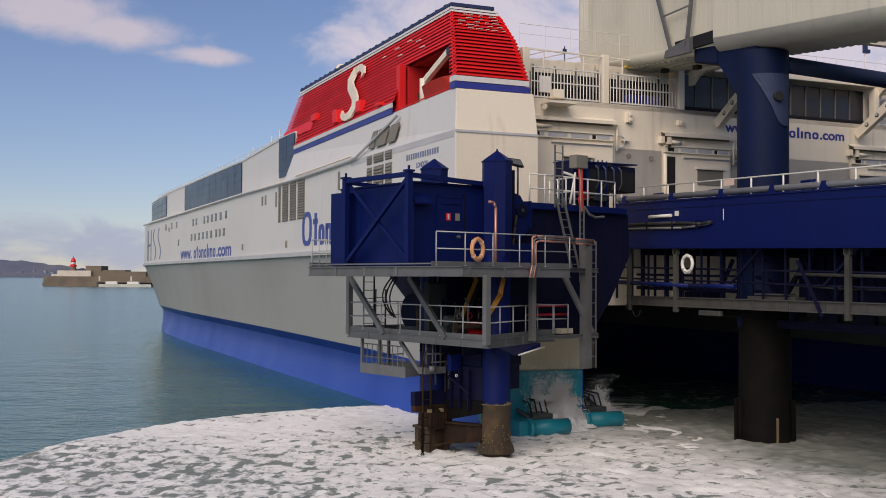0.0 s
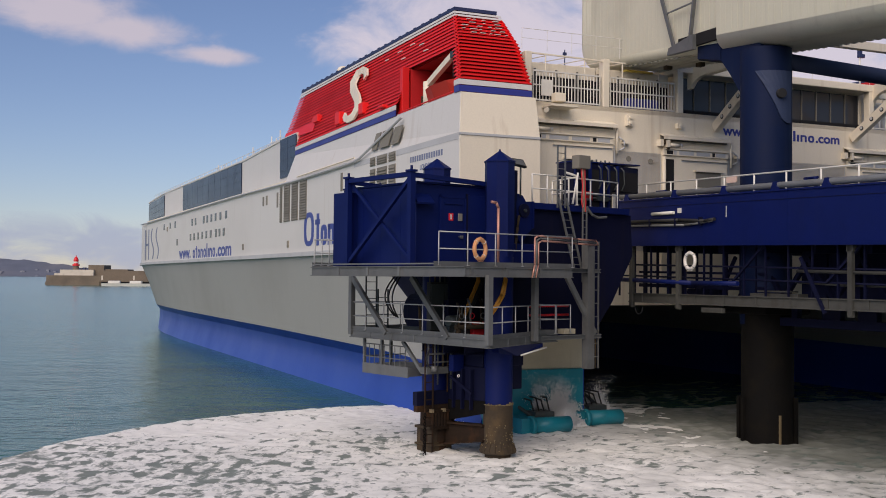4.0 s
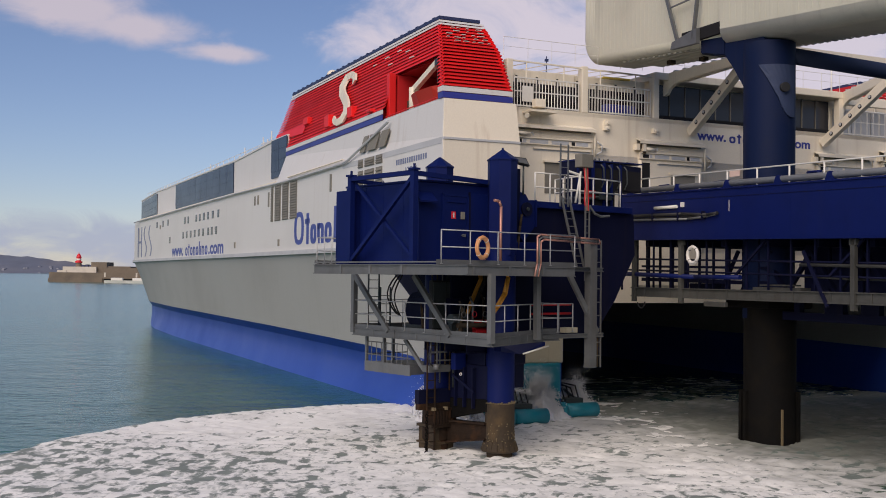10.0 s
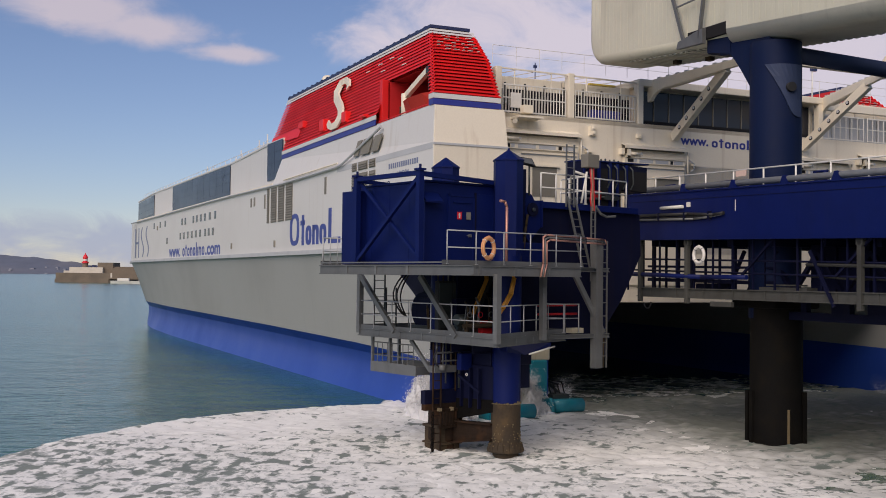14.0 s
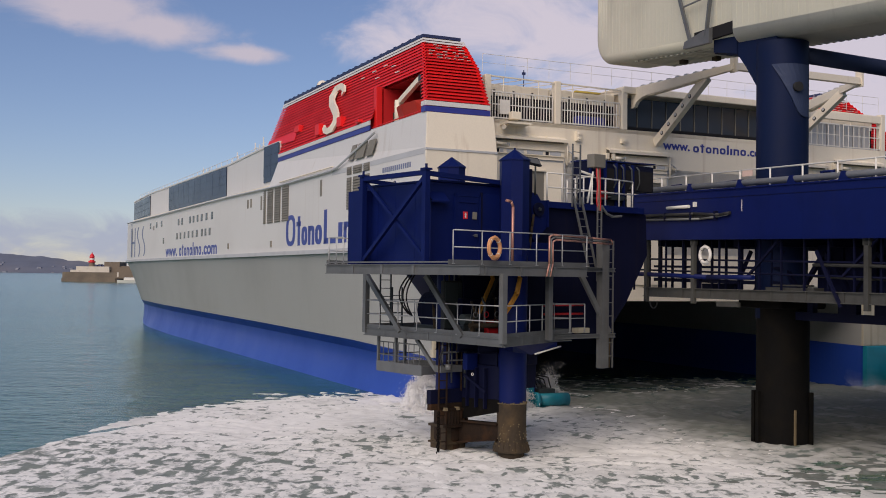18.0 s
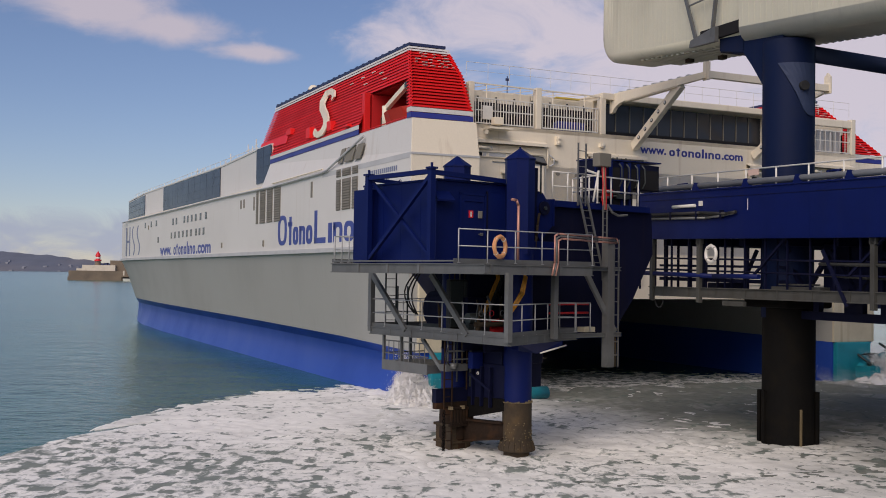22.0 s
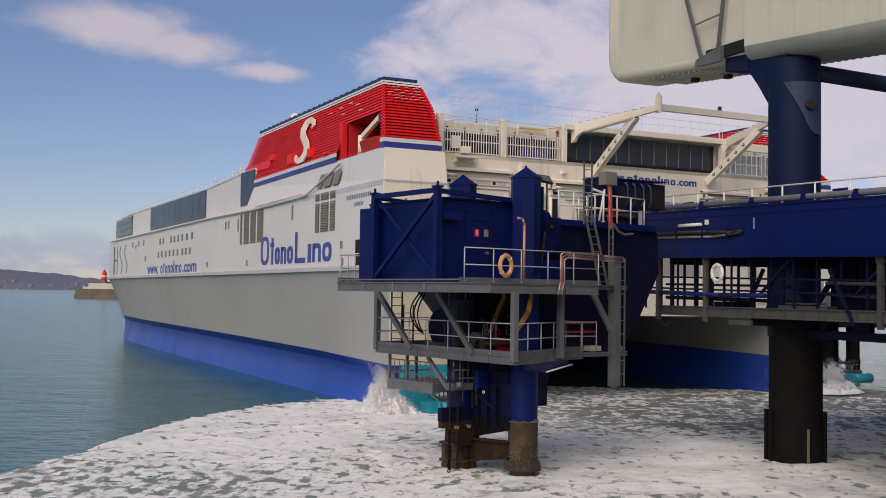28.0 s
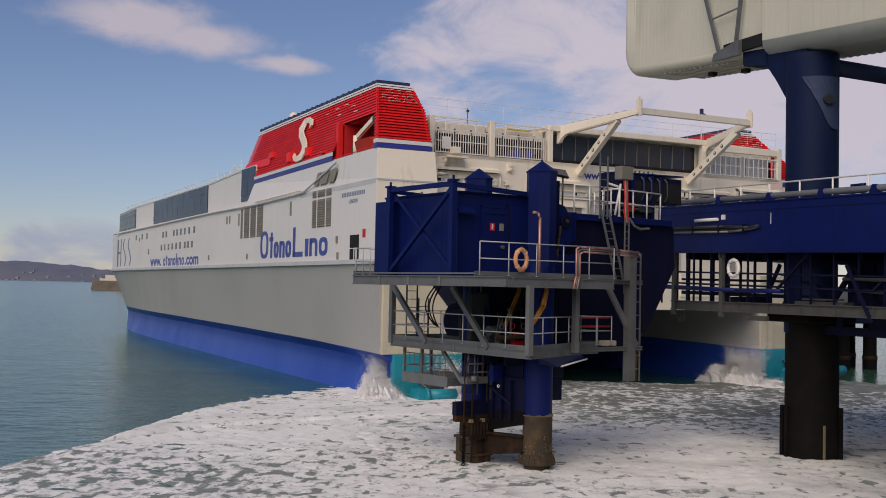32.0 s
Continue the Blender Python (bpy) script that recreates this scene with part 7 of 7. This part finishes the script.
def far_dolphin():
    f = thing("far_dolphin", pose(35.1, 97.2, 0, 0, 0, 18), "distant dark pier on tubular piles", "dolphin")
    part("pier_deck", made(box, (-9, -1.6, 4.1), (12, 5, 5.2), 0.05), NAVY_DULL_SHADE, f)
    for x, y in ((0, 0), (-2.8, 0), (-2.8, 3.6), (0.5, 3.6)):
        p = part("pier_column", made(lathe, (x, y), [(0.6, -2), (0.62, 1.2), (0.58, 1.3), (0.58, 4.1)], 18), BLACKENED, f)
        part("tide_collar", made(lathe, (x, y), [(0.66, 0.9), (0.66, 1.2), (0.6, 1.22)], 18), RUST_DARK, p)
    part("pier_brace", made(bar, (-2.8, 0, 4.0), (-9, 0, 3.0), 0.25, 0.3), NAVY_DULL_SHADE, f)
    part("pier_house", made(box, (-5, 0.5, 5.2), (1, 3.5, 7.3), 0.04), GALV, f)


# ---------------------------------------------------------------- churned water
def foam_paint():
    """Froth: bright where it is thick, grey-green where bubbles lie thin and where shade is painted in."""
    m = surface("sea_foam", (0.905, 0.905, 0.865), 0.75, grain=5.0, grain_amt=0.12, stain=0.5, stain_amt=0.12, stain_color=(0.68, 0.67, 0.64), bump=1.0, spec=0.25)
    nt = m.node_tree
    b = nt.nodes["Principled BSDF"]
    old = b.inputs["Base Color"].links[0].from_socket
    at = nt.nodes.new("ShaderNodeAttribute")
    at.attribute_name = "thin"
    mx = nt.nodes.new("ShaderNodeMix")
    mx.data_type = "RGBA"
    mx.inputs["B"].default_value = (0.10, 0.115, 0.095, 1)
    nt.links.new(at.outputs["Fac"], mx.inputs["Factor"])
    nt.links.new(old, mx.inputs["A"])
    # torn windows of green water between the bubbles, drawn out along the drift
    tc = nt.nodes.new("ShaderNodeTexCoord")
    worn = nt.nodes.new("ShaderNodeAttribute")
    worn.attribute_name = "torn"

    def tear(stretch, lo, hi, detail=9, rough=0.68):
        mp = nt.nodes.new("ShaderNodeMapping")
        mp.inputs["Scale"].default_value = stretch
        n = nt.nodes.new("ShaderNodeTexNoise")
        n.inputs["Scale"].default_value, n.inputs["Detail"].default_value, n.inputs["Roughness"].default_value = 1.0, detail, rough
        n.inputs["Distortion"].default_value = 0.35
        r = nt.nodes.new("ShaderNodeMapRange")
        r.inputs["From Min"].default_value, r.inputs["From Max"].default_value = lo, hi
        nt.links.new(tc.outputs["Object"], mp.inputs["Vector"])
        nt.links.new(mp.outputs["Vector"], n.inputs["Vector"])
        # broad patches where the froth has torn more
        w = nt.nodes.new("ShaderNodeTexNoise")
        w.inputs["Scale"].default_value, w.inputs["Detail"].default_value = 0.16, 3
        nt.links.new(tc.outputs["Object"], w.inputs["Vector"])
        k = nt.nodes.new("ShaderNodeMath")
        k.operation = "MULTIPLY_ADD"
        k.inputs[1].default_value = 0.30
        nt.links.new(w.outputs["Fac"], k.inputs[0])
        nt.links.new(n.outputs["Fac"], k.inputs[2])
        # old froth is torn, fresh froth whole
        o = nt.nodes.new("ShaderNodeMath")
        o.operation = "MULTIPLY_ADD"
        o.inputs[1].default_value = 0.16
        nt.links.new(worn.outputs["Fac"], o.inputs[0])
        nt.links.new(k.outputs[0], o.inputs[2])
        nt.links.new(o.outputs[0], r.inputs["Value"])
        return r.outputs["Result"]

    def over(fac, below, colour, amount):
        k = nt.nodes.new("ShaderNodeMath")
        k.operation = "MULTIPLY"
        k.inputs[1].default_value = amount
        nt.links.new(fac, k.inputs[0])
        x = nt.nodes.new("ShaderNodeMix")
        x.data_type = "RGBA"
        x.inputs["B"].default_value = (*colour, 1)
        nt.links.new(k.outputs[0], x.inputs["Factor"])
        nt.links.new(below, x.inputs["A"])
        return x.outputs["Result"]
    col = over(tear((1.75, 1.15, 1), 0.745, 0.82, 6, 0.56), mx.outputs["Result"], (0.11, 0.15, 0.13), 0.85)
    col = over(tear((3.6, 2.4, 1), 0.77, 0.86, 6, 0.58), col, (0.24, 0.28, 0.26), 0.5)
    nt.links.new(col, b.inputs["Base Color"])
    return m


FOAM = foam_paint()
def mist_paint():
    """White spray: half of the light comes through the droplets from behind."""
    m = bpy.data.materials.new("spray_mist")
    m.use_nodes = True
    nt = m.node_tree
    b = nt.nodes["Principled BSDF"]
    b.inputs["Base Color"].default_value, b.inputs["Roughness"].default_value = (0.98, 0.975, 0.965, 1), 0.9
    b.inputs["Specular IOR Level"].default_value = 0.1
    tc = nt.nodes.new("ShaderNodeTexCoord")
    n = nt.nodes.new("ShaderNodeTexNoise")
    n.inputs["Scale"].default_value, n.inputs["Detail"].default_value = 9.0, 6
    r = nt.nodes.new("ShaderNodeMapRange")
    r.inputs["To Min"].default_value, r.inputs["To Max"].default_value = 0.15, 0.4
    thru = nt.nodes.new("ShaderNodeBsdfTranslucent")
    thru.inputs["Color"].default_value = (0.95, 0.96, 0.97, 1)
    half = nt.nodes.new("ShaderNodeMixShader")
    nt.links.new(tc.outputs["Object"], n.inputs["Vector"])
    nt.links.new(n.outputs["Fac"], r.inputs["Value"])
    nt.links.new(r.outputs["Result"], half.inputs["Fac"])
    nt.links.new(b.outputs["BSDF"], half.inputs[1])
    nt.links.new(thru.outputs["BSDF"], half.inputs[2])
    nt.links.new(half.outputs["Shader"], nt.nodes["Material Output"].inputs["Surface"])
    return m


MIST = mist_paint()


def fractal(x, y, seed, octs):
    v = 0.0
    for f, a in octs:
        v += a * noise.noise(Vector((x * f, y * f, seed)))
    return v


def foam_sheet(name, x0, x1, y0, y1, dx, dy, cover, thin, torn, seed, stretch, m, label, top=0.16, relief=0.11):
    """Sheet of froth whose crests stand over the water and whose hollows sink below it."""
    nx, ny = int((x1 - x0) / dx) + 1, int((y1 - y0) / dy) + 1
    verts, soft = [], []
    for j in range(ny):
        for i in range(nx):
            x, y = x0 + i * dx, y0 + j * dy
            c = cover(x, y)
            qx = noise.noise(Vector((x * 0.22, y * 0.22, seed + 40))) * 2.4 + noise.noise(Vector((x * 0.9, y * 0.9, seed + 41))) * 0.5
            qy = noise.noise(Vector((x * 0.2, y * 0.2, seed + 50))) * 1.8 + noise.noise(Vector((x * 0.9, y * 0.9, seed + 51))) * 0.4
            n = fractal((x + qx) * stretch[0], (y + qy) * stretch[1], seed, ((0.7, 0.32), (1.7, 0.42), (3.6, 0.30))) + 0.17 * fractal(x, y, seed + 9, ((0.16, 1.0),))
            verts.append((x, y, max(-0.3, min(top, relief * (c + n)))))
            # real thin froth plus the painted shade handed in as thin
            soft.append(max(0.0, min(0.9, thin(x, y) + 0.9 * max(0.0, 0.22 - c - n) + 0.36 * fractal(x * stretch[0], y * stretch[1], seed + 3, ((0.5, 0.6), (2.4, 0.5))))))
    faces = []
    for j in range(ny - 1):
        for i in range(nx - 1):
            a = j * nx + i
            q = (a, a + 1, a + nx + 1, a + nx)
            if max(verts[k][2] for k in q) > -0.12:
                faces.append(q)
    used = sorted({k for f in faces for k in f})
    at = {k: i for i, k in enumerate(used)}
    me = bpy.data.meshes.new(name)
    me.from_pydata([verts[k] for k in used], [], [[at[k] for k in f] for f in faces])
    me.materials.append(FOAM)
    tone = me.attributes.new("thin", "FLOAT", "POINT")
    tone.data.foreach_set("value", [soft[k] for k in used])
    age = me.attributes.new("torn", "FLOAT", "POINT")
    age.data.foreach_set("value", [torn(verts[k][0], verts[k][1]) for k in used])
    for p in me.polygons:
        p.use_smooth = True
    ob = new(name, me)
    ob.matrix_world = m
    return tagged(ob, label, "foam", kind="stuff")


def smooth(a, b, v):
    t = max(0.0, min(1.0, (v - a) / (b - a)))
    return t * t * (3 - 2 * t)


def quay_cover(x, y):
    # rim of the froth: a wide arc from the quay round to the ship's quarter
    rim = math.hypot((x - 6) / 22.2, (y - 36.5) / (20.6 if y > 36.5 else 60))
    c = smooth(1.0, 0.955, rim) * 1.72 - 1.12
    # thinner inside the rim, where it tears open first
    c -= 0.14 * smooth(0.95, 0.84, rim) * smooth(-3, -8, x) * smooth(52, 42, y)
    # a brighter drift line that runs out from the stern
    drift = (x + 5.6 - 0.05 * (y - 45) + 0.9 * noise.noise(Vector((x * 0.3, y * 0.12, 8)))) / 1.3
    c += 0.3 * math.exp(-drift * drift) * smooth(64, 56, y)
    c -= 1.2 * smooth(9.0, 14.5, x + 1.2 * noise.noise(Vector((x * 0.4, y * 0.4, 70))))
    if y > 50:
        c -= 0.6 * smooth(50, 58, y)
    return c


def spread_cover(x, y):
    # froth that slides out along the hull: each further arc lies deeper, and surfaces later
    side = max(0.12, 1 - ((x - 6) / 22.2) ** 2)
    reach = max(0.0, y - 36.5) / math.sqrt(side)
    return 0.1 * (44 - reach) - 3.0 * smooth(0, 4, x) - 4.0 * smooth(-14.2, -16.0, x) - 6.0 * smooth(19.6, 16.5, reach)


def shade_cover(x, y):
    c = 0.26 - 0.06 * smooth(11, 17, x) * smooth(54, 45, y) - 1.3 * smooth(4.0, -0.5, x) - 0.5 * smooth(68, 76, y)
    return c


def late_cover(x, y):
    return shade_cover(x, y) + 0.35


def wake_cover(x, y):
    # ship space: behind the transoms, drawn out along both quarters
    half = 20.4 + max(0, (9 - x)) * (0.32 if y > 0 else 0.22)
    edge = smooth(half + 0.4, half - 2.2, abs(y)) * smooth(9.5, 7.5, x if abs(y) > 18.6 else x + 4 + 2 * noise.noise(Vector((y * 0.5, 1, 4))))
    return 1.55 * edge * smooth(-30, -12, x) - 1.2


def plume(name, m, spread, height, n, seed, label, lean=(0.0, 0.0), heap=0.34, fine=1.0):
    """Burst of spray: a torn white wall of froth with threads of droplets thrown off its crests."""
    rng = random.Random(seed)
    verts, faces = [], []

    def drop(c, s):
        k = len(verts)
        a = rng.uniform(0, 6.28)
        ca, sa = math.cos(a) * s, math.sin(a) * s
        verts.extend([(c[0] + ca, c[1] + sa, c[2] - s * 0.5), (c[0] - sa, c[1] + ca, c[2] - s * 0.4), (c[0] - ca, c[1] - sa, c[2]), (c[0], c[1], c[2] + s * 1.3)])
        faces.extend([(k, k + 1, k + 3), (k + 1, k + 2, k + 3), (k + 2, k, k + 3), (k, k + 2, k + 1)])
    base, rings, spokes = len(verts), 46, 120
    for i in range(rings + 1):
        r = i / rings
        for j in range(spokes):
            t = 2 * math.pi * j / spokes
            ux, uy = r * math.cos(t), r * math.sin(t)
            q = Vector((ux * spread[0], uy * spread[1], seed))
            crest = 1 - abs(noise.noise(q * 0.75)) * 2.2
            wave = 0.3 * crest + 0.4 * noise.noise(q * 1.5) + 0.26 * noise.noise(q * 3.7) + 0.16 * noise.noise(q * 8.5) + 0.14 * noise.noise(q * 17) + 0.1 * noise.noise(q * 31)
            z = height * heap * (1 - r * r) ** 0.9 * max(0.05, 0.5 + 0.2 * ux + wave) - 0.12 * r
            rough = 1 + 0.35 * noise.noise(q * 2.6 + Vector((4, 0, 0)))
            verts.append((ux * spread[0] * rough + lean[0] * z, uy * spread[1] * rough + lean[1] * z, z))
    for i in range(rings):
        for j in range(spokes):
            a, c = base + i * spokes + j, base + i * spokes + (j + 1) % spokes
            faces.append((a, c, c + spokes, a + spokes))
    skin = sorted(verts[spokes * 2:], key=lambda v: -v[2])
    # threads leave the highest crests, each tongue with its own throw
    crests = skin[:len(skin) // 4]
    tongues = [(rng.choice(crests), height * rng.uniform(0.25, 1.0), lean[0] + rng.gauss(0, 0.4), lean[1] + rng.gauss(0, 0.3)) for _ in range(13)]
    per = 40
    for _ in range(n // per // 3):
        root, top, ox, oy = rng.choice(tongues)
        top = max(0.15, (top - root[2]) * rng.uniform(0.3, 1.0))
        bx, by = root[0] + rng.gauss(0, spread[0] * 0.08), root[1] + rng.gauss(0, spread[1] * 0.1)
        ox, oy = ox + rng.gauss(0, 0.25), oy + rng.gauss(0, 0.2)
        for _ in range(per):
            k = rng.random() ** 1.4
            w = 0.02 + 0.11 * k
            z = root[2] - 0.1 + top * (1 - (1 - k) ** 2 * 0.55 - (1 - k) * 0.45)
            drop((bx + ox * k * top + rng.gauss(0, w), by + oy * k * top + rng.gauss(0, w), z + rng.gauss(0, 0.04)), fine * rng.uniform(0.010, 0.05) * (1.25 - 0.7 * k))
    for _ in range(n // 5):
        q = skin[rng.randrange(len(skin) * 3 // 4)]
        out = rng.expovariate(1 / 0.12)
        t = rng.uniform(0, 6.28)
        drop((q[0] + out * (0.6 * math.cos(t) + lean[0]), q[1] + out * 0.6 * math.sin(t), q[2] + out * rng.uniform(0.0, 1.2)), fine * rng.uniform(0.014, 0.05) / (1 + out))
    me = bpy.data.meshes.new(name)
    me.from_pydata(verts, [], faces)
    me.materials.append(MIST)
    for p in me.polygons:
        p.use_smooth = True
    ob = new(name, me)
    ob.matrix_world = m
    return tagged(ob, label, "spray", kind="stuff")


sea()
far_land()
pier()
CLOUDS = [
    cloud_sheet("cloud", sky_place(-17.0, 12.8, 3900), 1500, 520, 0.0075, 0.34, 1.05, [(-0.22, 0.06, 0.50, 0.46), (0.04, -0.08, 0.40, 0.32), (0.42, -0.36, 0.28, 0.17)], "soft pinkish-white cumulus cloud", (0.87, 0.80, 0.87), 0.66, peak=0.82, fade=0.15, tear=(1.15, -0.27), body=1.0),
    cloud_sheet("cloud_veil", sky_place(9.5, 12.0, 4100), 3400, 1300, 0.0045, 0.16, 0.95, [(0.30, 0.0, 0.95, 1.3)], "thin veil of pale lilac cloud", (0.85, 0.805, 0.89), 0.74, fade=0.35, tear=(2.3, -0.75), body=0.75),
    cloud_sheet("cloud_bank", sky_place(-14.0, 1.7, 4300), 1900, 300, 0.006, 0.38, 0.95, [(-0.2, -0.25, 1.3, 0.75)], "low grey-white cloud bank on the horizon", (0.58, 0.68, 0.90), 0.58, peak=0.8),
]
SHIP_OB = ferry()
dolphin()
LINK_OB, LINK_RING = linkspan()
GANG_OB = gangway()
far_dolphin()
shore()
# thin rises to the right in these sheets, painting in the linkspan's shade
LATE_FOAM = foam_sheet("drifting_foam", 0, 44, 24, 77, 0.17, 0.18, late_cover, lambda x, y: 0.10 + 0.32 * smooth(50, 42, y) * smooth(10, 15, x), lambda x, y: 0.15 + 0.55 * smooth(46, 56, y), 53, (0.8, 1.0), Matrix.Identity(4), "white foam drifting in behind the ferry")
SHADE_FOAM = foam_sheet("shaded_foam", 0, 44, 24, 77, 0.15, 0.16, shade_cover, lambda x, y: 0.95, lambda x, y: 0.5, 29, (0.8, 1.0), Matrix.Identity(4), "bubbling foam coloured grey for the shade of the linkspan")
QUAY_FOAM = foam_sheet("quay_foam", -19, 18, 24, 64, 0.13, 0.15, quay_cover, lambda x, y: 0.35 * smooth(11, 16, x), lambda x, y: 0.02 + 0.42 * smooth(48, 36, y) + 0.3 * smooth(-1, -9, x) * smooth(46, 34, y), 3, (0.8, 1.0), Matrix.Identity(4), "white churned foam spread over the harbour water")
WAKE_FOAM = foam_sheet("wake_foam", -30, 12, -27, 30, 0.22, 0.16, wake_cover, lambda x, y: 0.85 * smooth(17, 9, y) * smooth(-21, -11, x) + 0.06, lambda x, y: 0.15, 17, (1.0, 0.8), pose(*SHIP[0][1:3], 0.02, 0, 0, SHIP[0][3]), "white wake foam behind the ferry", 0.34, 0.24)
SPREAD_FOAM = foam_sheet("spreading_foam", -18, 4, 42, 72, 0.15, 0.18, spread_cover, lambda x, y: 0.04, lambda x, y: 0.1, 71, (0.8, 1.0), Matrix.Identity(4), "white foam spreading outwards along the ferry's wake", 0.2)
PLUMES = [
    (plume("quarter_spray", Matrix.Identity(4), (2.9, 1.7), 3.4, 120000, 5, "burst of white spray at the port quarter", (0.25, 0.12), 0.6, 0.95), 0.9, 19.0, 0.0, 6.0),
    (plume("jet_spray", Matrix.Identity(4), (1.5, 1.8), 3.2, 90000, 6, "white spray thrown up by the waterjets", (0.0, 0.1), 0.5, 0.8), 0.5, 15.0, 0.2, -1),
    (plume("jet_spray", Matrix.Identity(4), (1.3, 1.4), 2.5, 60000, 7, "white spray thrown up by the waterjets", (0.0, -0.15), 0.5, 0.8), 1.9, 12.3, 0.1, -1),
    (plume("jet_spray", Matrix.Identity(4), (1.6, 2.2), 2.6, 24000, 9, "white spray thrown up by the waterjets"), 0.9, -13.6, 0.3, -1),
    (plume("quarter_spray", Matrix.Identity(4), (4.2, 1.0), 4.2, 170000, 11, "grey veil of spray beside the starboard hull", (0.1, 0.0), 0.4, 0.6), 3.6, -9.9, 0.35, 28.2),
]


def ship_pose(t):
    k = max(i for i in range(len(SHIP)) if SHIP[i][0] <= t)
    a, b = SHIP[k], SHIP[min(k + 1, len(SHIP) - 1)]
    w = 0 if b[0] == a[0] else (t - a[0]) / (b[0] - a[0])
    x, y, r = (p + (q - p) * w for p, q in zip(a[1:], b[1:]))
    return pose(x, y, 0, 0, 0, r)


def motions():
    walk(SHIP_OB, [(t, pose(x, y, 0, 0, 0, a)) for t, x, y, a in SHIP])
    # the floating span lifts by a third of a metre as the load comes off
    lift = ((0, -0.36), (1, -0.33), (2, -0.29), (3, -0.245), (4.5, -0.205), (6, -0.165), (7, -0.09), (8, -0.05), (9, -0.02), (10, 0.0), (12, 0.015), (20, 0.015), (32, 0.015))
    for ob in (LINK_OB, GANG_OB, LINK_RING):
        home = ob.matrix_world.copy()
        walk(ob, [(t, Matrix.Translation((0, 0, z)) @ home) for t, z in lift])
    for ob, (dx, dy) in zip(CLOUDS, ((118, 0), (80, 0), (20, 0))):
        home = ob.matrix_world.copy()
        walk(ob, [(0, home), (32, Matrix.Translation((dx, dy, 0)) @ home)])
    walk(QUAY_FOAM, [(0, pose(0.6, 0.2, 0.016, 0, 0.04, 0)), (13, pose(0.2, 0.1, 0.012)), (20, pose(0.0, 0.0, -0.004)), (32, pose(-0.7, -0.3, -0.022))])
    reach = ((0, 20.5), (10, 22.5), (15, 25), (20, 28.5), (24, 33), (28, 38), (32, 43))
    walk(SPREAD_FOAM, [(t, pose(0, 0, 0.011 * (r - 44))) for t, r in reach])
    walk(SHADE_FOAM, [(0, pose(0.5, 0.2, -0.05)), (8, pose(0.3, 0.1, -0.04)), (20, pose(0, 0, -0.02)), (32, pose(-0.5, -0.2, -0.012))])
    walk(LATE_FOAM, [(0, pose(1.5, 0.2, -0.18)), (4, pose(1.3, 0.2, -0.14)), (9, pose(0.9, 0.1, -0.085)), (13, pose(0.7, 0.1, -0.06)), (18, pose(0.4, 0.1, -0.07)), (21, pose(0.2, 0.1, -0.05)), (25, pose(0, 0, 0.03)), (28, pose(-0.2, -0.1, 0.055)), (32, pose(-0.5, -0.2, 0.06))])
    walk(WAKE_FOAM, [(t, ship_pose(t) @ pose(0, 0, 0.02)) for t, *_ in SHIP])
    for n, (ob, x, y, z, start) in enumerate(PLUMES):
        rows = []
        for k in range(65):
            t = k / 2
            up = smooth(start - 1.5, start + 2.4, t) if start > 0 else 1.0
            slide = -2.4 * smooth(32, 30, t) if start > 20 else 0.0
            beat = 0.22 * math.sin(t * 5.1 + n) + 0.14 * math.sin(t * 2.3 + 2 * n)
            rows.append((t, ship_pose(t) @ pose(x + slide, y, z - 2.6 * (1 - up) - 0.25 + beat, 0, 0, 14 * math.sin(t * 3.1 + n))))
        walk(ob, rows)


motions()
